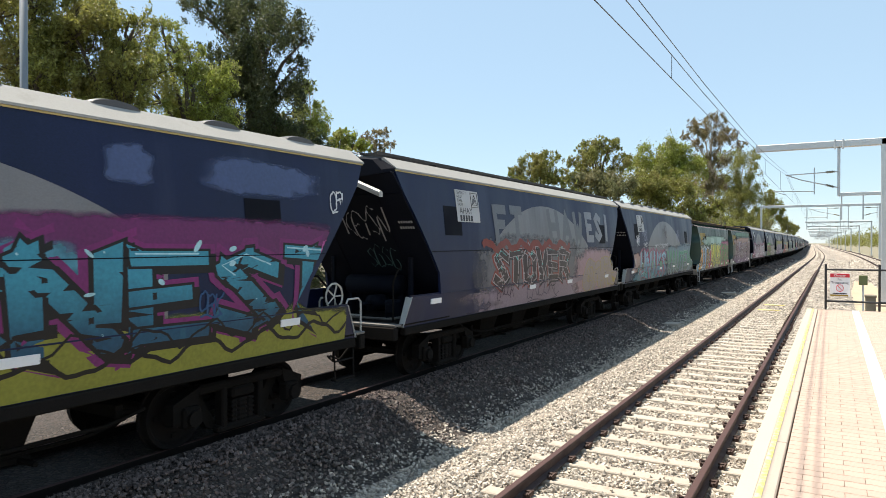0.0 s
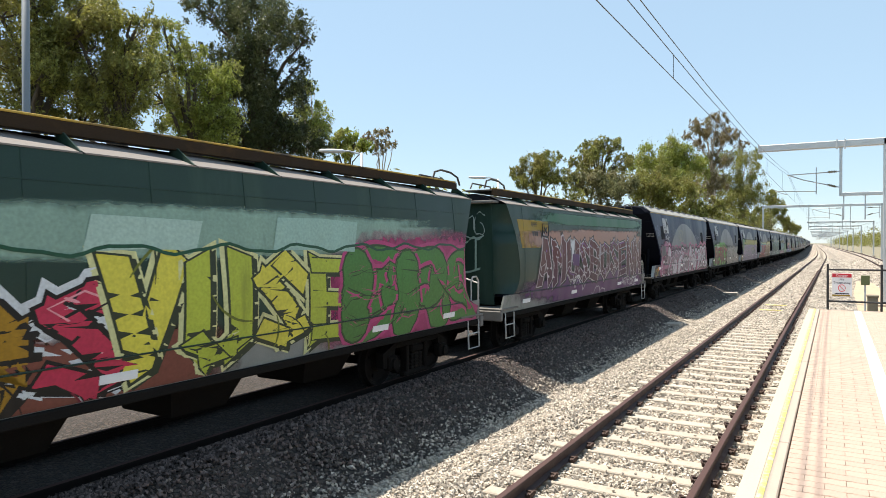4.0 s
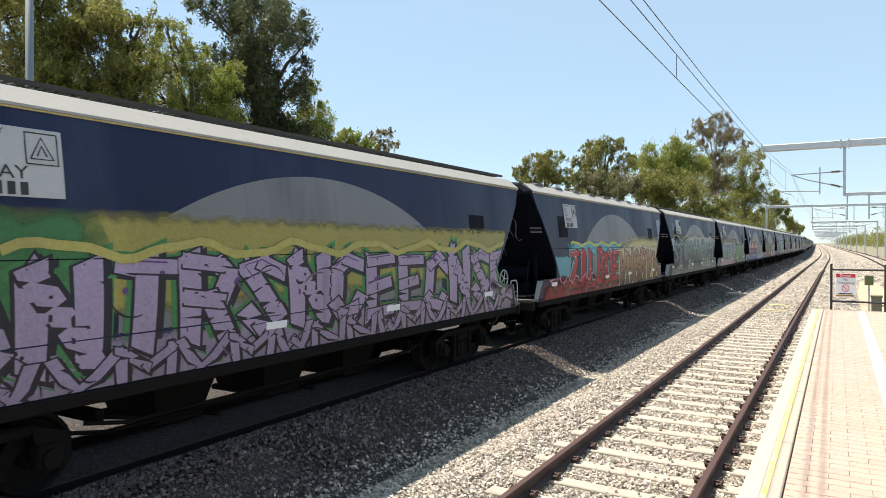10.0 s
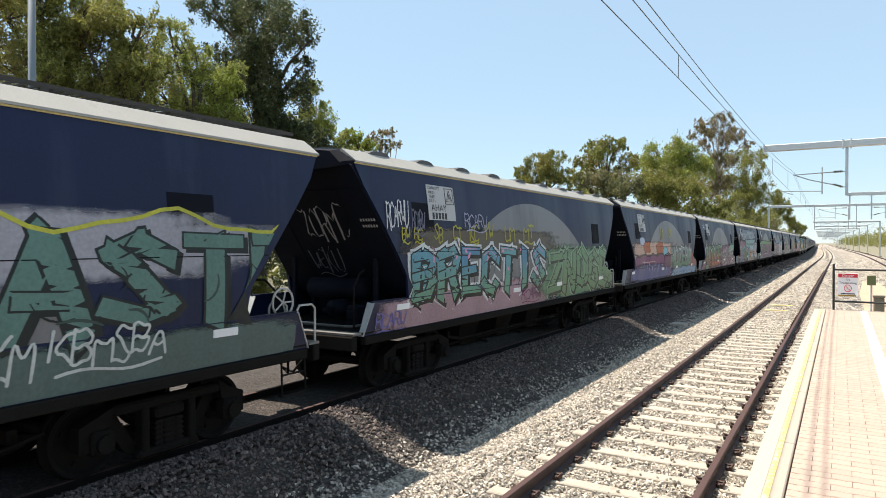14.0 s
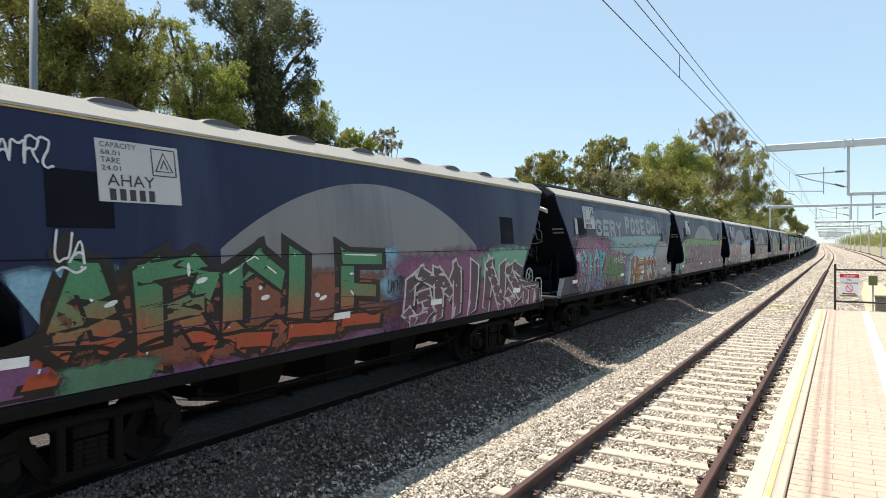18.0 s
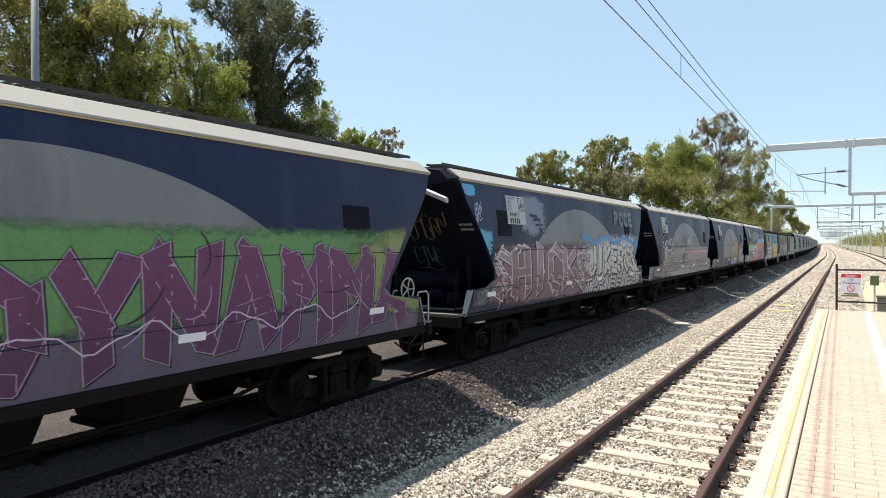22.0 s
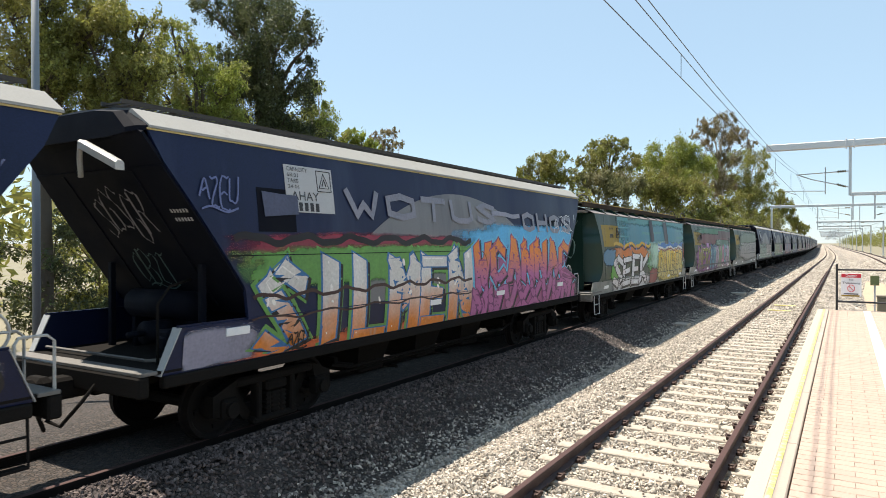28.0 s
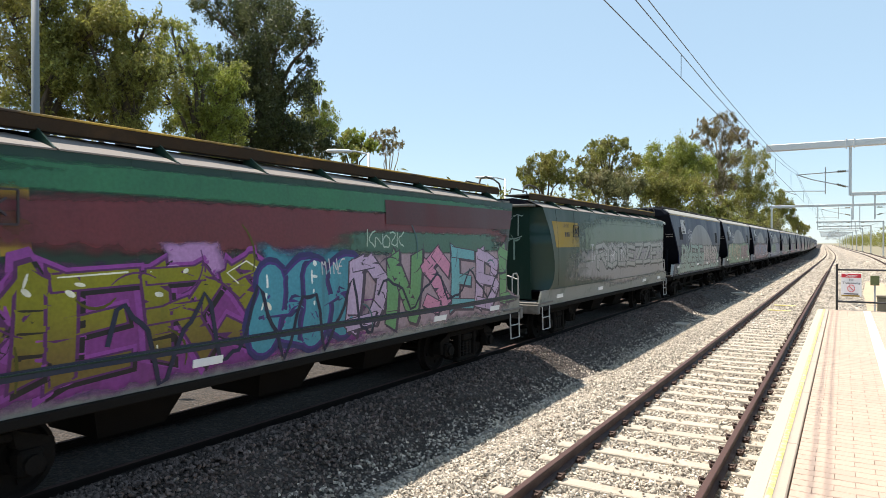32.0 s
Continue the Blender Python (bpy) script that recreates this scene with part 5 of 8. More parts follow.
    part("mark_peak", Geo().tube([at(-0.045, -0.07), at(0, 0.03), at(0.045, -0.07)], 0.008, 4), INK, board)
    part("side_plate", Geo().box(HALF_W, HALF_W + 0.005, -H + 1.72, -H + 2.42, 2.72, 3.30), WAGON_DARK, w, "dark square panel")
    part("side_plate", Geo().box(HALF_W, HALF_W + 0.006, H - 2.6, H - 1.95, 2.55, 3.15), WAGON_DARK, w, "dark square panel")
    return curve_body(w)


def far_wagon():
    """A wagon that stays far down the line: body, roof, ends and running gear."""
    H = BLUE_LEN / 2
    w = thing("hopper_wagon", "dark blue grain hopper wagon far down the train", "wagon", group="freight train wagons")
    for s in (-1, 1):
        ring = [(s * HALF_W, -H + inset(z), z) for z in (1.7, 3.81)] + [(s * HALF_W, H - inset(z), z) for z in (3.81, 1.7)]
        part("side_sheet", Geo().plate(ring, 0.05 * s), WAGON_BLUE, w)
        part("lower_side_panel", Geo().plate([(s * HALF_W, -H + 0.28, 1.0), (s * HALF_W, -H + 0.5, 1.695), (s * HALF_W, H - 0.5, 1.695), (s * HALF_W, H - 0.28, 1.0)], 0.05 * s), WAGON_BLUE, w)
        part("roof_shoulder", Geo().sweep([(s * (HALF_W - 0.145), 3.812), (s * (HALF_W - 0.15), 3.88), (s * 1.03, 4.05), (s * 1.0, 4.01)], [(lambda a, b, y=y: (a, y, b)) for y in (-H, H)]), ROOF_PALE, w)
    part("roof", Geo().sweep([(1.035, 4.045), (0, 4.15), (-1.035, 4.045), (0, 4.05)], [(lambda a, b, y=y: (a, y, b)) for y in (-H, H)]), HATCH, w)
    for q in (-1, 1):
        e = q * H
        part("slope_sheet", Geo().plate([(-1.37, e, 3.9), (1.37, e, 3.9), (1.37, e - q * 1.75, 1.72), (-1.37, e - q * 1.75, 1.72)], 0.03), WAGON_DARK, w)
        part("deck_plate", Geo().box(-1.36, 1.36, e, e - q * 1.9, 0.95, 1.13), DECK, w)
        part("coupler", coupler_geo(q, H), UNDER, w)
        part("bogie", Geo().box(-1.1, 1.1, q * (H - 2.35) - 1.0, q * (H - 2.35) + 1.0, 0.2, 0.8, 0.1), BOGIE_STEEL, w)
    part("discharge_hopper", Geo().box(-0.8, 0.8, -3.6, 3.6, 0.4, 1.0, 0.1), UNDER, w)
    r, zc = 5.9, 3.53 - 5.9
    pts = [(HALF_W + 0.004, r * math.sin(-0.5 + i / 30), zc + r * math.cos(-0.5 + i / 30)) for i in range(31)]
    part("livery_arc", Geo().plate([(pts[0][0], pts[0][1], 1.72)] + pts + [(pts[-1][0], pts[-1][1], 1.72)], 0.0015), WAGON_GREY, w)
    return curve_body(w)


def words(parent, x, y, z, lines, gap):
    for body, size, width in lines:
        me = text_mesh("lettering", body, size, INK, width, "LEFT")
        t = part("lettering", me, None, parent)
        me.transform(Matrix(((0, 0, 1, x), (1, 0, 0, y), (0, 1, 0, z), (0, 0, 0, 1))))
        z -= gap


GREEN_EDGE = ((0.70, 1.36), (0.86, 1.46), (0.97, 1.62), (1.01, 1.85), (0.99, 2.1), (0.92, 2.4), (0.79, 2.8), (0.62, 3.15), (0.44, 3.48))


def green_inset(z):
    for (i, a), (j, b) in zip(GREEN_EDGE, GREEN_EDGE[1:]):
        if a <= z <= b:
            return i + (j - i) * (z - a) / (b - a)
    return 0.44


def green_wagon(length):
    H = length / 2
    w = thing("hopper_wagon", "old green ribbed grain hopper wagon with graffiti and yellow roof walkway", "wagon", group="freight train wagons")
    for s in (-1, 1):
        g = Geo()
        out = [(s * HALF_W, -H + i, z) for i, z in GREEN_EDGE]
        inn = [(s * HALF_W, H - i, z) for i, z in GREEN_EDGE[::-1]]
        side = part("side_sheet", Geo().plate(out + inn, 0.05 * s), WAGON_GREEN, w)
        part("lower_side_panel", Geo().plate([(s * HALF_W, -H + 0.12, 0.95), (s * HALF_W, -H + 0.22, 1.355), (s * HALF_W, H - 0.22, 1.355), (s * HALF_W, H - 0.12, 0.95)], 0.05 * s), GREY_SILL, w, "weathered grey lower side panel")
        part("side_rib", Geo().box(s * (HALF_W - 0.01), s * (HALF_W + 0.03), -H + 1.0, H - 1.0, 1.350, 1.370, 0.006), WAGON_GREEN, side)
        part("upper_seam", Geo().box(s * (HALF_W - 0.01), s * (HALF_W + 0.007), -H + 0.55, H - 0.55, 3.17, 3.182), WAGON_GREEN, side)
        for i in range(9):
            y = -H + 1.3 + i * 1.37
            part("vertical_joint", Geo().box(s * (HALF_W - 0.01), s * (HALF_W + 0.006), y - 0.003, y + 0.003, 1.40, 3.47), WAGON_GREEN, side)
        part("side_sill", Geo().box(s * 1.25, s * 1.38, -H + 0.2, H - 0.2, 0.84, 0.949, 0.015), UNDER, w)
        # scalloped roof panels between hatch gussets
        for i in range(9):
            y0 = -H + 0.45 + i * 1.41
            y1 = y0 + 1.38
            g = Geo().add([(s * (HALF_W - 0.10), y0, 3.485), (s * (HALF_W - 0.10), y1, 3.485), (s * 0.95, y1 - 0.05, 3.62), (s * 0.78, y1 - 0.4, 3.68), (s * 0.78, y0 + 0.2, 3.70), (s * 0.92, y0, 3.66)], [(0, 1, 2, 3, 4, 5)])
            g.box(s * (HALF_W - 0.13), s * (HALF_W - 0.098), y0, y1, 3.475, 3.492)
            part("roof_panel", g, ROOF_PINK, w)
            part("gusset", Geo().plate([(s * 1.30, y1, 3.50), (s * 0.86, y1 + 0.02, 3.80), (s * 0.80, y1, 3.55)], 0.02), WAGON_GREEN, w)
    part("roof", Geo().sweep([(0.98, 3.58), (0.5, 3.74), (-0.5, 3.74), (-0.98, 3.58), (0, 3.55)], [(lambda a, b, y=y: (a, y, b)) for y in (-H + 0.45, H - 0.45)]), WAGON_DARK, w)
    part("walkway_fascia", Geo().box(0.93, 0.97, -H + 0.45, H - 0.45, 3.70, 3.845, 0.008), FASCIA, w, "rusty brown walkway fascia")
    part("walkway_edge", Geo().box(0.90, 0.975, -H + 0.5, H - 0.5, 3.846, 3.872, 0.006), WALK_YELLOW, w, "yellow walkway edge")
    part("roof_walkway", Geo().box(0.2, 0.929, -H + 0.5, H - 0.5, 3.80, 3.84, 0.006), WALK_GRATE, w)
    g = Geo()
    for q in (-1, 1):
        y = q * (H - 0.75)
        g.tube([(0.87, y - 0.55, 3.85), (0.87, y - 0.45, 4.02), (0.87, y - 0.2, 4.08), (0.87, y + 0.2, 4.06), (0.87, y + 0.5, 3.98), (0.87, y + 0.6, 3.82)], 0.022, 6)
        g.tube([(0.5, y - 0.55, 3.85), (0.5, y - 0.45, 3.98), (0.5, y + 0.5, 3.96), (0.5, y + 0.6, 3.82)], 0.018, 6)
    part("walkway_hoop", g, WALK_GRATE, w)
    for q in (-1, 1):
        e = q * H
        i_ = lambda k: e - q * k
        g = Geo().plate([(-0.95, i_(0.55), 1.1), (0.95, i_(0.55), 1.1), (0.95, i_(0.40), 3.55), (-0.95, i_(0.40), 3.55)], 0.03 * q)
        part("end_sheet", g, WAGON_GREEN, w)
        for s in (-1, 1):
            g = Geo()                                     # rounded corner between end and side
            for j in range(6):
                u = j / 5
                for d, z in GREEN_EDGE:
                    flat = 0.41 + 0.15 * (3.5 - z) / 2.4
                    g.v.append((s * (0.95 + 0.462 * u), i_(flat + (d - flat) * u ** 1.9), z))
            n_ = len(GREEN_EDGE)
            g.f += [(j * n_ + i, j * n_ + i + 1, (j + 1) * n_ + i + 1, (j + 1) * n_ + i) for j in range(5) for i in range(n_ - 1)]
            part("corner_sheet", g, WAGON_GREEN, w, smooth=True)
            part("corner_floor", Geo().box(s * 0.95, s * 1.38, i_(0.6), i_(1.2), 1.30, 1.355), WAGON_DARK, w)
            if s < 0:
                part("end_post", Geo().box(s * 1.0, s * 1.08, i_(0.18), i_(0.26), 1.1, 3.5, 0.01), WAGON_DARK, w)
        part("end_cap", Geo().box(-1.1, 1.1, i_(0.15), i_(0.5), 3.50, 3.56, 0.01), DECK, w)
        part("deck_plate", Geo().box(-1.38, 1.38, i_(0.02), i_(1.0), 1.02, 1.06, 0.006), DECK, w, "dusty sunlit end deck plate")
        part("end_sill", Geo().box(-1.38, 1.38, i_(0.0), i_(0.14), 0.78, 1.015, 0.02), DECK, w)
        part("coupler", coupler_geo(q, H), UNDER, w)
        for s in (-1, 1):
            g = Geo()
            g.tube([(s * 1.38, i_(0.25), 0.95), (s * 1.40, i_(0.25), 0.38), (s * 1.40, i_(0.72), 0.38), (s * 1.38, i_(0.72), 0.95)], 0.018, 6)
            g.tube([(s * 1.39, i_(0.25), 0.68), (s * 1.39, i_(0.72), 0.68)], 0.014, 6)
            part("step_stirrup", g, SILVER, w)
    e = H
    part("air_reservoir", Geo().tube([(-0.9, e - 0.35, 1.35), (0.55, e - 0.35, 1.35)], 0.16, 12), GREEN_BOX, w, smooth=True)
    g = Geo()
    g.tube([(1.28, e - 0.06, 1.06), (1.28, e - 0.06, 1.75), (1.28, e - 0.16, 1.85), (1.28, e - 0.32, 1.85), (1.28, e - 0.4, 1.75), (1.28, e - 0.4, 1.06)], 0.02, 6)
    g.tube([(0.6, e - 0.06, 1.06), (0.6, e - 0.06, 1.7), (0.95, e - 0.06, 1.8), (1.28, e - 0.06, 1.7)], 0.018, 6)
    part("hand_rail", g, SILVER, w)
    part("centre_sill", Geo().box(-0.22, 0.22, -H + 0.2, H - 0.2, 0.70, 1.02, 0.02), UNDER, w)
    for y in (-2.5, 0.0, 2.5):
        p = [(-0.8, y - 0.7, 0.94), (0.8, y - 0.7, 0.94), (0.8, y + 0.7, 0.94), (-0.8, y + 0.7, 0.94), (-0.5, y - 0.45, 0.3), (0.5, y - 0.45, 0.3), (0.5, y + 0.45, 0.3), (-0.5, y + 0.45, 0.3)]
        part("discharge_hopper", Geo().add(p, [(0, 1, 2, 3), (4, 7, 6, 5), (0, 4, 5, 1), (1, 5, 6, 2), (2, 6, 7, 3), (3, 7, 4, 0)]), UNDER, w)
    add_bogies(w, H - 2.2)
    for y in (-H + 1.5, -H + 5.0, H - 3.8, H - 1.5):
        part("reflector", Geo().box(HALF_W - 0.01, HALF_W + 0.022, y - 0.22, y + 0.22, 1.10, 1.20, 0.003), REFLECT, w)
    panel = part("ochre_panel", Geo().plate([(HALF_W + 0.004, -H + 1.15, 2.45), (HALF_W + 0.004, -H + 0.95, 3.14), (HALF_W + 0.004, -H + 2.95, 3.14), (HALF_W + 0.004, -H + 2.95, 2.45)], 0.002), OCHRE, w, "ochre painted code panel")
    words(panel, HALF_W + 0.0085, -H + 1.75, 3.03, (("AHHF", 0.17, 0.42),), 0.17)
    for i in range(3):
        part("number_bar", Geo().box(HALF_W + 0.005, HALF_W + 0.009, -H + 1.82 + i * 0.13, -H + 1.91 + i * 0.13, 2.74, 2.86), INK, panel)
    g = Geo()
    for a, b in (((-.2, -.16), (.2, -.16)), ((.2, -.16), (.2, .16)), ((.2, .16), (-.2, .16)), ((-.2, .16), (-.2, -.16)), ((-.1, -.08), (.1, .08)), ((-.1, .08), (.1, -.08))):
        g.tube([(HALF_W + 0.008, -H + 2.62 + a[0], 2.90 + a[1]), (HALF_W + 0.008, -H + 2.62 + b[0], 2.90 + b[1])], 0.014, 4)
    part("emblem", g, INK, panel)
    return curve_body(w)


GREEN_ONES, LONG_ONES = {3, 4, 19, 20, 21}, {19, 20, 21}
HUMPED = {0, 2, 5, 6, 8, 10, 11, 12, 16}
N_WAGONS = 46
SLACK = (.2, .25, -.26, 0, -.03, .19, .2, .1, .1, .03, .01, 0, -.13, -.07, -.07, .15, .29, .3, .35, .4, .4, .4)   # play in the couplers
PAINT_SHIFT = {1: -.05, 2: .13, 5: -.26, 10: .09, 14: -.06, 15: -.25, 16: -.2, 17: -.16, 18: -.2, 19: -.2, 20: -.4}
prototypes = {}
wagons, starts = [], []
place = 8.99 - BLUE_PITCH            # front coupling of the first wagon at the clip's start
for k in range(N_WAGONS):
    kind = "long" if k in LONG_ONES else "green" if k in GREEN_ONES else ("far" if k > 28 else ("humps" if k in HUMPED else "walkway"))
    pitch = {"green": GREEN_PITCH, "long": LONG_PITCH}.get(kind, BLUE_PITCH)
    if kind not in prototypes:
        wg = green_wagon(LONG_LEN if kind == "long" else GREEN_LEN) if k in GREEN_ONES else (far_wagon() if kind == "far" else blue_wagon(kind))
        prototypes[kind] = wg
    else:
        wg = copy_thing(prototypes[kind], pose(0, 0, 0))
    wagons.append(wg)
    starts.append(place + pitch / 2 + (SLACK[k] if k < len(SLACK) else .35))
    place += pitch


# ---- painted lettering on the wagons ----
PAINTS = {}


def linear(rgb):
    return [min(1.06 * ((c / 255 + 0.055) / 1.055) ** 2.4, 0.80) for c in rgb]


def paint(rgb, soft=False, low=None, z0=0.0, z1=1.0):
    """Spray or roller paint of a colour given as 8-bit shade tones; soft: thins out to its rim; low: the tone it is faded into downwards."""
    key = (rgb, soft, low, z0, z1)
    if key not in PAINTS:
        lin = linear(rgb)
        m = material("spray_paint", lin, 0.45, gloss=0.36, spots=0.38, scale=1.6, bump=0.03, fine=25,
                     stain=[c * 0.55 + 0.01 for c in lin], stain_at=0.60, stain_scale=2.2, streak=True)
        if low:
            n, k = m.node_tree.nodes, m.node_tree.links
            tc = n.new("ShaderNodeTexCoord")
            sep = n.new("ShaderNodeSeparateXYZ")
            k.new(tc.outputs["Object"], sep.inputs[0])
            ns = n.new("ShaderNodeTexNoise")
            ns.inputs["Scale"].default_value, ns.inputs["Detail"].default_value = 3.0, 5
            k.new(tc.outputs["Object"], ns.inputs["Vector"])
            ad = n.new("ShaderNodeMath")
            ad.operation, ad.inputs[1].default_value = "MULTIPLY_ADD", 0.5 * (z1 - z0)
            k.new(ns.outputs[0], ad.inputs[0])
            k.new(sep.outputs["Z"], ad.inputs[2])
            rg = n.new("ShaderNodeMapRange")
            rg.inputs[1].default_value, rg.inputs[2].default_value = z0 + 0.40 * (z1 - z0), z0 + 0.95 * (z1 - z0)
            k.new(ad.outputs[0], rg.inputs[0])
            mx = n.new("ShaderNodeMix")
            mx.data_type = "RGBA"
            mx.inputs[6].default_value, mx.inputs[7].default_value = (*linear(low), 1), (*lin, 1)
            k.new(rg.outputs[0], mx.inputs[0])
            tint = [q for q in n if q.bl_idname == "ShaderNodeMix" and q.blend_type == "MULTIPLY"][0]
            k.new(mx.outputs[2], tint.inputs[6])
        if soft:
            n, k = m.node_tree.nodes, m.node_tree.links
            at = n.new("ShaderNodeAttribute")
            at.attribute_name = "cover"
            tc = n.new("ShaderNodeTexCoord")
            ns = n.new("ShaderNodeTexNoise")
            ns.inputs["Scale"].default_value, ns.inputs["Detail"].default_value = 5.0, 6
            k.new(tc.outputs["Object"], ns.inputs["Vector"])
            ad = n.new("ShaderNodeMath")
            ad.operation, ad.inputs[1].default_value = "MULTIPLY_ADD", 0.9
            k.new(ns.outputs[0], ad.inputs[0])
            k.new(at.outputs["Fac"], ad.inputs[2])
            rg = n.new("ShaderNodeMapRange")
            rg.inputs[1].default_value, rg.inputs[2].default_value = 0.45, 1.15
            k.new(ad.outputs[0], rg.inputs[0])
            tr = n.new("ShaderNodeBsdfTransparent")
            mx = n.new("ShaderNodeMixShader")
            k.new(rg.outputs[0], mx.inputs[0])
            k.new(tr.outputs[0], mx.inputs[1])
            k.new(n["Principled BSDF"].outputs[0], mx.inputs[2])
            k.new(mx.outputs[0], n["Material Output"].inputs[0])
        PAINTS[key] = m
    return PAINTS[key]


def front(k):
    return -(LONG_LEN if k in LONG_ONES else GREEN_LEN if k in GREEN_ONES else BLUE_LEN) / 2


def shown(k, u, z, lift):
    """A point on the side of wagon k: u metres from its front end, z over the rails."""
    return (HALF_W + lift, front(k) + u, z)


def hold(k, u, z):
    """Keeps paint on the steel: between the slanting ends, from sill to eave."""
    length = -2 * front(k)
    u += PAINT_SHIFT.get(k, 0)
    if k in GREEN_ONES:
        i, top = (green_inset(z) + 0.03 if z > 1.36 else 0.25), 3.45
    else:
        i, top = (inset(z) + 0.02 if z > 1.60 else 0.55), 3.78
    low = 0.96 if k in GREEN_ONES else 1.08
    return min(max(u, i), length - i), min(max(z, low), top)


LIFT = {}


def level(k, step=0.0006):
    LIFT[k] = LIFT.get(k, 0.0065) + step * 0.35
    return LIFT[k]


def cloud(k, u0, u1, z0, z1, rgb, rough=0.12, seed=0):
    """A sprayed field with a soft, uneven rim."""
    rnd = random.Random(seed * 7 + k)
    cu, cz, ru, rz = (u0 + u1) / 2, (z0 + z1) / 2, (u1 - u0) / 2, (z1 - z0) / 2
    n = 44
    lift = level(k, 0.0012)
    rings = []
    for r, c in ((0.55, 1.0), (0.85, 0.72), (1.16, 0.0)):
        ring = []
        for i in range(n):
            a = 2 * math.pi * i / n
            q = r * (1 + rough * noise.noise(Vector((math.cos(a) * 2.2 + seed, math.sin(a) * 2.2, k * 3.1)))  * 2)
            e = 0.55
            x = math.copysign(abs(math.cos(a)) ** e, math.cos(a))
            y = math.copysign(abs(math.sin(a)) ** e, math.sin(a))
            u, z = hold(k, cu + ru * q * x, cz + rz * q * y)
            ring.append(shown(k, u, z, lift))
        rings.append((ring, c))
    v = [p for ring, _ in rings for p in ring]
    f = [tuple(range(n))]
    for r in range(2):
        f += [(r * n + i, r * n + (i + 1) % n, (r + 1) * n + (i + 1) % n, (r + 1) * n + i) for i in range(n)]
    me = bpy.data.meshes.new("graffiti_field")
    me.from_pydata(v, [], f)
    at = me.attributes.new("cover", "FLOAT", "POINT")
    for r, (_, c) in enumerate(rings):
        for i in range(n):
            at.data[r * n + i].value = c
    me.materials.append(paint(rgb, True))
    part("graffiti_field", bend(me), None, wagons[k])


GLYPHS = {}


def glyph(ch, offset):
    """Points and faces of a letter, grown by offset, in a unit box."""
    if (ch, offset) not in GLYPHS:
        cu = bpy.data.curves.new("glyph", "FONT")
        cu.body, cu.size, cu.resolution_u, cu.offset = ch, 1.0, 5, offset
        ob = new("glyph", cu)
        me = bpy.data.meshes.new_from_object(ob)
        GLYPHS[ch, offset] = ([tuple(v.co) for v in me.vertices], [tuple(p.vertices) for p in me.polygons])
        bpy.data.objects.remove(ob)
        bpy.data.curves.remove(cu)
        bpy.data.meshes.remove(me)
    return GLYPHS[ch, offset]


# skeletons of capital letters on a 4 x 6 grid: points as digit pairs, lines parted by blanks
BONES = {"A": "002640 1232", "B": "0006 0626453303 0333423000", "C": "45260501103041", "D": "0006 062644423000", "E": "46060040 0333", "F": "460600 0333",
         "G": "4526050110304133 3323", "H": "0006 4046 0343", "I": "2026", "J": "4641301001", "K": "0006 460340", "L": "060040", "M": "0006234640", "N": "00064046",
         "O": "26454120010526", "P": "0006 0636453303", "Q": "26454120010526 2240", "R": "0006 0636453303 2340", "S": "4526051432412001", "T": "0646 2620",
         "U": "060110304146", "V": "062046", "W": "0610233046", "X": "0046 0640", "Y": "062346 2320", "Z": "06460040",
         "!": "2622 2120", "0": "26454120010526", "1": "152620", "2": "052645330040"}


def bones(ch, smooth=True):
    """The letter's lines as runs of points in a unit box; smooth: rounded."""
    out = []
    for run in BONES[ch].split():
        p = [Vector((int(run[i]) / 4 - 0.5, int(run[i + 1]) / 6 - 0.5)) for i in range(0, len(run), 2)]
        for _ in range(2 if smooth else 0):
            q = [p[0]]
            for a, b in zip(p, p[1:]):
                q += [a.lerp(b, 0.25), a.lerp(b, 0.75)]
            p = q + [p[-1]]
        out.append(p)
    return out


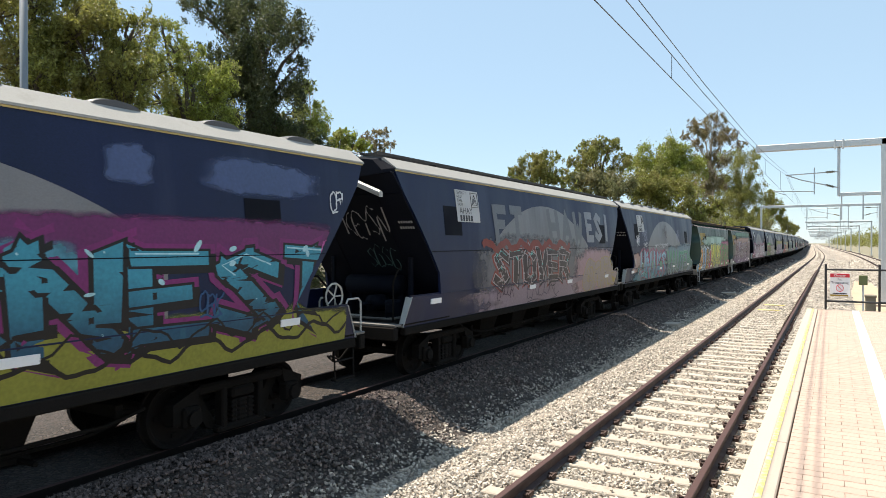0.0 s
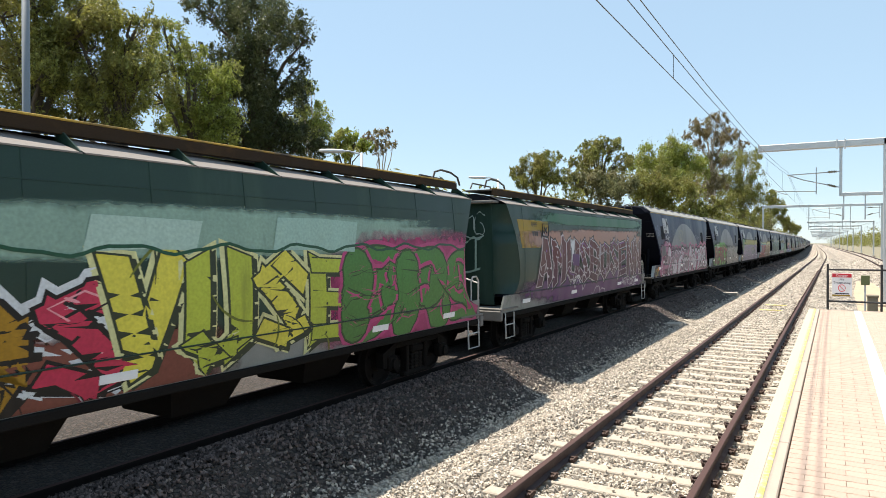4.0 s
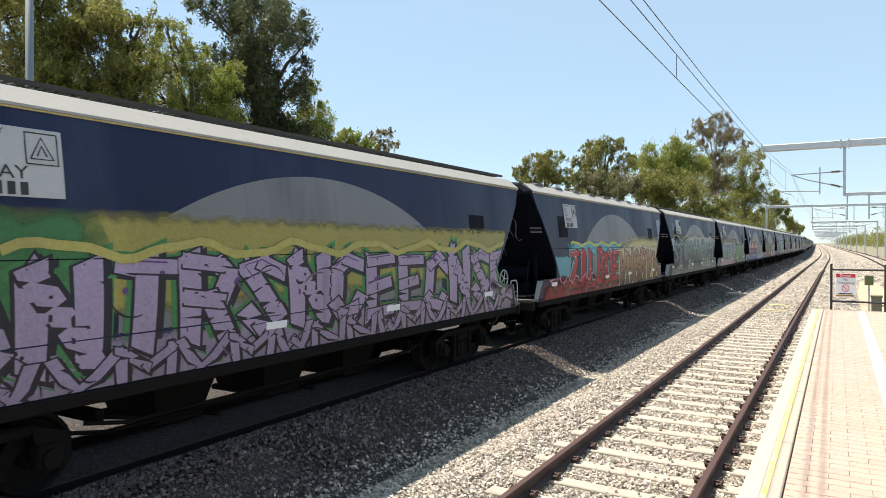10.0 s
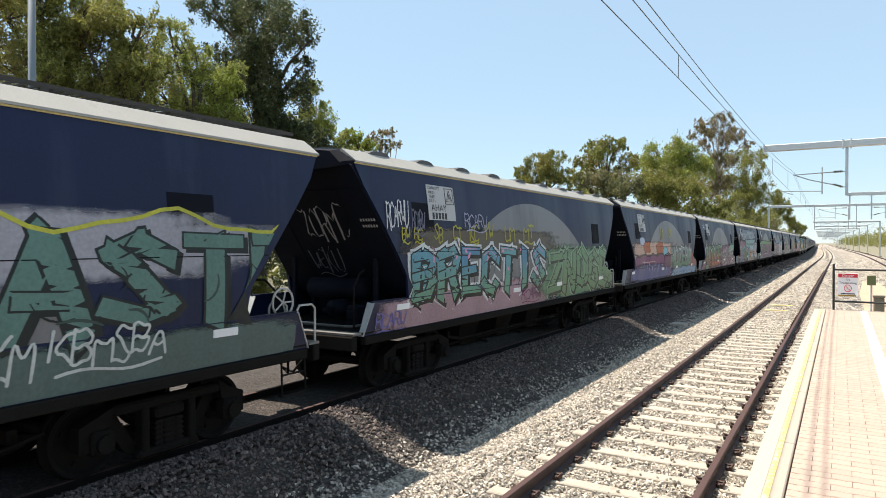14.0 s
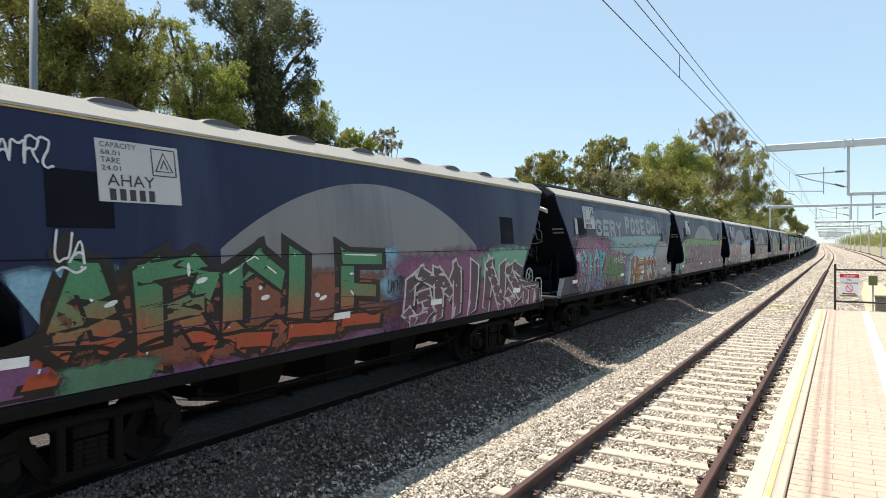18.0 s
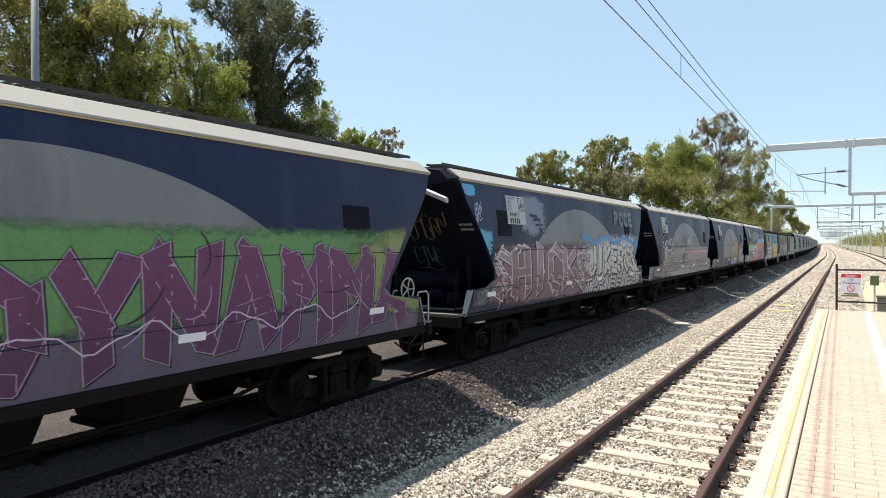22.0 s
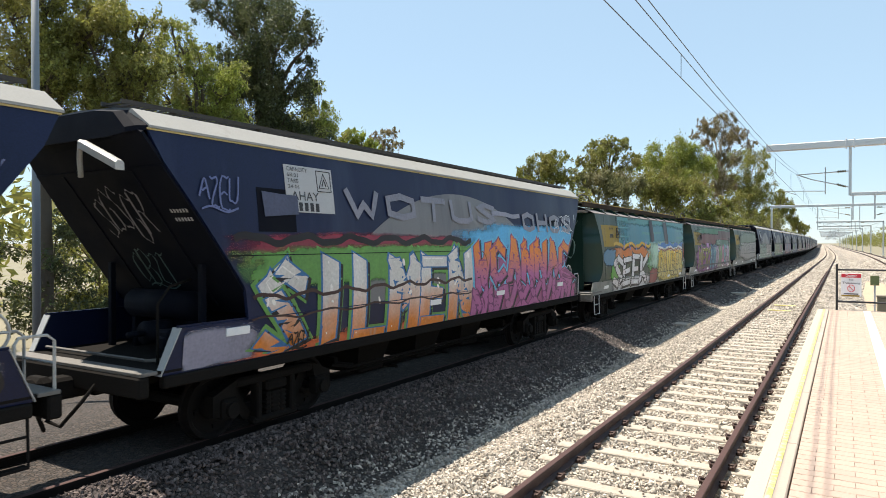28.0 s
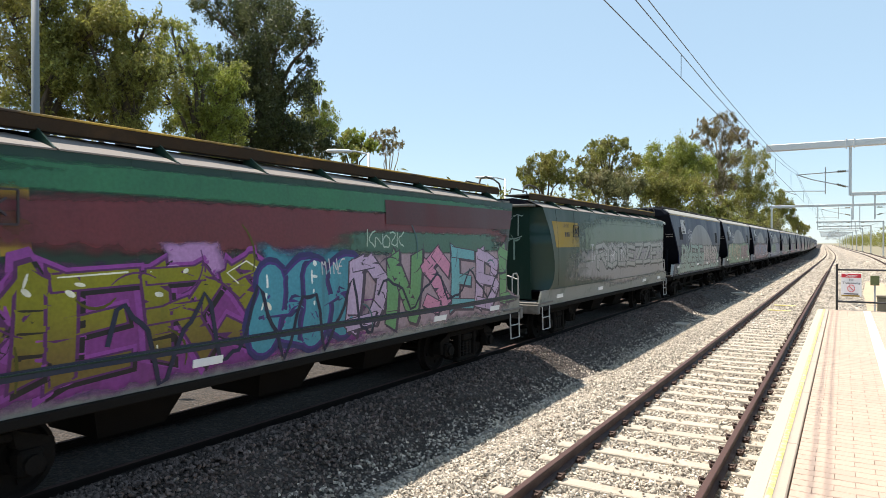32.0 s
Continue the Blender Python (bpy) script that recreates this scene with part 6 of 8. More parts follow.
def brush(k, pts, width, lift, style, salt=0):
    """A band along points (u, z): round-ended, rolled flat, or of straight bars with slanted, flared ends."""
    n = len(pts)
    if style == "sharp":
        v, f = [], []
        for i, (p, q) in enumerate(zip(pts, pts[1:])):
            d = (q - p).normalized() if (q - p).length else Vector((1, 0))
            side = Vector((-d.y, d.x))
            wd = width * (0.29 + 0.23 * abs(d.y))
            slant = 0.22 * (1 if (salt + i) % 2 else -1)
            up = lift + i * 0.00003
            steps = max(int(abs(q.y - p.y) / 0.22) + 1, 1)   # short pieces follow the barrel side
            o = len(v)
            for j in range(steps + 1):
                u = j / steps
                out = -1 if j == 0 else 1 if j == steps else 0
                grow = 0.97 + 0.12 * u * max(d.y, 0)
                for e in (-1, 1):
                    v.append(shown(k, *hold(k, *(p.lerp(q, u) + d * out * width * (0.34 + slant * e * abs(d.y)) + side * e * wd * grow)), up))
            f += [(o + 2 * j, o + 2 * j + 1, o + 2 * j + 3, o + 2 * j + 2) for j in range(steps)]
            if o:
                f.append((o - 2, o - 1, o))                  # joins the bars where they turn
        return v, f
    if style == "roller":
        fine = [pts[0]]
        for p, q in zip(pts, pts[1:]):
            steps = int((q - p).length / 0.2) + 1
            fine += [p.lerp(q, (j + 1) / steps) for j in range(steps)]
        pts, n = fine, len(fine)
    ring = []
    on = lambda u, z: shown(k, *hold(k, u, z), lift)
    way = [(b - a).normalized() if (b - a).length else Vector((1, 0)) for a, b in zip(pts, pts[1:])]
    for i, p in enumerate(pts):
        a, b = way[max(i - 1, 0)], way[min(i, n - 2)]
        d = (a + b).normalized() if (a + b).length > 0.05 else b
        side = Vector((-d.y, d.x))
        if style == "round":
            wd = width * (0.5 + 0.05 * math.sin(i * 0.9 + salt))
            caps = ((-1.0, 0.12), (-0.87, 0.5), (-0.5, 0.87), (0, 1)) if i == 0 else ((0, 1), (0.5, 0.87), (0.87, 0.5), (1.0, 0.12)) if i == n - 1 else ((0, 1),)
            for fore, half in caps:
                ring += [on(*(p + d * fore * wd + side * e * wd * half)) for e in (-1, 1)]
            continue
        else:
            fore = -0.4 if i == 0 else 0.4 if i == n - 1 else 0
            m = min(1 / max(d.dot(b), 0.35), 1.3)
            ring += [on(*(p + d * fore * width + side * e * width * 0.5 * m)) for e in (-1, 1)]
    return ring, [(2 * i, 2 * i + 1, 2 * i + 3, 2 * i + 2) for i in range(len(ring) // 2 - 1)]


def fat_letter(k, ch, place, width, lift, style, drop=(0, 0)):
    """A letter of a piece: its lines laid with a thick brush."""
    g = Geo()
    for r, run in enumerate(bones(ch, style == "round")):
        pts = [Vector(place(p.x, p.y)) + Vector(drop) for p in run]
        ring, faces = brush(k, pts, width, lift + r * 0.00002, style, r + ord(ch))
        o = len(g.v)
        g.add(ring, faces)
        if r:                                            # ties the stroke to the one before where they meet
            i, j = min(((i, j) for i in range(o // 2) for j in range(len(ring) // 2)),
                       key=lambda q: (Vector(g.v[2 * q[0]]) - Vector(ring[2 * q[1]])).length)
            g.f.append((2 * i, 2 * i + 1, o + 2 * j))
    return g


def piece(k, text, u0, u1, z0, z1, fills, line, halo, fade, wild, rim, seed, style, shine):
    """A sprayed piece of overlapping letters: halo, then each letter's drop shade, outline, faded fill and glints."""
    rnd = random.Random(seed * 31 + k)
    h = z1 - z0
    tall = 1.3 if style == "round" else 1.0
    if (u1 - u0) / len(text) > tall * h:                  # crowded letters that run into each other
        text = (text + text[::-1])[:max(round((u1 - u0) / (tall * 0.8 * h)), len(text))]
    cell = (u1 - u0) / len(text)
    fat = min(cell * 0.50, h * 0.47) if style == "round" else min(cell * 0.33, h * 0.25)
    wild = wild if style == "round" else min(wild, 1.6) * 0.5
    moods = [(rnd.uniform(-6, 6) * wild, rnd.uniform(0.95, 1.1), rnd.uniform(-0.05, 0.06) * wild, rnd.uniform(-0.2, 0.2) * wild, rnd.uniform(-0.15, 0.25)) for _ in text]

    def put(i):
        turn, tall, rise, shear, flare = moods[i]
        c, s = math.cos(radians(turn)), math.sin(radians(turn))

        def at(a, b):
            a = a * (1 + flare * wild * b) + shear * b * 0.5 + 0.05 * wild * math.sin(b * 6 + i * 2.1)
            b += 0.06 * wild * math.sin(a * 5 + i)
            x, y = a * (cell * (1.12 if style == "round" else 1.0) - fat * (0.7 if style == "round" else 1.15)), b * (h - fat) * tall
            return u0 + cell * (i + 0.5) + x * c - y * s * 0.5, (z0 + z1) / 2 + rise * h + x * s * 0.5 + y * c
        return at

    def lay(name, g, rgb, low=None):
        me = bpy.data.meshes.new(name)
        me.from_pydata(g.v, [], g.f)
        me.materials.append(paint(rgb, False, low, z0, z1))
        part(name, bend(me, False), None, wagons[k])

    order = [i for i in range(len(text)) if text[i] in BONES]
    shade = line if sum(line) < 200 else (24, 22, 28)
    if halo:
        for i in order:
            lay("graffiti_halo", fat_letter(k, text[i], put(i), fat + rim * 4.2, level(k, 0.00028), style), halo)
    if style != "round":
        for i in order:
            lay("graffiti_shade", fat_letter(k, text[i], put(i), fat + rim * 1.6, level(k, 0.00028), style, (rim * 1.1, -rim * 0.9)), shade)
    for i in order:
        lay("graffiti_outline", fat_letter(k, text[i], put(i), fat + rim * 1.5, level(k, 0.00028), style), line)
        lay("graffiti_lettering", fat_letter(k, text[i], put(i), fat, level(k, 0.00028), style), fills[i % len(fills)], fade)
        g = Geo()                                        # a glint along the upper edge of the first stroke
        lift = level(k, 0.00028)
        for run in bones(text[i], style == "round")[:1]:
            pts = [Vector(put(i)(p.x, p.y)) + Vector((-fat * 0.16, fat * 0.18)) for p in run]
            keep = pts[len(pts) // 2 - 1:] if run[0].y < run[-1].y else pts[:len(pts) // 2 + 1]
            if len(keep) > 1:
                g.add(*brush(k, keep, fat * 0.07, lift, "round"))
        if g.v and shine:
            lay("graffiti_glint", g, shine)


def letters(k, text, u0, u1, z0, z1, fill, line=(18, 16, 20), halo=None, fade=None, wild=1.0, fat=0.035, rim=0.05, shine=None, seed=1, style=None):
    """A graffiti piece: grown letters in layers - halo, outline, fill, lower fade, highlights."""
    rnd = random.Random(seed * 31 + k)
    n = len(text)
    cell = (u1 - u0) / n
    fills = fill if isinstance(fill[0], tuple) else (fill,)
    if not line and wild < 0.5:                          # old, half-faded roller letters
        fills = tuple(tuple(int(c * 0.8) for c in f) for f in fills)
    layers = []
    if halo:
        layers.append(("graffiti_halo", fat + rim + 0.055, (halo,), 0))
    if line:
        layers.append(("graffiti_outline", fat + rim, (line,), 0))
    layers.append(("graffiti_lettering", fat, fills, 0))
    if fade:
        layers.append(("graffiti_fade", fat, (fade,), 1))
    if not line and all(c in BONES or c == " " for c in text):
        for i, ch in enumerate(text):                    # plain letters: laid with a roller, or written with a can
            if ch == " ":
                continue
            flat = wild < 0.5
            tilt, rise = rnd.uniform(-0.06, 0.1) * wild, rnd.uniform(-0.05, 0.05) * wild
            wide = min(cell * 0.30, (z1 - z0) * 0.24) if flat else min(cell * 0.14, 0.05)
            span = cell * (0.82 if flat else 0.8) - wide
            at = lambda a, b: (u0 + cell * (i + 0.5) + a * span + tilt * b * 6 * (z1 - z0), (z0 + z1) / 2 + (b + rise) * (z1 - z0 - wide))
            g = fat_letter(k, ch, at, wide, level(k, 0.00028), "roller" if flat else "round")
            me = bpy.data.meshes.new("graffiti_lettering")
            me.from_pydata(g.v, [], g.f)
            me.materials.append(paint(fills[i % len(fills)]))
            part("graffiti_lettering", bend(me, False), None, wagons[k])
        layers = []
    if line and wild > 0.7:
        piece(k, text, u0, u1, z0, z1, fills, line, halo, fade, wild, rim, seed, style or ("sharp" if wild >= 1.3 else "round"), shine)
        layers = []
    moods = [(rnd.uniform(-7, 7) * wild, rnd.uniform(0.9, 1.12), rnd.uniform(-0.05, 0.08) * wild, rnd.uniform(-0.12, 0.12) * wild, rnd.uniform(0.08, 0.3)) for _ in text]
    for name, off, cols, lower in layers:
        by = {}
        for i, ch in enumerate(text):
            if ch == " ":
                continue
            ref = glyph(ch, fat)[0]
            xs, ys = [p[0] for p in ref], [p[1] for p in ref]
            x0, x1, y0, y1 = min(xs), max(xs), min(ys), max(ys)
            v, f = glyph(ch, off)
            turn, tall, rise, shear, flare = moods[i]
            c, s = math.cos(radians(turn)), math.sin(radians(turn))
            lift = level(k, 0.00025)
            pts = []
            for p in v:
                a = (p[0] - (x0 + x1) / 2) / (x1 - x0) * (0.55 if ch in "I!" else 1.06)
                b = (p[1] - (y0 + y1) / 2) / (y1 - y0)
                a *= 1 + flare * wild * b * 0.6
                a += shear * b + 0.05 * wild * math.sin(b * 7 + i * 2.1)
                b += 0.05 * wild * math.sin(a * 6 + i)
                w_, h_ = a * cell, b * (z1 - z0) * tall
                u = u0 + cell * (i + 0.5) + w_ * c - h_ * s * 0.4
                z = (z0 + z1) / 2 + rise * (z1 - z0) + w_ * s * 0.5 + h_ * c
                if lower:
                    z = min(z, z0 + (z1 - z0) * (0.52 + 0.10 * math.sin(u * 5)))
                u, z = hold(k, u, z)
                pts.append(shown(k, u, z, lift))
            by[i] = (cols[i % len(cols)], Geo().add(pts, f))
        for col, g in by.values():
            me = bpy.data.meshes.new(name)
            me.from_pydata(g.v, [], g.f)
            me.materials.append(paint(col))
            part(name, bend(me), None, wagons[k])
    if line and wild >= 1.3:
        for tone, m_, w_ in ((line, 1, 0.022), ([int(c * 0.6) for c in fills[-1]], 1, 0.035)):
            g = Geo()
            lift = level(k, 0.0008)
            for i in range(n):
                for q in range(m_):
                    u, z = u0 + cell * (i + rnd.uniform(0.1, 0.7)), z0 + (z1 - z0) * rnd.uniform(0.08, 0.8)
                    a, curl, ln = rnd.uniform(-1.4, 1.6), rnd.uniform(-2.2, 2.2), (z1 - z0) * rnd.uniform(0.25, 0.6)
                    pts = []
                    for s in range(7):
                        u, z = u + math.cos(a) * ln / 6, z + math.sin(a) * ln / 6
                        a += curl / 6
                        wd = w_ * (0.35 + 0.65 * math.sin((s + 0.5) / 7 * 3.1416))
                        for e in (-1, 1):
                            pts.append(shown(k, *hold(k, u - math.sin(a) * e * wd / 2, z + math.cos(a) * e * wd / 2), lift + i * 0.00004 + s * 0.00001))
                    g.add(pts, [(2 * s, 2 * s + 1, 2 * s + 3, 2 * s + 2) for s in range(6)])
            me = bpy.data.meshes.new("graffiti_detail")
            me.from_pydata(g.v, [], g.f)
            me.materials.append(paint(tuple(tone)))
            tagged(part("graffiti_detail", bend(me, False), None, wagons[k]), kind="stuff")
    if shine:
        g = Geo()
        lift = level(k, 0.001)
        for i in range(n):
            for q in range(2):
                u, z = u0 + cell * (i + rnd.uniform(0.15, 0.85)), z0 + (z1 - z0) * rnd.uniform(0.45, 0.98)
                r1, r2, a = rnd.uniform(0.02, 0.09), rnd.uniform(0.015, 0.04), rnd.uniform(0, 3)
                ring = []
                for w in range(10):
                    x, y = r1 * math.cos(w * 0.6283), r2 * math.sin(w * 0.6283)
                    ring.append(shown(k, *hold(k, u + x * math.cos(a) - y * math.sin(a), z + x * math.sin(a) + y * math.cos(a)), lift))
                g.add(ring, [tuple(range(10))])
        me = bpy.data.meshes.new("graffiti_highlight")
        me.from_pydata(g.v, [], g.f)
        me.materials.append(paint(shine))
        tagged(part("graffiti_highlight", bend(me, False), None, wagons[k]), kind="stuff")


def stroke(k, pts, width, rgb, name="graffiti_stroke", end=0):
    """A painted line through points (u, z) on the side."""
    v, f = [], []
    lift = level(k, 0.0008)
    for i, (u, z) in enumerate(pts):
        a = Vector(pts[min(i + 1, len(pts) - 1)]) - Vector(pts[max(i - 1, 0)])
        a = a.normalized() if a.length else Vector((1, 0))
        for s in (-1, 1):
            p = hold(k, u - a.y * s * width / 2, z + a.x * s * width / 2)
            v.append(shown(k, *p, lift + i * 0.00002))
    f = [(2 * i, 2 * i + 1, 2 * i + 3, 2 * i + 2) for i in range(len(pts) - 1)]
    me = bpy.data.meshes.new(name)
    me.from_pydata(v, [], f)
    me.materials.append(paint(rgb))
    part(name, bend(me, False), None, wagons[k])


def handwriting(w, h, count, rnd):
    """Quick slanted capitals that run together: runs of points from (0, 0) to (w, h)."""
    word = [rnd.choice("ABCEGKMNORSTUWYZ") for _ in range(count)]
    cell = w / count
    runs = []
    for i, ch in enumerate(word):
        tall, lean, rise = rnd.uniform(0.7, 1.05), rnd.uniform(0.05, 0.25), rnd.uniform(-0.12, 0.12)
        for run in bones(ch):
            runs.append([(cell * (i + 0.5) + q.x * cell * 0.95 + lean * q.y * h * 0.5, h * (0.5 + rise + q.y * tall + 0.04 * math.sin(q.x * 9 + i))) for q in run])
    if rnd.random() < 0.4:                               # a flourish under the word
        runs.append([(w * (0.05 + 0.09 * j), h * (-0.12 + 0.08 * math.sin(j * 0.7))) for j in range(11)])
    return runs


def scribble(k, u, z, w, h, rgb, loops=4, width=0.03, seed=1):
    """A quick tag on the side; a long one falls into several words."""
    rnd = random.Random(seed * 13 + k)
    count = min(max(loops, 2), 6)
    h = min(h, 0.5)
    width = max(width * 0.8, 0.022)
    many = max(round(w / (h * count * 0.8)), 1)
    g = Geo()
    lift = level(k, 0.0006)
    for q in range(many):
        for run in handwriting(w / many * 0.9, h, count, rnd):
            pts = [Vector((u + w / many * q + a, z + b)) for a, b in run]
            g.add(*brush(k, pts, min(width, h * 0.10), lift + 0.00002 * (len(g.f) % 20), "round", q))
    me = bpy.data.meshes.new("graffiti_tag")
    me.from_pydata(g.v, [], g.f)
    me.materials.append(paint(rgb))
    part("graffiti_tag", bend(me, False), None, wagons[k])


def wave(k, u0, u1, z, amp, periods, width, rgb, z2=None, seed=0):
    z2 = z if z2 is None else z2
    n = max(int(periods * 10), 12)
    stroke(k, [(u0 + (u1 - u0) * i / n, z + (z2 - z) * i / n + amp * math.sin(i / n * periods * 6.2832 + seed) + amp * 0.3 * math.sin(i / n * periods * 15 + seed * 2)) for i in range(n + 1)], width, rgb)


def patch(k, u0, u1, z0, z1, rgb, lean=0.0, seed=0):
    """A flat painted block with slightly uneven edges."""
    rnd = random.Random(seed + k * 3)
    lift = level(k, 0.0008)
    j = lambda: rnd.uniform(-0.03, 0.03)
    pts = [(u0 + j(), z0 + j()), ((u0 + u1) / 2, z0 + j()), (u1 + j(), z0 + j()), (u1 + lean + j(), z1 + j()), ((u0 + u1) / 2 + lean, z1 + j()), (u0 + lean + j(), z1 + j())]
    me = bpy.data.meshes.new("painted_block")
    me.from_pydata([shown(k, *hold(k, u, z), lift) for u, z in pts], [], [tuple(range(6))])
    me.materials.append(paint(rgb))
    part("painted_block", bend(me), None, wagons[k])


def end_tag(k, x, s, w, h, rgb, loops=5, width=0.03, seed=1):
    """A tag on the sloping end that faces the platform: x across, s from the top (0) to the bottom (1)."""
    rnd = random.Random(seed * 17 + k)
    if k in GREEN_ONES:
        slope = lambda a, b: (a, front(k) + 0.40 + 0.15 * b - 0.038, 3.5 - 2.4 * b)
    else:
        slope = lambda a, b: (a, front(k) + 0.37 + 1.25 * b - 0.058, 3.47 - 1.67 * b - 0.040)
    g = Geo()
    for run in handwriting(w, h, min(loops, 5), rnd):
        n, v = len(run), []
        for i, (a, b) in enumerate(run):
            d = Vector(run[min(i + 1, n - 1)]) - Vector(run[max(i - 1, 0)])
            d = d.normalized() if d.length else Vector((1, 0))
            v += [slope(x + a - d.y * e * width / 2, s + h - b + d.x * e * width / 4.8) for e in (-1, 1)]
        g.add(v, [(2 * i, 2 * i + 1, 2 * i + 3, 2 * i + 2) for i in range(n - 1)])
    me = bpy.data.meshes.new("graffiti_tag")
    me.from_pydata(g.v, [], g.f)
    me.materials.append(paint(rgb))
    part("graffiti_tag", me, None, wagons[k])



# wagon 1 of the train
cloud(0, 7.09, 13.74, 2.32, 2.86, (95, 35, 85))
cloud(0, 7.09, 14.32, 0.71, 1.70, (125, 125, 50))
cloud(0, 7.09, 9.51, 1.88, 2.57, (70, 130, 150), seed=3)
cloud(0, 9.75, 10.33, 3.22, 3.64, (62, 76, 112), seed=4)
cloud(0, 11.09, 12.98, 3.20, 3.64, (62, 76, 112), seed=5)
letters(0, 'CNEST', 7.59, 13.41, 1.40, 2.57, (48, 128, 150), halo=(110, 35, 95), fade=(24, 70, 95), rim=0.07, shine=(150, 190, 200), style='sharp', wild=1.2)
wave(0, 7.69, 13.74, 1.33, 0.1, 6, 0.05, (16, 15, 18), seed=0)
wave(0, 7.69, 13.74, 1.51, 0.12, 7, 0.03, (16, 15, 18), seed=2)
scribble(0, 13.37, 3.06, 0.82, 0.31, (190, 190, 195), 5, 0.03, 1)
scribble(0, 13.10, 2.16, 0.54, 0.53, (170, 80, 140), 6, 0.03, 1)
scribble(0, 10.89, 1.72, 0.39, 0.26, (30, 70, 110), 3, 0.03, 1)
scribble(0, 14.02, 1.07, 0.92, 0.35, (110, 60, 130), 4, 0.03, 1)

# wagon 2 of the train
cloud(1, 3.15, 9.73, 1.22, 2.64, (92, 90, 95), seed=1)
cloud(1, 3.15, 14.46, 1.03, 1.58, (128, 112, 122), seed=2)
cloud(1, 9.42, 13.62, 0.91, 2.31, (150, 120, 125), seed=3)
letters(1, 'FT', 3.9, 5.7, 2.55, 3.45, (116, 118, 126), line=None, wild=0.3)
letters(1, 'HAW', 7.2, 10.2, 2.52, 3.5, (112, 114, 120), line=None, wild=0.3)
letters(1, 'ES!', 10.35, 12.98, 2.59, 3.53, (150, 152, 160), line=None, wild=0.3, fat=0.03)
letters(1, 'STOVER', 3.86, 8.78, 1.54, 2.48, (48, 36, 38), line=(150, 140, 142), halo=(120, 48, 38), rim=0.05, shine=(90, 160, 155), wild=1.4)
wave(1, 3.35, 8.85, 2.51, 0.08, 6, 0.16, (112, 42, 34), seed=0)
letters(1, 'GARD', 10.22, 13.62, 1.11, 2.10, (140, 125, 120), line=(150, 130, 60), rim=0.03)
scribble(1, 4.10, 1.28, 1.01, 0.36, (60, 40, 60), 5, 0.03, 1)
scribble(1, 5.80, 1.16, 2.52, 0.58, (70, 60, 75), 7, 0.03, 1)
scribble(1, 4.30, 3.88, 0.38, 0.16, (190, 190, 195), 4, 0.03, 1)

# wagon 3 of the train
cloud(2, 1.08, 2.33, 1.42, 2.13, (150, 118, 112), seed=1)
cloud(2, 1.65, 7.76, 1.03, 1.59, (32, 95, 112), seed=2)
cloud(2, 2.27, 7.41, 1.52, 1.80, (85, 135, 110), seed=3)
cloud(2, 7.07, 14.18, 1.12, 2.46, (85, 110, 125), seed=4)
letters(2, 'UNIKS', 2.30, 7.0, 1.17, 2.22, (112, 150, 168), line=(125, 48, 80), halo=(140, 60, 90), fade=(40, 110, 130), rim=0.05, wild=1.0, shine=(160, 200, 205), style='sharp')
letters(2, 'VAUTENS', 7.24, 13.80, 1.20, 2.22, (45, 125, 98), line=(112, 134, 140), fade=(30, 84, 78), rim=0.05, wild=1.0, shine=(150, 170, 165), style='sharp')
scribble(2, 2.01, 1.35, 0.26, 0.23, (80, 150, 150), 3, 0.04, 0)
scribble(2, 2.83, 1.22, 0.31, 0.26, (80, 150, 150), 3, 0.04, 1)
scribble(2, 3.23, 1.16, 0.34, 0.27, (80, 150, 150), 3, 0.04, 2)
scribble(2, 4.33, 1.00, 0.43, 0.30, (80, 150, 150), 3, 0.04, 3)
scribble(2, 5.61, 0.80, 0.54, 0.34, (80, 150, 150), 3, 0.04, 4)
scribble(2, 2.83, 2.41, 0.74, 0.19, (190, 190, 195), 4, 0.03, 1)
scribble(2, 4.82, 2.40, 2.59, 0.13, (190, 190, 195), 7, 0.03, 1)
scribble(2, 1.77, 2.49, 0.51, 0.44, (190, 190, 195), 5, 0.03, 1)
scribble(2, 2.76, 2.64, 0.81, 0.51, (120, 125, 150), 4, 0.03, 1)
scribble(2, 6.44, 2.84, 0.97, 0.63, (60, 50, 55), 3, 0.04, 1)
scribble(2, 9.40, 2.68, 0.72, 1.01, (110, 116, 140), 3, 0.03, 1)
scribble(2, 1.17, 1.69, 0.54, 0.31, (180, 170, 170), 6, 0.03, 1)

# wagon 4 of the train
cloud(3, 1.87, 11.99, 2.40, 2.96, (120, 148, 135), seed=1)
cloud(3, 0.18, 1.68, 0.84, 1.48, (85, 145, 190), seed=2)
cloud(3, 2.49, 6.36, 0.77, 1.63, (110, 60, 50), seed=3)
cloud(3, 8.45, 13.69, 0.81, 2.71, (150, 45, 95), seed=4)
letters(3, 'BUDS', 0.64, 5.24, 0.96, 2.24, ((205, 150, 22), (90, 150, 192), (150, 112, 25), (175, 42, 72)), line=(14, 14, 16), halo=(190, 195, 200), rim=0.07, wild=1.3, shine=(210, 140, 150))
letters(3, 'VUSE', 4.74, 9.00, 1.10, 2.47, ((195, 185, 70), (160, 170, 60)), line=(40, 50, 35), halo=(190, 190, 140), wild=1.4)
letters(3, 'BRS', 8.89, 13.32, 0.99, 2.43, (62, 112, 52), line=(40, 60, 35), halo=(165, 60, 110))
patch(3, 2.17, 3.19, 2.50, 2.87, (135, 160, 150), 0.1, 0)
patch(3, 4.58, 5.97, 2.48, 2.85, (150, 175, 165), 0.1, 2)
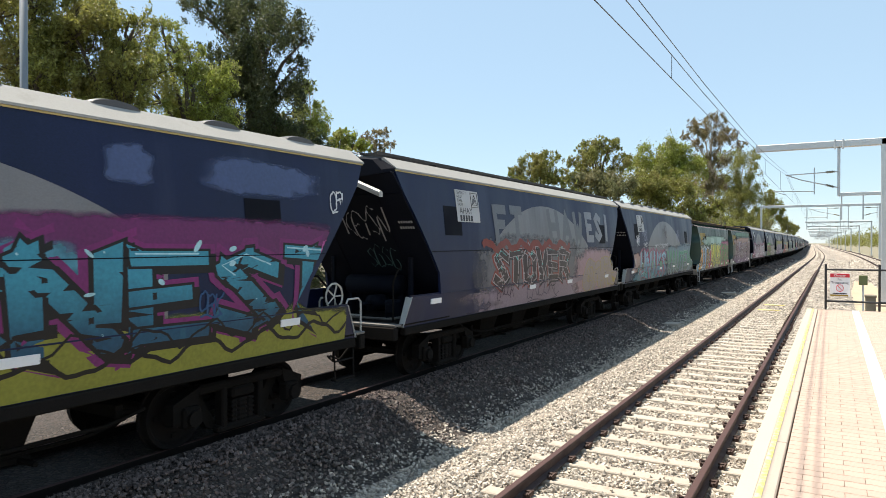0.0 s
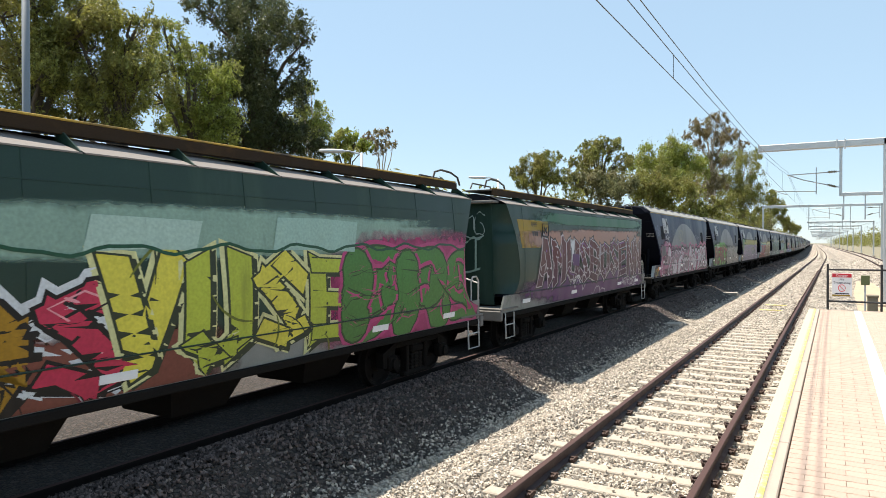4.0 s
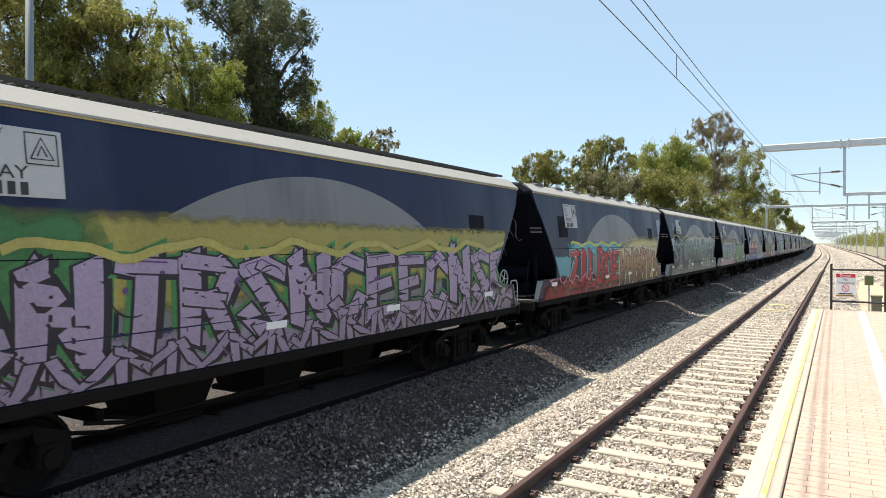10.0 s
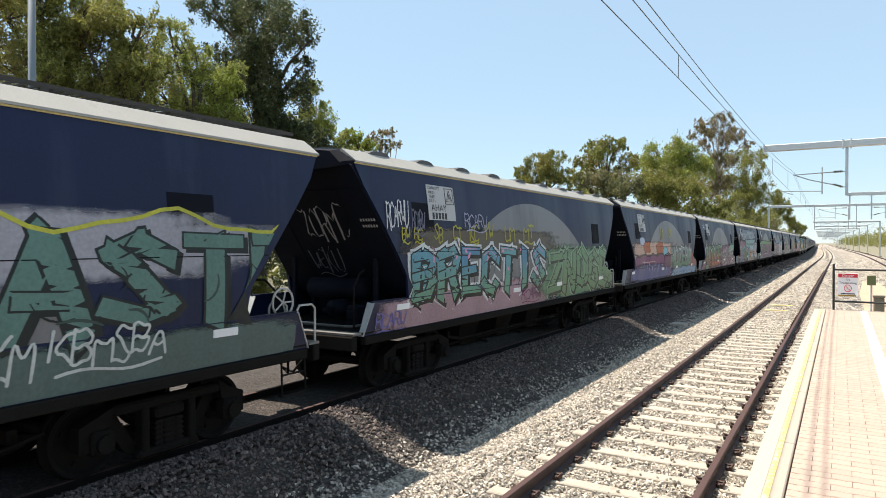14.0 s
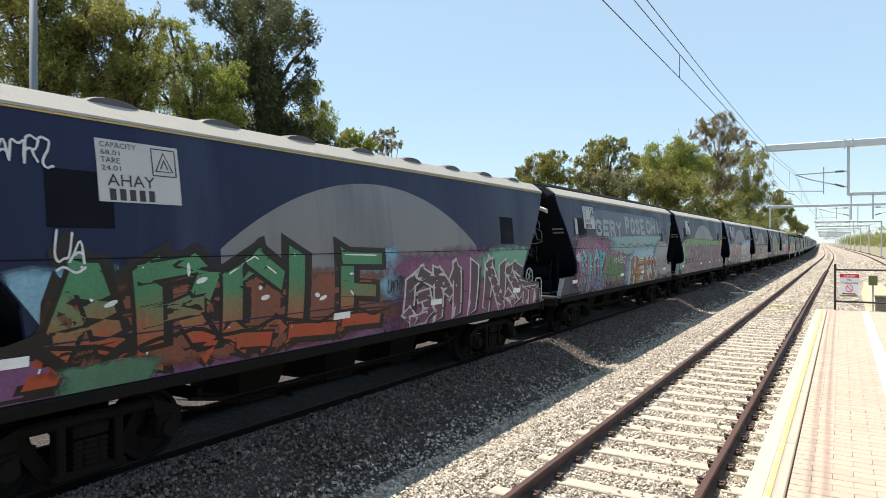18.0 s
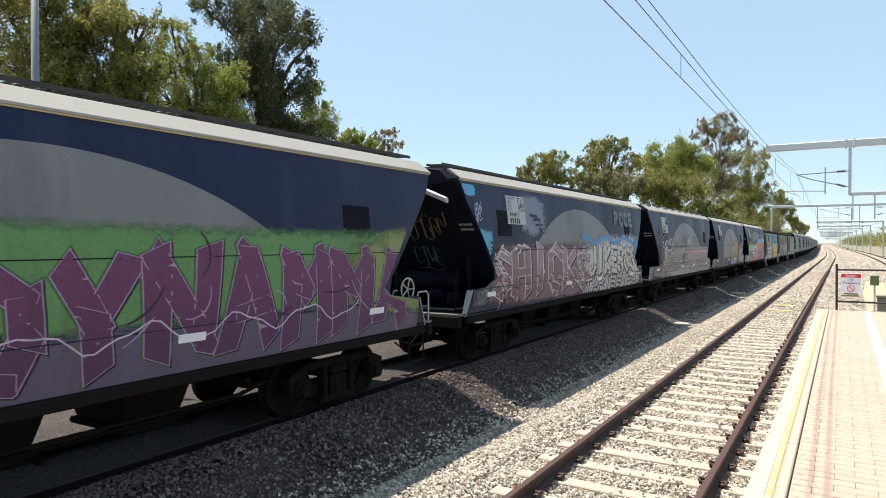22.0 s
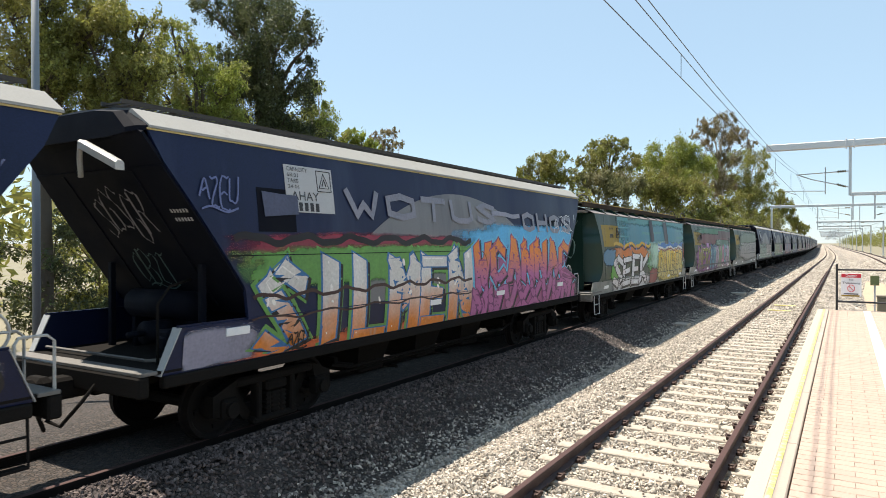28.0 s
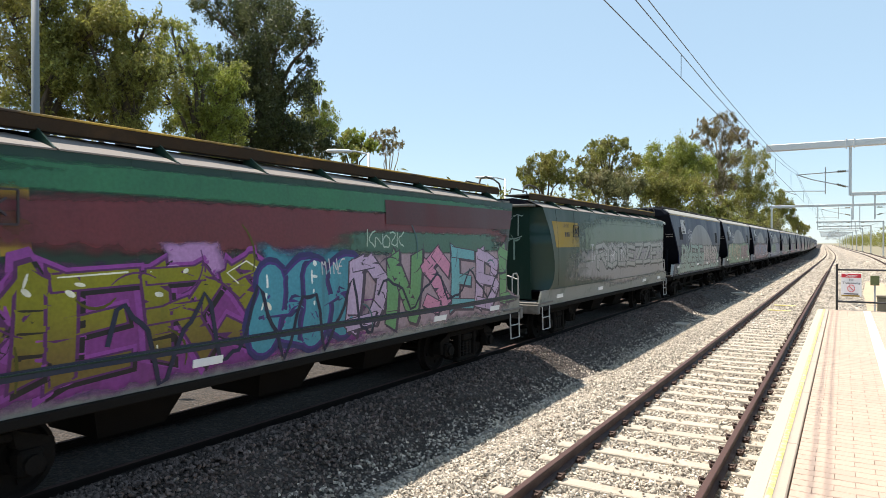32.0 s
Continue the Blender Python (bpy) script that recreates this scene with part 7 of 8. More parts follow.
patch(3, 7.22, 9.00, 2.46, 2.91, (140, 170, 160), 0.1, 3)
wave(3, 0.68, 12.80, 2.50, 0.05, 9, 0.04, (20, 70, 50), seed=0)
scribble(3, 0.53, 2.51, 0.79, 0.60, (90, 130, 120), 4, 0.03, 1)

# wagon 5 of the train
cloud(4, 2.03, 13.60, 2.32, 2.96, (150, 112, 100), seed=1)
cloud(4, 2.03, 13.87, 0.91, 1.74, (78, 42, 90), seed=2)
cloud(4, 4.36, 4.92, 2.08, 2.68, (190, 190, 195), seed=3)
cloud(4, 2.03, 13.09, 3.09, 3.41, (48, 90, 65), seed=4)
letters(4, 'AMUSBOSEN', 2.13, 13.60, 1.42, 2.67, (82, 28, 34), line=(175, 168, 175), halo=(35, 16, 22), fade=(66, 30, 52), rim=0.045, wild=1.5, shine=(110, 60, 140))
patch(4, 4.69, 5.30, 1.91, 2.24, (80, 45, 95), 0.0, 0)
scribble(4, 4.80, 1.39, 0.77, 0.23, (190, 190, 195), 5, 0.03, 1)
scribble(4, 10.07, 1.06, 2.08, 0.28, (190, 190, 195), 5, 0.03, 1)
wave(4, 4.58, 5.10, 1.42, 0.12, 1, 0.03, (165, 160, 170), seed=100)
wave(4, 5.30, 5.94, 1.31, 0.12, 1, 0.03, (165, 160, 170), seed=220)
wave(4, 6.68, 7.56, 1.10, 0.12, 1, 0.03, (165, 160, 170), seed=400)
wave(4, 7.35, 8.36, 1.00, 0.12, 1, 0.03, (165, 160, 170), seed=470)
wave(4, 8.88, 10.23, 0.77, 0.12, 1, 0.03, (165, 160, 170), seed=600)
wave(4, 10.40, 12.15, 0.54, 0.12, 1, 0.03, (165, 160, 170), seed=700)

# wagon 6 of the train
cloud(5, 1.69, 4.14, 1.04, 2.57, (140, 70, 110), seed=1)
cloud(5, 2.83, 13.62, 0.91, 2.30, (112, 92, 106), seed=2)
letters(5, 'JAMS', 2.27, 7.25, 1.04, 2.31, (172, 166, 176), line=(14, 14, 18), halo=(150, 75, 112), rim=0.11, fat=0.06, wild=1.0, shine=(160, 110, 130))
letters(5, 'JAMS', 7.30, 13.88, 1.14, 2.36, (168, 163, 174), line=(14, 14, 18), halo=(150, 75, 112), rim=0.11, fat=0.06, shine=(160, 110, 130))
scribble(5, 0.74, 2.80, 1.01, 0.79, (105, 110, 140), 5, 0.03, 1)
scribble(5, 2.83, 2.48, 0.79, 0.45, (190, 190, 195), 4, 0.03, 1)
scribble(5, 3.62, 2.86, 1.92, 0.40, (60, 66, 95), 6, 0.03, 1)
scribble(5, 5.76, 2.72, 1.22, 0.62, (128, 126, 112), 3, 0.06, 1)
scribble(5, 9.75, 2.50, 1.58, 0.80, (96, 100, 120), 4, 0.05, 1)
scribble(5, 0.44, 1.12, 1.19, 0.33, (160, 150, 60), 7, 0.03, 1)
patch(5, 1.94, 2.69, 1.99, 2.41, (60, 60, 70), 0.0, 0)
patch(5, 1.17, 1.63, 1.37, 1.52, (190, 110, 30), 0.0, 0)

# wagon 7 of the train
cloud(6, 1.21, 7.36, 1.04, 2.43, (72, 138, 52), seed=1)
cloud(6, 6.84, 15.35, 0.80, 2.30, (112, 108, 106), seed=2)
patch(6, 1.83, 2.20, 1.83, 2.37, (150, 150, 155), 0.0, 0)
letters(6, 'BERKS', 1.64, 7.01, 1.21, 2.35, (118, 26, 28), line=(16, 20, 16), halo=(70, 140, 52), fade=(78, 18, 24), wild=1.5, rim=0.06, shine=(190, 160, 160))
letters(6, 'CVMSNARE', 7.19, 14.70, 1.13, 2.30, (138, 132, 128), line=(38, 36, 38), wild=1.5, rim=0.04)
scribble(6, 2.56, 2.22, 1.02, 0.32, (190, 190, 195), 6, 0.03, 1)
scribble(6, 0.84, 2.78, 0.95, 0.86, (85, 95, 130), 5, 0.03, 1)
scribble(6, 5.91, 2.26, 3.06, 0.31, (60, 58, 62), 6, 0.03, 1)
wave(6, 3.58, 6.06, 2.50, 0.06, 3, 0.12, (72, 140, 52), seed=0)

# wagon 8 of the train
cloud(7, 1.15, 15.85, 1.88, 2.84, (140, 130, 70), seed=1)
cloud(7, 1.00, 15.39, 0.65, 1.58, (130, 118, 138), seed=2)
cloud(7, 0.85, 1.70, 1.17, 2.36, (130, 118, 50), seed=3)
cloud(7, 1.70, 3.45, 1.76, 2.89, (55, 105, 62), seed=4)
letters(7, 'ANTRSNCE', 1.88, 13.37, 1.34, 2.46, (148, 132, 158), line=(34, 32, 42), halo=(60, 115, 68), wild=1.5, rim=0.05, shine=(90, 60, 110))
letters(7, 'CWVMVMWN', 1.47, 13.74, 0.96, 1.46, (140, 126, 150), line=(34, 32, 42), wild=1.5, rim=0.03)
scribble(7, 0.95, 3.40, 0.47, 0.23, (190, 190, 195), 5, 0.03, 1)
scribble(7, 1.05, 2.89, 0.26, 0.37, (110, 90, 140), 3, 0.03, 1)
wave(7, 2.63, 14.54, 2.50, 0.08, 7, 0.1, (160, 150, 85), seed=0)

# wagon 9 of the train
cloud(8, 2.57, 7.72, 2.23, 2.57, (70, 150, 170), seed=1)
cloud(8, 0.95, 2.63, 1.63, 2.20, (75, 140, 155), seed=2)
cloud(8, 7.10, 14.63, 1.14, 2.68, (170, 160, 110), seed=3)
cloud(8, 0.60, 7.72, 0.85, 1.55, (120, 20, 32), seed=4)
letters(8, 'ZILBOE', 2.48, 7.40, 1.24, 2.41, (158, 20, 36), line=(20, 12, 16), halo=(90, 160, 170), rim=0.06, wild=1.0, shine=(210, 150, 165), style='sharp')
letters(8, 'VMBRV', 7.40, 14.08, 1.14, 2.35, (148, 110, 74), line=(24, 18, 16), halo=(180, 175, 160), fade=(95, 60, 48), wild=1.5, shine=(195, 180, 160))
wave(8, 2.57, 7.72, 2.54, 0.05, 4, 0.08, (170, 170, 90), seed=0)
wave(8, 0.95, 4.55, 1.54, 0.1, 5, 0.06, (180, 110, 130), seed=2)
wave(8, 0.95, 4.55, 1.35, 0.1, 5, 0.05, (16, 15, 18), seed=0)
patch(8, 13.22, 14.26, 2.71, 3.51, (120, 130, 150), 0.0, 0)
scribble(8, 13.56, 2.98, 1.27, 0.95, (100, 110, 140), 3, 0.03, 1)

# wagon 10 of the train
cloud(9, 0.69, 15.10, 0.81, 1.58, (74, 92, 90), seed=1)
cloud(9, 0.88, 1.65, 2.19, 2.79, (140, 145, 165), seed=2)
cloud(9, 4.03, 13.47, 2.19, 2.91, (140, 140, 150), seed=3)
letters(9, 'STUMKUNRASTE', 1.47, 13.85, 1.58, 2.69, (80, 112, 106), line=(22, 30, 32), rim=0.05, wild=1.5)
wave(9, 1.47, 13.47, 2.82, 0.12, 5, 0.045, (165, 165, 60), seed=0)
scribble(9, 1.78, 1.34, 0.76, 0.35, (30, 45, 46), 6, 0.04, 0)
scribble(9, 2.69, 1.33, 0.95, 0.36, (175, 180, 180), 6, 0.04, 1)
scribble(9, 3.73, 1.34, 1.19, 0.36, (30, 45, 46), 6, 0.04, 2)
scribble(9, 4.93, 1.33, 1.52, 0.37, (175, 180, 180), 6, 0.04, 3)
scribble(9, 6.60, 1.32, 2.04, 0.38, (30, 45, 46), 6, 0.04, 4)
scribble(9, 8.86, 1.32, 2.90, 0.40, (175, 180, 180), 6, 0.04, 5)
scribble(9, 2.24, 1.77, 0.68, 0.37, (60, 50, 48), 5, 0.03, 0)
scribble(9, 3.45, 1.72, 0.90, 0.40, (60, 50, 48), 5, 0.03, 1)
scribble(9, 4.69, 1.68, 1.16, 0.44, (60, 50, 48), 5, 0.03, 2)
scribble(9, 5.99, 1.64, 1.46, 0.47, (60, 50, 48), 5, 0.03, 3)
scribble(9, 8.02, 1.58, 2.03, 0.52, (60, 50, 48), 5, 0.03, 4)
scribble(9, 1.25, 3.34, 0.59, 0.22, (70, 80, 120), 5, 0.03, 1)
scribble(9, 1.30, 3.13, 0.57, 0.28, (110, 120, 160), 4, 0.03, 1)

# wagon 11 of the train
cloud(10, 1.23, 8.30, 2.27, 2.84, (80, 70, 58), seed=1)
cloud(10, 0.55, 8.30, 0.97, 1.73, (150, 122, 132), seed=2)
cloud(10, 7.61, 14.27, 1.03, 2.44, (90, 125, 98), seed=3)
cloud(10, 1.46, 2.22, 1.63, 2.24, (70, 135, 145), seed=4)
letters(10, 'BRECTIS', 1.50, 7.72, 1.50, 2.50, ((80, 135, 155), (88, 140, 150), (70, 120, 150)), line=(12, 12, 14), halo=(185, 190, 195), fade=(95, 140, 120), wild=1.6, rim=0.06, shine=(190, 130, 160))
letters(10, 'ZNOGBA', 7.95, 14.27, 1.23, 2.38, (95, 130, 100), line=(22, 34, 28), halo=(120, 150, 125), wild=1.6)
scribble(10, 1.23, 2.60, 0.27, 0.25, (150, 145, 40), 2, 0.07, 0)
scribble(10, 1.62, 2.61, 0.29, 0.27, (150, 145, 40), 2, 0.07, 1)
scribble(10, 2.31, 2.61, 0.34, 0.29, (150, 145, 40), 2, 0.07, 2)
scribble(10, 3.01, 2.61, 0.39, 0.31, (150, 145, 40), 2, 0.07, 3)
scribble(10, 3.69, 2.61, 0.44, 0.33, (150, 145, 40), 2, 0.07, 4)
scribble(10, 4.33, 2.62, 0.49, 0.34, (150, 145, 40), 2, 0.07, 5)
scribble(10, 5.36, 2.62, 0.58, 0.37, (150, 145, 40), 2, 0.07, 6)
scribble(10, 6.40, 2.62, 0.68, 0.40, (150, 145, 40), 2, 0.07, 7)
scribble(10, 0.81, 2.81, 0.73, 0.60, (190, 190, 195), 6, 0.03, 1)
scribble(10, 1.58, 2.77, 0.46, 0.40, (90, 90, 110), 5, 0.03, 1)
scribble(10, 3.52, 2.85, 1.10, 0.32, (140, 140, 165), 5, 0.03, 1)
scribble(10, 6.31, 1.17, 1.31, 0.30, (120, 40, 100), 5, 0.03, 1)
scribble(10, 0.49, 1.12, 0.97, 0.29, (90, 90, 150), 5, 0.03, 1)

# wagon 12 of the train
cloud(11, 0.90, 8.22, 1.75, 2.57, (178, 146, 132), seed=1)
cloud(11, 0.90, 8.07, 1.56, 2.10, (105, 46, 92), seed=2)
cloud(11, 0.90, 7.93, 1.11, 1.72, (66, 74, 124), seed=3)
cloud(11, 2.30, 3.00, 2.47, 2.78, (150, 160, 185), seed=4)
cloud(11, 2.85, 3.80, 2.19, 2.60, (155, 76, 34), 0.3, seed=5)
cloud(11, 4.89, 6.09, 2.11, 2.57, (155, 76, 34), 0.3, seed=6)
cloud(11, 6.19, 7.93, 1.52, 2.00, (96, 46, 78), seed=7)
cloud(11, 7.93, 13.96, 0.87, 1.51, (105, 140, 172), seed=8)
cloud(11, 6.09, 6.87, 2.03, 2.38, (110, 165, 180), seed=9)
letters(11, 'NOZEB', 7.6, 12.3, 1.48, 2.42, (128, 132, 134), line=(34, 104, 98), halo=(92, 42, 74), fade=(80, 122, 92), wild=1.3, shine=(200, 210, 205))
letters(11, 'MRS', 12.21, 14.12, 1.44, 2.20, (140, 60, 70), line=(60, 30, 40))
wave(11, 2.85, 2.95, 1.71, 0.16, 0.5, 0.03, (170, 160, 190), seed=0)
wave(11, 3.21, 3.32, 1.69, 0.16, 0.5, 0.03, (170, 160, 190), seed=1)
wave(11, 3.62, 3.74, 1.66, 0.16, 0.5, 0.03, (170, 160, 190), seed=2)
wave(11, 4.07, 4.20, 1.64, 0.16, 0.5, 0.03, (170, 160, 190), seed=3)
wave(11, 4.57, 4.73, 1.61, 0.16, 0.5, 0.03, (170, 160, 190), seed=4)
wave(11, 5.14, 5.31, 1.57, 0.16, 0.5, 0.03, (170, 160, 190), seed=5)
wave(11, 5.78, 5.98, 1.53, 0.16, 0.5, 0.03, (170, 160, 190), seed=6)
wave(11, 6.52, 6.75, 1.49, 0.16, 0.5, 0.03, (170, 160, 190), seed=7)
wave(11, 7.38, 7.65, 1.44, 0.16, 0.5, 0.03, (170, 160, 190), seed=8)
wave(11, 1.17, 7.93, 2.08, 0.05, 5, 0.06, (16, 15, 18), seed=0)
wave(11, 1.17, 7.93, 1.65, 0.07, 7, 0.05, (40, 30, 60), seed=0)
scribble(11, 5.68, 2.72, 0.51, 0.47, (150, 140, 50), 3, 0.08, 1)
scribble(11, 7.25, 2.82, 0.68, 0.42, (150, 140, 50), 3, 0.08, 1)
scribble(11, 7.65, 1.10, 0.28, 0.35, (110, 60, 100), 3, 0.03, 1)
letters(11, 'EUFLCW', 7.93, 12.76, 0.81, 1.23, (120, 160, 190), line=(70, 90, 130), wild=1.4)

# wagon 13 of the train
cloud(12, 1.21, 2.44, 1.49, 2.33, (112, 155, 176), seed=1)
cloud(12, 6.43, 7.70, 1.54, 2.48, (110, 155, 176), seed=2)
cloud(12, 0.33, 7.36, 0.86, 1.56, (110, 70, 110), seed=3)
cloud(12, 7.36, 14.59, 0.69, 2.34, (112, 66, 98), seed=4)
cloud(12, 10.70, 15.00, 1.65, 2.44, (90, 140, 120), seed=5)
cloud(12, 1.9, 7.2, 1.15, 2.15, (112, 66, 52), seed=12)
letters(12, 'ARCLE', 1.51, 7.19, 1.19, 2.43, (62, 116, 84), line=(16, 15, 16), halo=(26, 22, 20), fade=(158, 66, 42), rim=0.07, wild=1.1, shine=(200, 205, 205), style='sharp')
letters(12, 'GMINSH', 7.79, 13.82, 1.10, 2.15, (66, 50, 62), line=(172, 168, 172), rim=0.07, wild=1.2, style='sharp', fade=(96, 58, 84))
wave(12, 1.46, 7.36, 1.50, 0.06, 4, 0.05, (16, 15, 18), seed=0)
wave(12, 0.72, 2.57, 1.47, 0.2, 1, 0.12, (16, 15, 18), seed=0)
scribble(12, 1.16, 3.31, 0.73, 0.28, (190, 190, 195), 5, 0.03, 1)
scribble(12, 1.78, 2.35, 0.35, 0.36, (190, 190, 195), 2, 0.03, 1)
scribble(12, 7.27, 1.72, 0.51, 0.28, (16, 15, 18), 5, 0.03, 1)
cloud(12, 1.83, 2.93, 0.99, 1.34, (70, 110, 90), seed=7)

# wagon 14 of the train
cloud(13, 0.91, 7.20, 1.37, 2.76, (100, 58, 80), seed=1)
cloud(13, 2.96, 11.97, 2.83, 3.67, (70, 78, 96), seed=2)
cloud(13, 4.87, 11.97, 2.19, 2.86, (110, 140, 140), seed=3)
cloud(13, 6.60, 11.39, 0.82, 2.37, (126, 160, 178), seed=4)
cloud(13, 10.60, 14.33, 1.28, 2.57, (130, 130, 138), seed=5)
letters(13, 'GERY', 3.27, 6.21, 2.79, 3.32, (164, 172, 174), line=None, wild=0.3, fat=0.05)
letters(13, 'POSE', 6.60, 9.32, 2.87, 3.50, (164, 172, 174), line=None, wild=0.3, fat=0.05)
letters(13, 'OH!', 9.53, 11.82, 2.90, 3.49, (164, 172, 174), line=None, wild=0.3, fat=0.05)
letters(13, 'SICK', 1.74, 4.18, 1.12, 2.35, ((72, 150, 165), (60, 140, 150)), line=(24, 28, 36), halo=(150, 90, 120), fade=(40, 110, 150), wild=1.3, rim=0.06, shine=(180, 215, 215))
letters(13, 'AN', 4.13, 6.11, 1.32, 2.23, (52, 110, 58), line=(24, 28, 36), halo=(150, 90, 120), wild=1.3)
letters(13, 'HEKS', 7.2, 10.8, 0.98, 2.05, ((128, 66, 34), (150, 104, 30), (128, 66, 34)), line=(40, 26, 20), halo=(150, 185, 195), wild=1.0, rim=0.05, shine=(205, 190, 160), style='sharp')
scribble(13, 10.85, 1.50, 2.92, 0.96, (80, 80, 86), 6, 0.03, 1)
scribble(13, 5.09, 1.87, 1.51, 0.23, (190, 170, 190), 6, 0.03, 1)
wave(13, 5.79, 11.97, 2.48, 0.06, 6, 0.03, (16, 15, 18), seed=0)
patch(13, 1.44, 1.64, 2.83, 3.27, (150, 155, 160), 0.0, 0)
scribble(13, 1.35, 2.02, 0.45, 0.25, (190, 190, 195), 6, 0.03, 1)

# wagon 15 of the train
cloud(14, 0.59, 15.59, 1.68, 2.78, (86, 128, 78), seed=1)
cloud(14, 0.59, 15.16, 0.78, 1.68, (88, 78, 100), seed=2)
cloud(14, 0.59, 2.02, 1.26, 2.62, (96, 140, 120), seed=3)
cloud(14, 12.02, 15.16, 1.34, 2.71, (120, 130, 80), seed=4)
letters(14, 'TOERDYNAM', 2.02, 13.46, 1.23, 2.50, (98, 52, 86), line=(150, 128, 160), halo=(60, 95, 58), fade=(80, 46, 84), rim=0.02, wild=1.6)
wave(14, 1.91, 3.97, 1.35, 0.18, 2, 0.02, (175, 160, 190), seed=0)
wave(14, 3.17, 12.02, 1.58, 0.12, 7, 0.02, (180, 165, 190), seed=1)
letters(14, 'OW!', 3.17, 3.57, 2.37, 2.69, (16, 15, 18), line=None, wild=0.6, fat=0.01)
wave(14, 2.82, 3.11, 2.56, 0.01, 1, 0.05, (16, 15, 18), seed=0)
wave(14, 1.91, 3.17, 2.60, 0.1, 1, 0.08, (150, 80, 50), seed=0)
scribble(14, 13.82, 2.85, 1.15, 0.42, (190, 190, 195), 3, 0.03, 1)

# wagon 16 of the train
cloud(15, 1.44, 8.13, 1.12, 2.50, (112, 84, 96), seed=1)
cloud(15, 7.73, 14.65, 0.85, 2.70, (178, 178, 182), seed=2)
cloud(15, 0.05, 1.57, 1.26, 1.78, (96, 112, 118), seed=3)
cloud(15, 3.22, 4.68, 2.80, 3.69, (110, 115, 135), seed=4)
cloud(15, 0.78, 1.69, 2.30, 2.85, (75, 150, 180), seed=5)
letters(15, 'SHICKS', 1.57, 8.02, 1.27, 2.46, ((142, 116, 124), (128, 98, 106)), line=(184, 180, 186), fade=(104, 74, 84), wild=1.6, rim=0.05, shine=(205, 200, 205))
letters(15, 'JIKERS', 7.96, 13.9, 1.55, 2.52, (190, 188, 182), line=(14, 14, 16), rim=0.05, wild=0.9, style='sharp')
letters(15, 'TARIB', 7.7, 14.0, 1.10, 1.52, (178, 180, 186), line=(14, 14, 16), rim=0.04, wild=1.0, style='sharp')
wave(15, 7.4, 13.6, 2.66, 0.10, 3, 0.14, (60, 128, 176), seed=1)
cloud(15, 12.9, 14.2, 2.2, 2.7, (50, 120, 170), seed=11)
letters(15, 'POCE', 10.73, 12.99, 3.12, 3.64, (120, 122, 134), line=None, fat=0.03, wild=0.3)
patch(15, 1.54, 1.86, 2.56, 2.60, (16, 15, 18), 0, 0)
patch(15, 1.55, 1.86, 2.46, 2.50, (16, 15, 18), 0, 1)
patch(15, 1.57, 1.86, 2.36, 2.40, (16, 15, 18), 0, 2)
patch(15, 1.59, 1.86, 2.26, 2.30, (16, 15, 18), 0, 3)
patch(15, 1.61, 1.86, 2.16, 2.20, (16, 15, 18), 0, 4)
patch(15, 1.63, 1.86, 2.06, 2.10, (16, 15, 18), 0, 5)
patch(15, 3.80, 4.22, 3.22, 3.28, (16, 15, 18), 0, 0)
patch(15, 3.94, 4.38, 3.11, 3.17, (16, 15, 18), 0, 1)
patch(15, 4.09, 4.54, 2.99, 3.06, (16, 15, 18), 0, 2)
patch(15, 4.24, 4.70, 2.88, 2.94, (16, 15, 18), 0, 3)
cloud(15, 0.49, 1.04, 3.54, 3.80, (70, 150, 190), seed=6)
scribble(15, 0.78, 2.84, 0.26, 0.32, (190, 190, 195), 4, 0.03, 1)
scribble(15, 0.93, 3.11, 0.33, 0.32, (150, 150, 175), 4, 0.03, 1)
scribble(15, 0.63, 1.23, 0.36, 0.39, (40, 40, 46), 5, 0.03, 1)
letters(15, 'ONE', 0.94, 1.35, 1.34, 1.53, (16, 15, 18), line=None, fat=0.0, wild=0.8)

# wagon 17 of the train
cloud(16, 2.23, 15.36, 0.98, 2.31, (146, 142, 142), seed=1)
cloud(16, 0.78, 2.69, 1.18, 1.67, (96, 88, 86), seed=2)
cloud(16, 2.30, 3.20, 1.53, 2.33, (165, 130, 140), seed=3)
cloud(16, 6.45, 13.78, 1.59, 2.25, (160, 130, 140), seed=4)
scribble(16, 2.30, 2.34, 2.03, 0.44, (190, 190, 195), 9, 0.06, 2)
scribble(16, 2.76, 1.52, 1.19, 0.74, (50, 78, 66), 8, 0.04, 1)
scribble(16, 3.77, 1.68, 2.68, 0.55, (60, 80, 70), 8, 0.03, 2)
scribble(16, 6.17, 1.88, 1.54, 0.43, (45, 90, 62), 5, 0.08, 3)
scribble(16, 6.75, 2.03, 2.10, 0.32, (150, 40, 50), 6, 0.04, 4)
letters(16, 'AREEK', 2.97, 5.91, 1.38, 2.08, (138, 130, 128), line=(62, 84, 74), rim=0.02, wild=1.6)
letters(16, 'CORKAS', 7.89, 14.54, 1.17, 2.10, (146, 136, 138), line=(70, 110, 92), rim=0.025, wild=1.6)
letters(16, 'NOS', 4.52, 5.26, 2.38, 2.61, (16, 15, 18), line=None, fat=0.0, wild=0.6)
scribble(16, 5.91, 2.36, 1.81, 0.55, (16, 15, 18), 5, 0.04, 1)
letters(16, 'SOUT', 8.95, 10.07, 2.57, 2.90, (16, 15, 18), line=None, fat=0.0, wild=0.6)
wave(16, 2.62, 14.94, 1.68, 0.03, 3, 0.025, (50, 46, 46), seed=0)
wave(16, 2.62, 14.94, 1.51, 0.03, 3, 0.025, (50, 46, 46), seed=1)
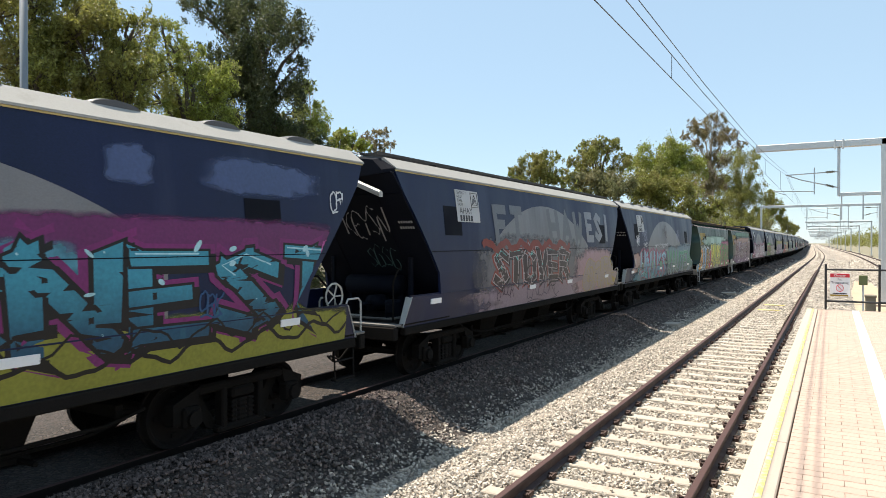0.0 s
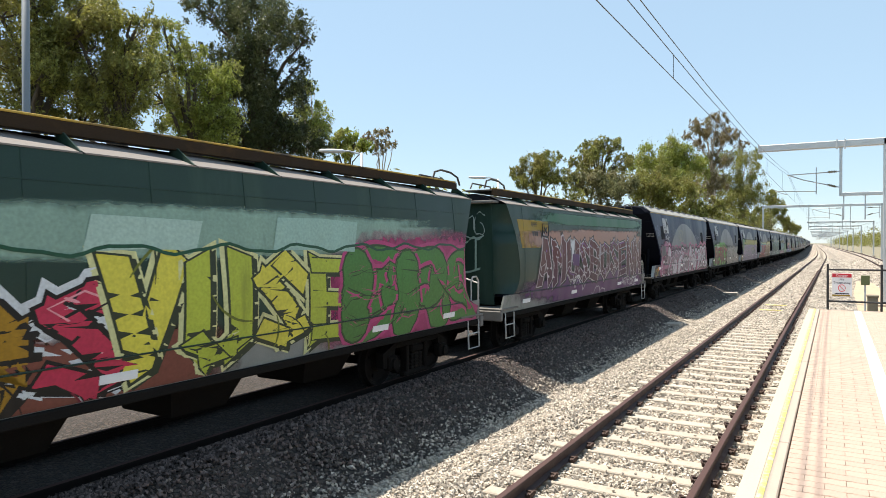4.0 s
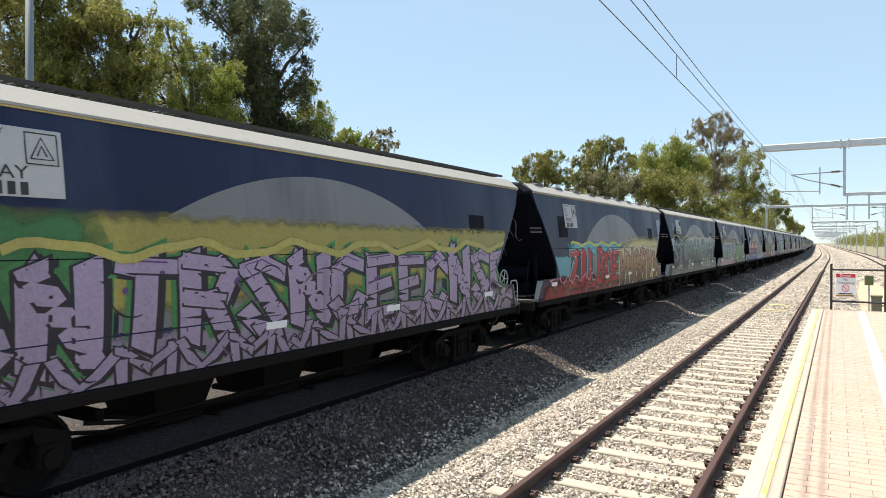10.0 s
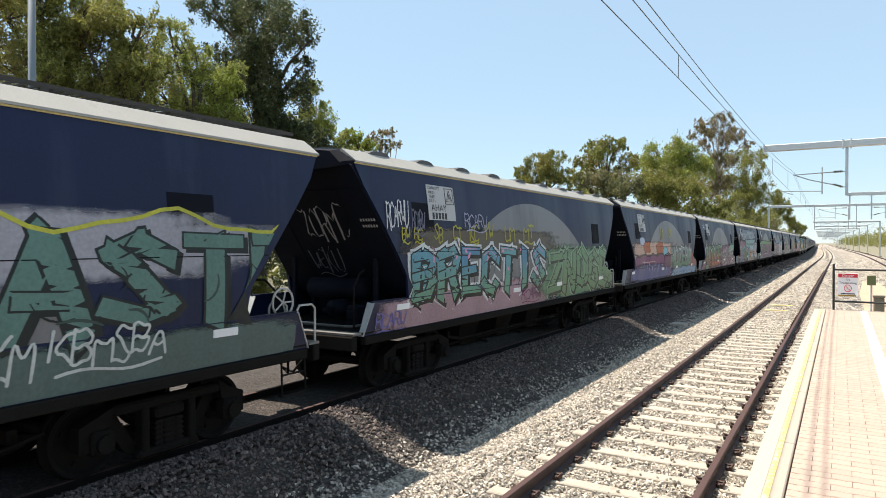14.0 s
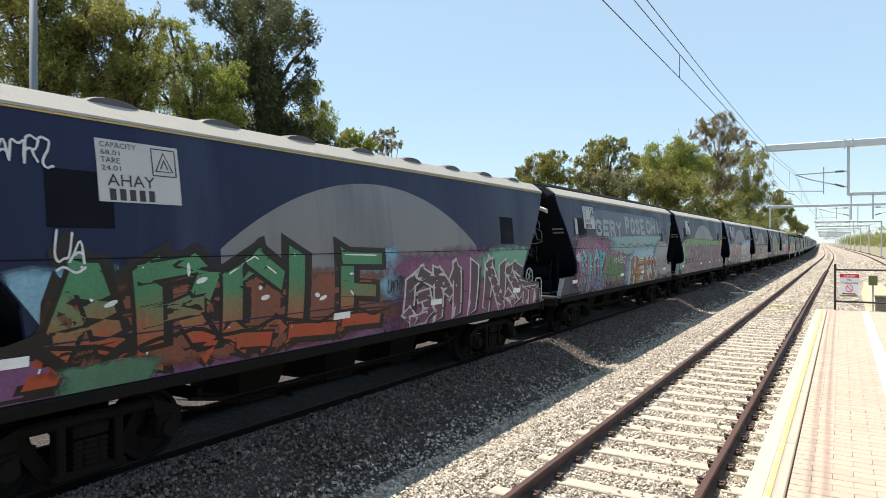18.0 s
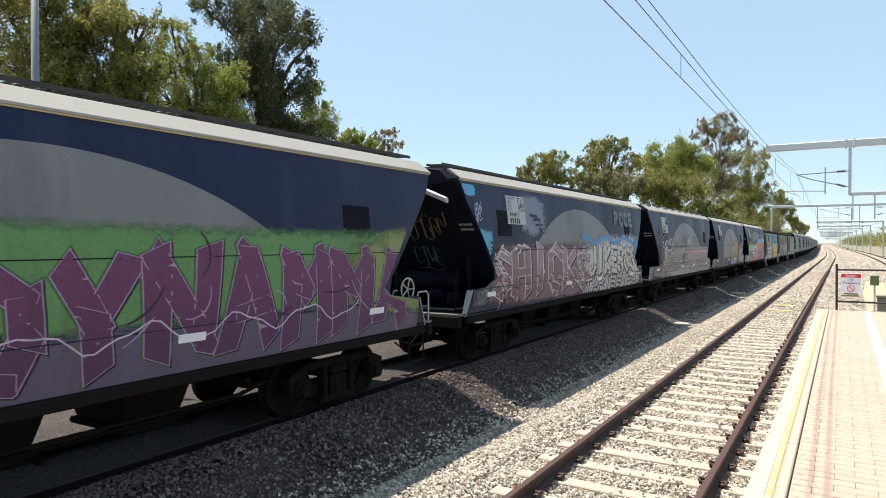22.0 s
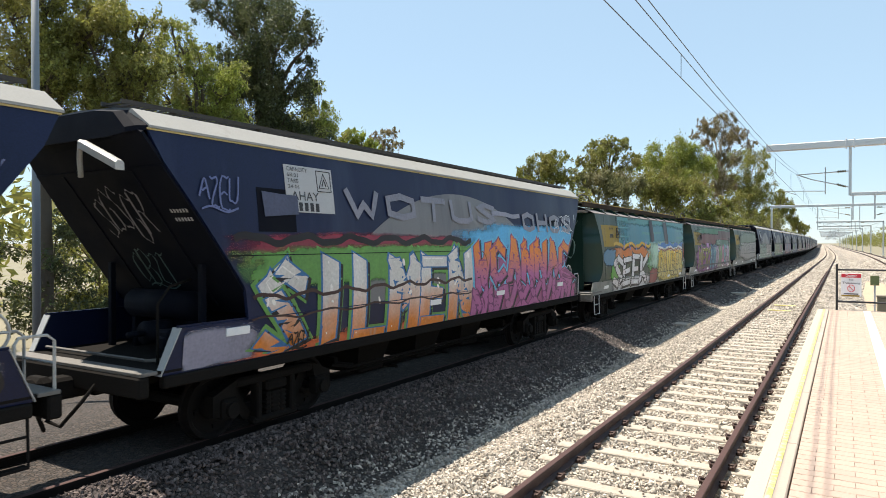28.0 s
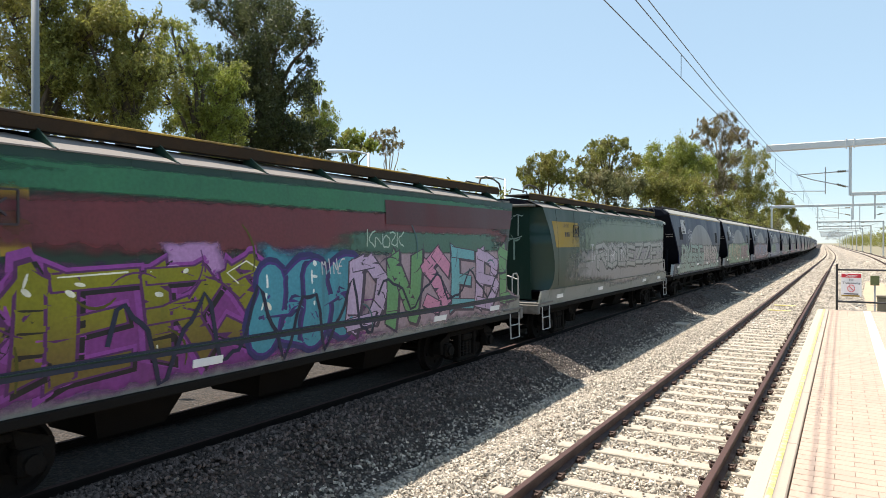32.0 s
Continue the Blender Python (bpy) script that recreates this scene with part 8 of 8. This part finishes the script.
wave(16, 2.62, 14.94, 1.34, 0.03, 3, 0.025, (50, 46, 46), seed=2)
patch(16, 1.83, 2.42, 2.74, 3.29, (14, 15, 22), 0.0, 0)
patch(16, 1.77, 2.59, 1.75, 2.35, (14, 15, 20), 0.0, 0)
wave(16, 4.9, 6.0, 2.14, 0.05, 1.5, 0.09, (40, 96, 62), seed=4)
wave(16, 6.05, 7.0, 1.92, 0.10, 1.5, 0.14, (38, 88, 60), seed=5)
wave(16, 3.0, 7.6, 2.16, 0.06, 3, 0.05, (176, 140, 148), seed=6)
scribble(16, 7.38, 2.38, 1.07, 0.38, (190, 190, 195), 5, 0.03, 1)
scribble(16, 1.36, 2.62, 0.47, 0.21, (110, 40, 60), 5, 0.03, 1)
scribble(16, 2.17, 1.14, 0.80, 0.46, (150, 140, 140), 7, 0.03, 1)

# wagon 18 of the train
cloud(17, 7.01, 10.48, 1.11, 1.92, (75, 130, 160), seed=1)
cloud(17, 10.09, 11.62, 1.11, 2.34, (156, 50, 30), seed=2)
cloud(17, 10.72, 13.83, 1.15, 2.30, (128, 126, 130), seed=3)
cloud(17, 7.41, 9.20, 1.69, 2.49, (90, 140, 95), seed=4)
letters(17, 'KAST', 7.01, 10.42, 1.51, 2.62, (48, 108, 70), line=(200, 150, 40), halo=(156, 50, 30), rim=0.06, wild=1.3, shine=(170, 190, 180))
scribble(17, 10.84, 1.45, 0.55, 0.83, (30, 30, 32), 6, 0.05, 0)
scribble(17, 11.32, 1.38, 0.62, 0.88, (205, 205, 205), 6, 0.05, 1)
scribble(17, 11.86, 1.31, 0.70, 0.93, (30, 30, 32), 6, 0.05, 2)
scribble(17, 12.46, 1.22, 0.80, 0.99, (205, 205, 205), 6, 0.05, 3)
scribble(17, 13.05, 1.14, 0.90, 1.05, (30, 30, 32), 6, 0.05, 4)
scribble(17, 12.19, 2.30, 1.18, 0.35, (150, 140, 60), 5, 0.04, 1)
scribble(17, 12.95, 2.42, 0.70, 0.22, (190, 190, 195), 4, 0.03, 1)
patch(17, 12.75, 13.26, 2.83, 3.19, (110, 112, 124), 0.0, 0)
letters(17, '20', 10.46, 10.69, 1.58, 1.75, (190, 190, 195), line=None, fat=0.0)
cloud(17, 11.11, 11.70, 2.13, 2.45, (150, 100, 140), seed=6)
scribble(17, 13.48, 3.04, 0.85, 0.31, (90, 95, 125), 4, 0.03, 1)
scribble(17, 10.91, 1.26, 0.87, 0.30, (160, 60, 40), 5, 0.06, 1)

# wagon 19 of the train
cloud(18, 1.49, 7.91, 2.24, 2.70, (128, 42, 62), seed=1)
cloud(18, 1.58, 7.91, 1.98, 2.53, (92, 140, 72), seed=2)
cloud(18, 7.67, 14.44, 2.18, 2.97, (75, 160, 205), seed=3)
cloud(18, 7.67, 14.44, 0.60, 2.31, (150, 82, 126), seed=4)
cloud(18, 1.49, 7.91, 0.46, 1.22, (190, 90, 50), seed=5)
cloud(18, 0.48, 1.85, 1.08, 1.54, (130, 128, 145), seed=6)
wave(18, 1.49, 7.67, 2.62, 0.05, 6, 0.1, (22, 16, 22), seed=0)
letters(18, 'SILMEN', 1.85, 7.72, 0.95, 2.38, (196, 192, 188), line=(46, 100, 150), halo=(92, 140, 72), fade=(200, 116, 44), rim=0.05, wild=1.0, shine=(220, 215, 210), style='sharp')
wave(18, 1.78, 7.67, 1.86, 0.04, 7, 0.05, (60, 40, 40), seed=0)
wave(18, 1.78, 7.67, 1.58, 0.03, 5, 0.03, (60, 40, 40), seed=0)
letters(18, 'WCAN', 7.72, 14.06, 1.65, 2.64, (210, 120, 50), line=(130, 60, 110), halo=(90, 170, 205), fade=(165, 90, 140), wild=1.5)
letters(18, 'MWVX', 7.72, 13.52, 0.86, 1.65, (165, 92, 142), line=(110, 50, 100), wild=1.5)
letters(18, 'WOTUS', 3.63, 8.95, 2.95, 3.42, (150, 150, 166), line=None, wild=0.3, fat=0.03)
letters(18, 'OHGS', 10.20, 13.60, 2.83, 3.31, (150, 150, 166), line=None, wild=0.3, fat=0.03)
wave(18, 8.68, 10.13, 3.20, 0.02, 1, 0.1, (130, 130, 145), seed=0)
patch(18, 2.00, 2.67, 2.94, 3.23, (70, 74, 96), 0.0, 0)
scribble(18, 1.00, 3.03, 0.67, 0.39, (90, 100, 140), 4, 0.03, 1)
scribble(18, 2.45, 1.13, 0.44, 0.23, (16, 15, 18), 4, 0.03, 1)
scribble(18, 12.26, 2.87, 2.19, 0.73, (190, 190, 195), 5, 0.03, 1)

# wagon 20 of the train
cloud(19, 3.75, 13.8, 2.50, 3.6, (66, 128, 128), seed=1)
cloud(19, 3.75, 13.8, 2.40, 3.26, (56, 118, 135), seed=2)
patch(19, 2.97, 4.3, 2.2, 3.46, (60, 122, 126), 0, 1)
patch(19, 12.0, 13.7, 2.2, 3.46, (62, 124, 128), 0, 1)
cloud(19, 2.16, 3.06, 1.23, 2.21, (70, 140, 50), seed=3)
cloud(19, 2.36, 7.24, 2.02, 2.47, (190, 104, 40), seed=4)
cloud(19, 1.28, 2.56, 1.84, 2.35, (60, 110, 140), seed=5)
cloud(19, 2.29, 7.08, 0.78, 1.40, (180, 180, 185), seed=6)
cloud(19, 6.9, 8.4, 1.5, 2.2, (78, 140, 58), seed=17)
cloud(19, 7.3, 8.5, 0.96, 1.6, (120, 50, 56), seed=7)
cloud(19, 7.08, 15.66, 1.52, 2.57, (150, 185, 170), seed=8)
wave(19, 2.36, 7.24, 2.50, 0.06, 3, 0.1, (190, 150, 30), seed=0)
wave(19, 2.36, 7.24, 2.40, 0.06, 3, 0.06, (16, 15, 18), seed=0)
letters(19, 'SEEK', 2.32, 6.79, 1.04, 2.17, (200, 198, 202), line=(12, 12, 13), rim=0.06, fat=0.06, wild=1.0, style='sharp')
wave(19, 8.45, 13.3, 2.38, 0.05, 4, 0.34, (40, 100, 165), seed=3)
wave(19, 8.45, 13.25, 2.30, 0.05, 2.5, 0.2, (195, 198, 202), seed=1)
cloud(19, 8.5, 13.2, 0.97, 2.30, (196, 176, 96), 0.05, 22)
letters(19, 'DAIBER', 8.6, 13.1, 1.14, 2.28, ((204, 168, 44), (196, 152, 36), (206, 178, 84)), line=(26, 34, 26), fade=(200, 188, 130), wild=1.0, rim=0.03, style='sharp', shine=(214, 206, 170))
wave(19, 8.5, 13.2, 2.28, 0.05, 2.5, 0.045, (120, 30, 56), seed=1)
rnd = random.Random(77)
for i in range(17):                                      # black drips run down from the outlines
    u, top = 8.7 + i * 0.26 + rnd.uniform(-0.07, 0.07), rnd.uniform(1.8, 2.2)
    stroke(19, [(u + 0.015 * math.sin(j * 1.3 + i), top - (top - rnd.uniform(1.0, 1.12)) * j / 6) for j in range(7)], 0.035, (30, 26, 24))
patch(19, 13.1, 13.75, 1.75, 2.55, (40, 30, 34))
patch(19, 13.3, 13.7, 1.7, 2.3, (170, 30, 44))
scribble(19, 5.27, 1.81, 0.27, 0.20, (16, 15, 18), 3, 0.09, 0)
scribble(19, 5.39, 1.88, 0.28, 0.20, (16, 15, 18), 3, 0.09, 1)
scribble(19, 3.38, 0.99, 0.19, 0.17, (16, 15, 18), 3, 0.09, 2)
scribble(19, 4.70, 0.92, 0.24, 0.19, (16, 15, 18), 3, 0.09, 3)
patch(19, 7.3, 7.85, 2.62, 3.44, (44, 40, 52), -0.1, 0)
patch(19, 9.7, 10.35, 2.50, 3.44, (44, 40, 52), -0.15, 2)
wave(19, 3.43, 3.58, 2.51, 0.12, 0.5, 0.08, (110, 110, 170), seed=375)
wave(19, 4.14, 4.32, 2.50, 0.12, 0.5, 0.08, (110, 110, 170), seed=455)
wave(19, 4.92, 5.13, 2.49, 0.12, 0.5, 0.08, (110, 110, 170), seed=530)
wave(19, 6.32, 6.58, 2.48, 0.12, 0.5, 0.08, (110, 110, 170), seed=640)

# wagon 21 of the train
cloud(20, 2.32, 13.81, 2.45, 3.08, (92, 42, 50), seed=1)
cloud(20, 2.05, 8.75, 1.00, 2.34, (112, 48, 118), seed=2)
cloud(20, 7.98, 14.38, 1.05, 2.48, (150, 130, 142), seed=3)
cloud(20, 6.18, 7.98, 1.17, 2.50, (48, 120, 140), seed=4)
cloud(20, 2.32, 13.81, 3.08, 3.39, (40, 98, 70), seed=5)
cloud(20, 7.98, 13.27, 2.38, 2.76, (60, 96, 84), seed=6)
cloud(20, 4.75, 5.55, 2.15, 2.57, (160, 120, 170), seed=7)
letters(20, 'MERS', 2.47, 6.53, 1.23, 2.34, (116, 116, 24), line=(78, 34, 88), halo=(128, 60, 140), fade=(100, 84, 40), rim=0.05, wild=1.6, shine=(205, 205, 190))
letters(20, 'K', 6.22, 8.11, 1.17, 2.35, (56, 130, 150), line=(60, 40, 110), halo=(40, 40, 90), shine=(200, 215, 215))
letters(20, 'DNSEB', 7.98, 14.23, 1.21, 2.43, ((170, 150, 180), (90, 140, 96), (180, 120, 150), (90, 150, 160)), line=(60, 52, 70), wild=1.7, rim=0.04)
wave(20, 4.09, 8.75, 1.50, 0.42, 5, 0.06, (24, 34, 58), seed=0)
wave(20, 8.75, 14.38, 1.72, 0.25, 4, 0.05, (24, 34, 58), seed=0)
wave(20, 2.63, 14.38, 1.34, 0.01, 1, 0.1, (28, 40, 62), seed=0)
letters(20, 'MINE', 7.36, 7.87, 2.11, 2.34, (190, 190, 195), line=None, fat=0.0, wild=0.8)
patch(20, 9.03, 14.38, 2.88, 3.28, (70, 30, 36), 0.0, 0)
scribble(20, 8.48, 2.49, 1.15, 0.25, (150, 170, 160), 5, 0.03, 1)

# wagon 22 of the train
cloud(21, 2.88, 16.71, 1.84, 3.30, (96, 110, 98), seed=1)
cloud(21, 3.51, 16.71, 1.30, 2.57, (130, 128, 130), seed=2)
scribble(21, 3.94, 1.95, 3.65, 0.62, (190, 190, 195), 7, 0.03, 1)
scribble(21, 8.21, 1.83, 6.38, 0.75, (90, 70, 110), 7, 0.03, 1)
letters(21, 'RODEZ', 4.40, 15.61, 1.75, 2.57, (140, 140, 140), line=(70, 80, 80), wild=1.5)

# tags on the dark sloping ends
for k in (1, 2, 5, 6, 7, 8, 9, 10, 11, 12, 13, 14, 15, 16, 17, 18):
    rnd = random.Random(k * 5)
    end_tag(k, rnd.uniform(-0.5, -0.1), 0.12, 1.0, 0.34, rnd.choice(((120, 120, 128), (95, 98, 110), (140, 140, 145), (110, 90, 60))), 6, 0.035, 1)
    end_tag(k, rnd.uniform(-0.9, 0.2), 0.55, 0.7, 0.28, rnd.choice(((80, 82, 92), (110, 112, 118), (60, 90, 90))), 4, 0.03, 2)

for k in (3, 4, 19, 20, 21):
    end_tag(k, -0.1, 0.08, 0.9, 0.22, (150, 165, 160), 3, 0.03, 3)
    end_tag(k, -0.75, 0.30, 1.45, 0.32, (135, 160, 152), 4, 0.05, 4)

# wagons far down the train: quieter pieces in worn tones
TONES = ((150, 120, 125), (120, 140, 135), (150, 140, 120), (110, 115, 140), (160, 150, 150), (130, 100, 110), (100, 130, 110))
for k in range(22, N_WAGONS):
    rnd = random.Random(k)
    a, b = rnd.choice(TONES), rnd.choice(TONES)
    cloud(k, 1.2, 13.2, 1.15, rnd.uniform(2.1, 2.6), a, seed=1)
    if k < 34:
        letters(k, "".join(rnd.choice("AEKMNRSBUX") for _ in range(5)), 2.0, 7.4, 1.4, 2.5, b, wild=1.5)
        letters(k, "".join(rnd.choice("AEKMNRSBUX") for _ in range(4)), 7.8, 12.0, 1.4, 2.4, rnd.choice(TONES), wild=1.5)
        scribble(k, 3.6, 2.7, 1.2, 0.5, (170, 170, 180), 5)


# ---- what moves ----
def run(t):
    """Metres that the train has run at t seconds: it slows a little."""
    return 10.181 * t - 1.383 * t * t / 32 + 0.371 * t ** 3 / 1000


# what sets the nearer wagons apart
PIECES = ("turquoise graffiti letters over a yellow base",
          "grey block letters and rust-brown graffiti",
          "pale blue and green graffiti",
          "multicoloured graffiti and yellow roof walkway",
          "maroon wave graffiti and yellow roof walkway",
          "white bubble letters on pink",
          "dark red and grey graffiti",
          "lilac graffiti on a yellow-green field",
          "bright red and tan graffiti",
          "sea-green graffiti under a yellow line",
          "blue and green graffiti on pink",
          "orange bands and pale green letters",
          "green and orange graffiti letters",
          "grey block words and orange graffiti",
          "mauve graffiti on a green band",
          "white black-outlined graffiti",
          "pale sketchy tags",
          "green letters outlined in orange",
          "white, orange and pink graffiti",
          "white and yellow letters on teal",
          "purple and olive graffiti",
          "worn grey graffiti")
for k, look_of in enumerate(PIECES):
    tagged(wagons[k], ("old green" if k in GREEN_ONES else "dark blue") + " hopper wagon with " + look_of, "wagon", group="freight train wagons")


def motions():
    times = [i for i in range(0, 33)]
    for wg, s0 in zip(wagons, starts):
        rows = []
        for t in times:
            d = s0 - run(t)
            x, y, a = course(d)
            p = beside(d, FREIGHT_X)
            rows.append((t, pose(p[0], p[1], 0, 0, 0, math.degrees(a))))
        walk(wg, rows)
        if s0 - run(32) > 40:
            continue
        # wheels turn while the wagon is near
        for bogie in [b for b in wg.children if b.name.startswith("bogie")]:
            for ax in [a for a in bogie.children if a.name.startswith("wheelset")]:
                y = ax.location.y
                near = [t / 15 for t in range(0, 481) if -14 < s0 - run(t / 15) < 34]
                if len(near) < 2:
                    continue
                turn = lambda t: math.degrees(run(t) / 0.42)
                rows = [(t, pose(0, y, 0.42, turn(t), 0, 0)) for t in near]
                if near[0] > 0:
                    rows.insert(0, (0, rows[0][1]))
                if near[-1] < 32:
                    rows.append((32, rows[-1][1]))
                walk(ax, rows)


motions()
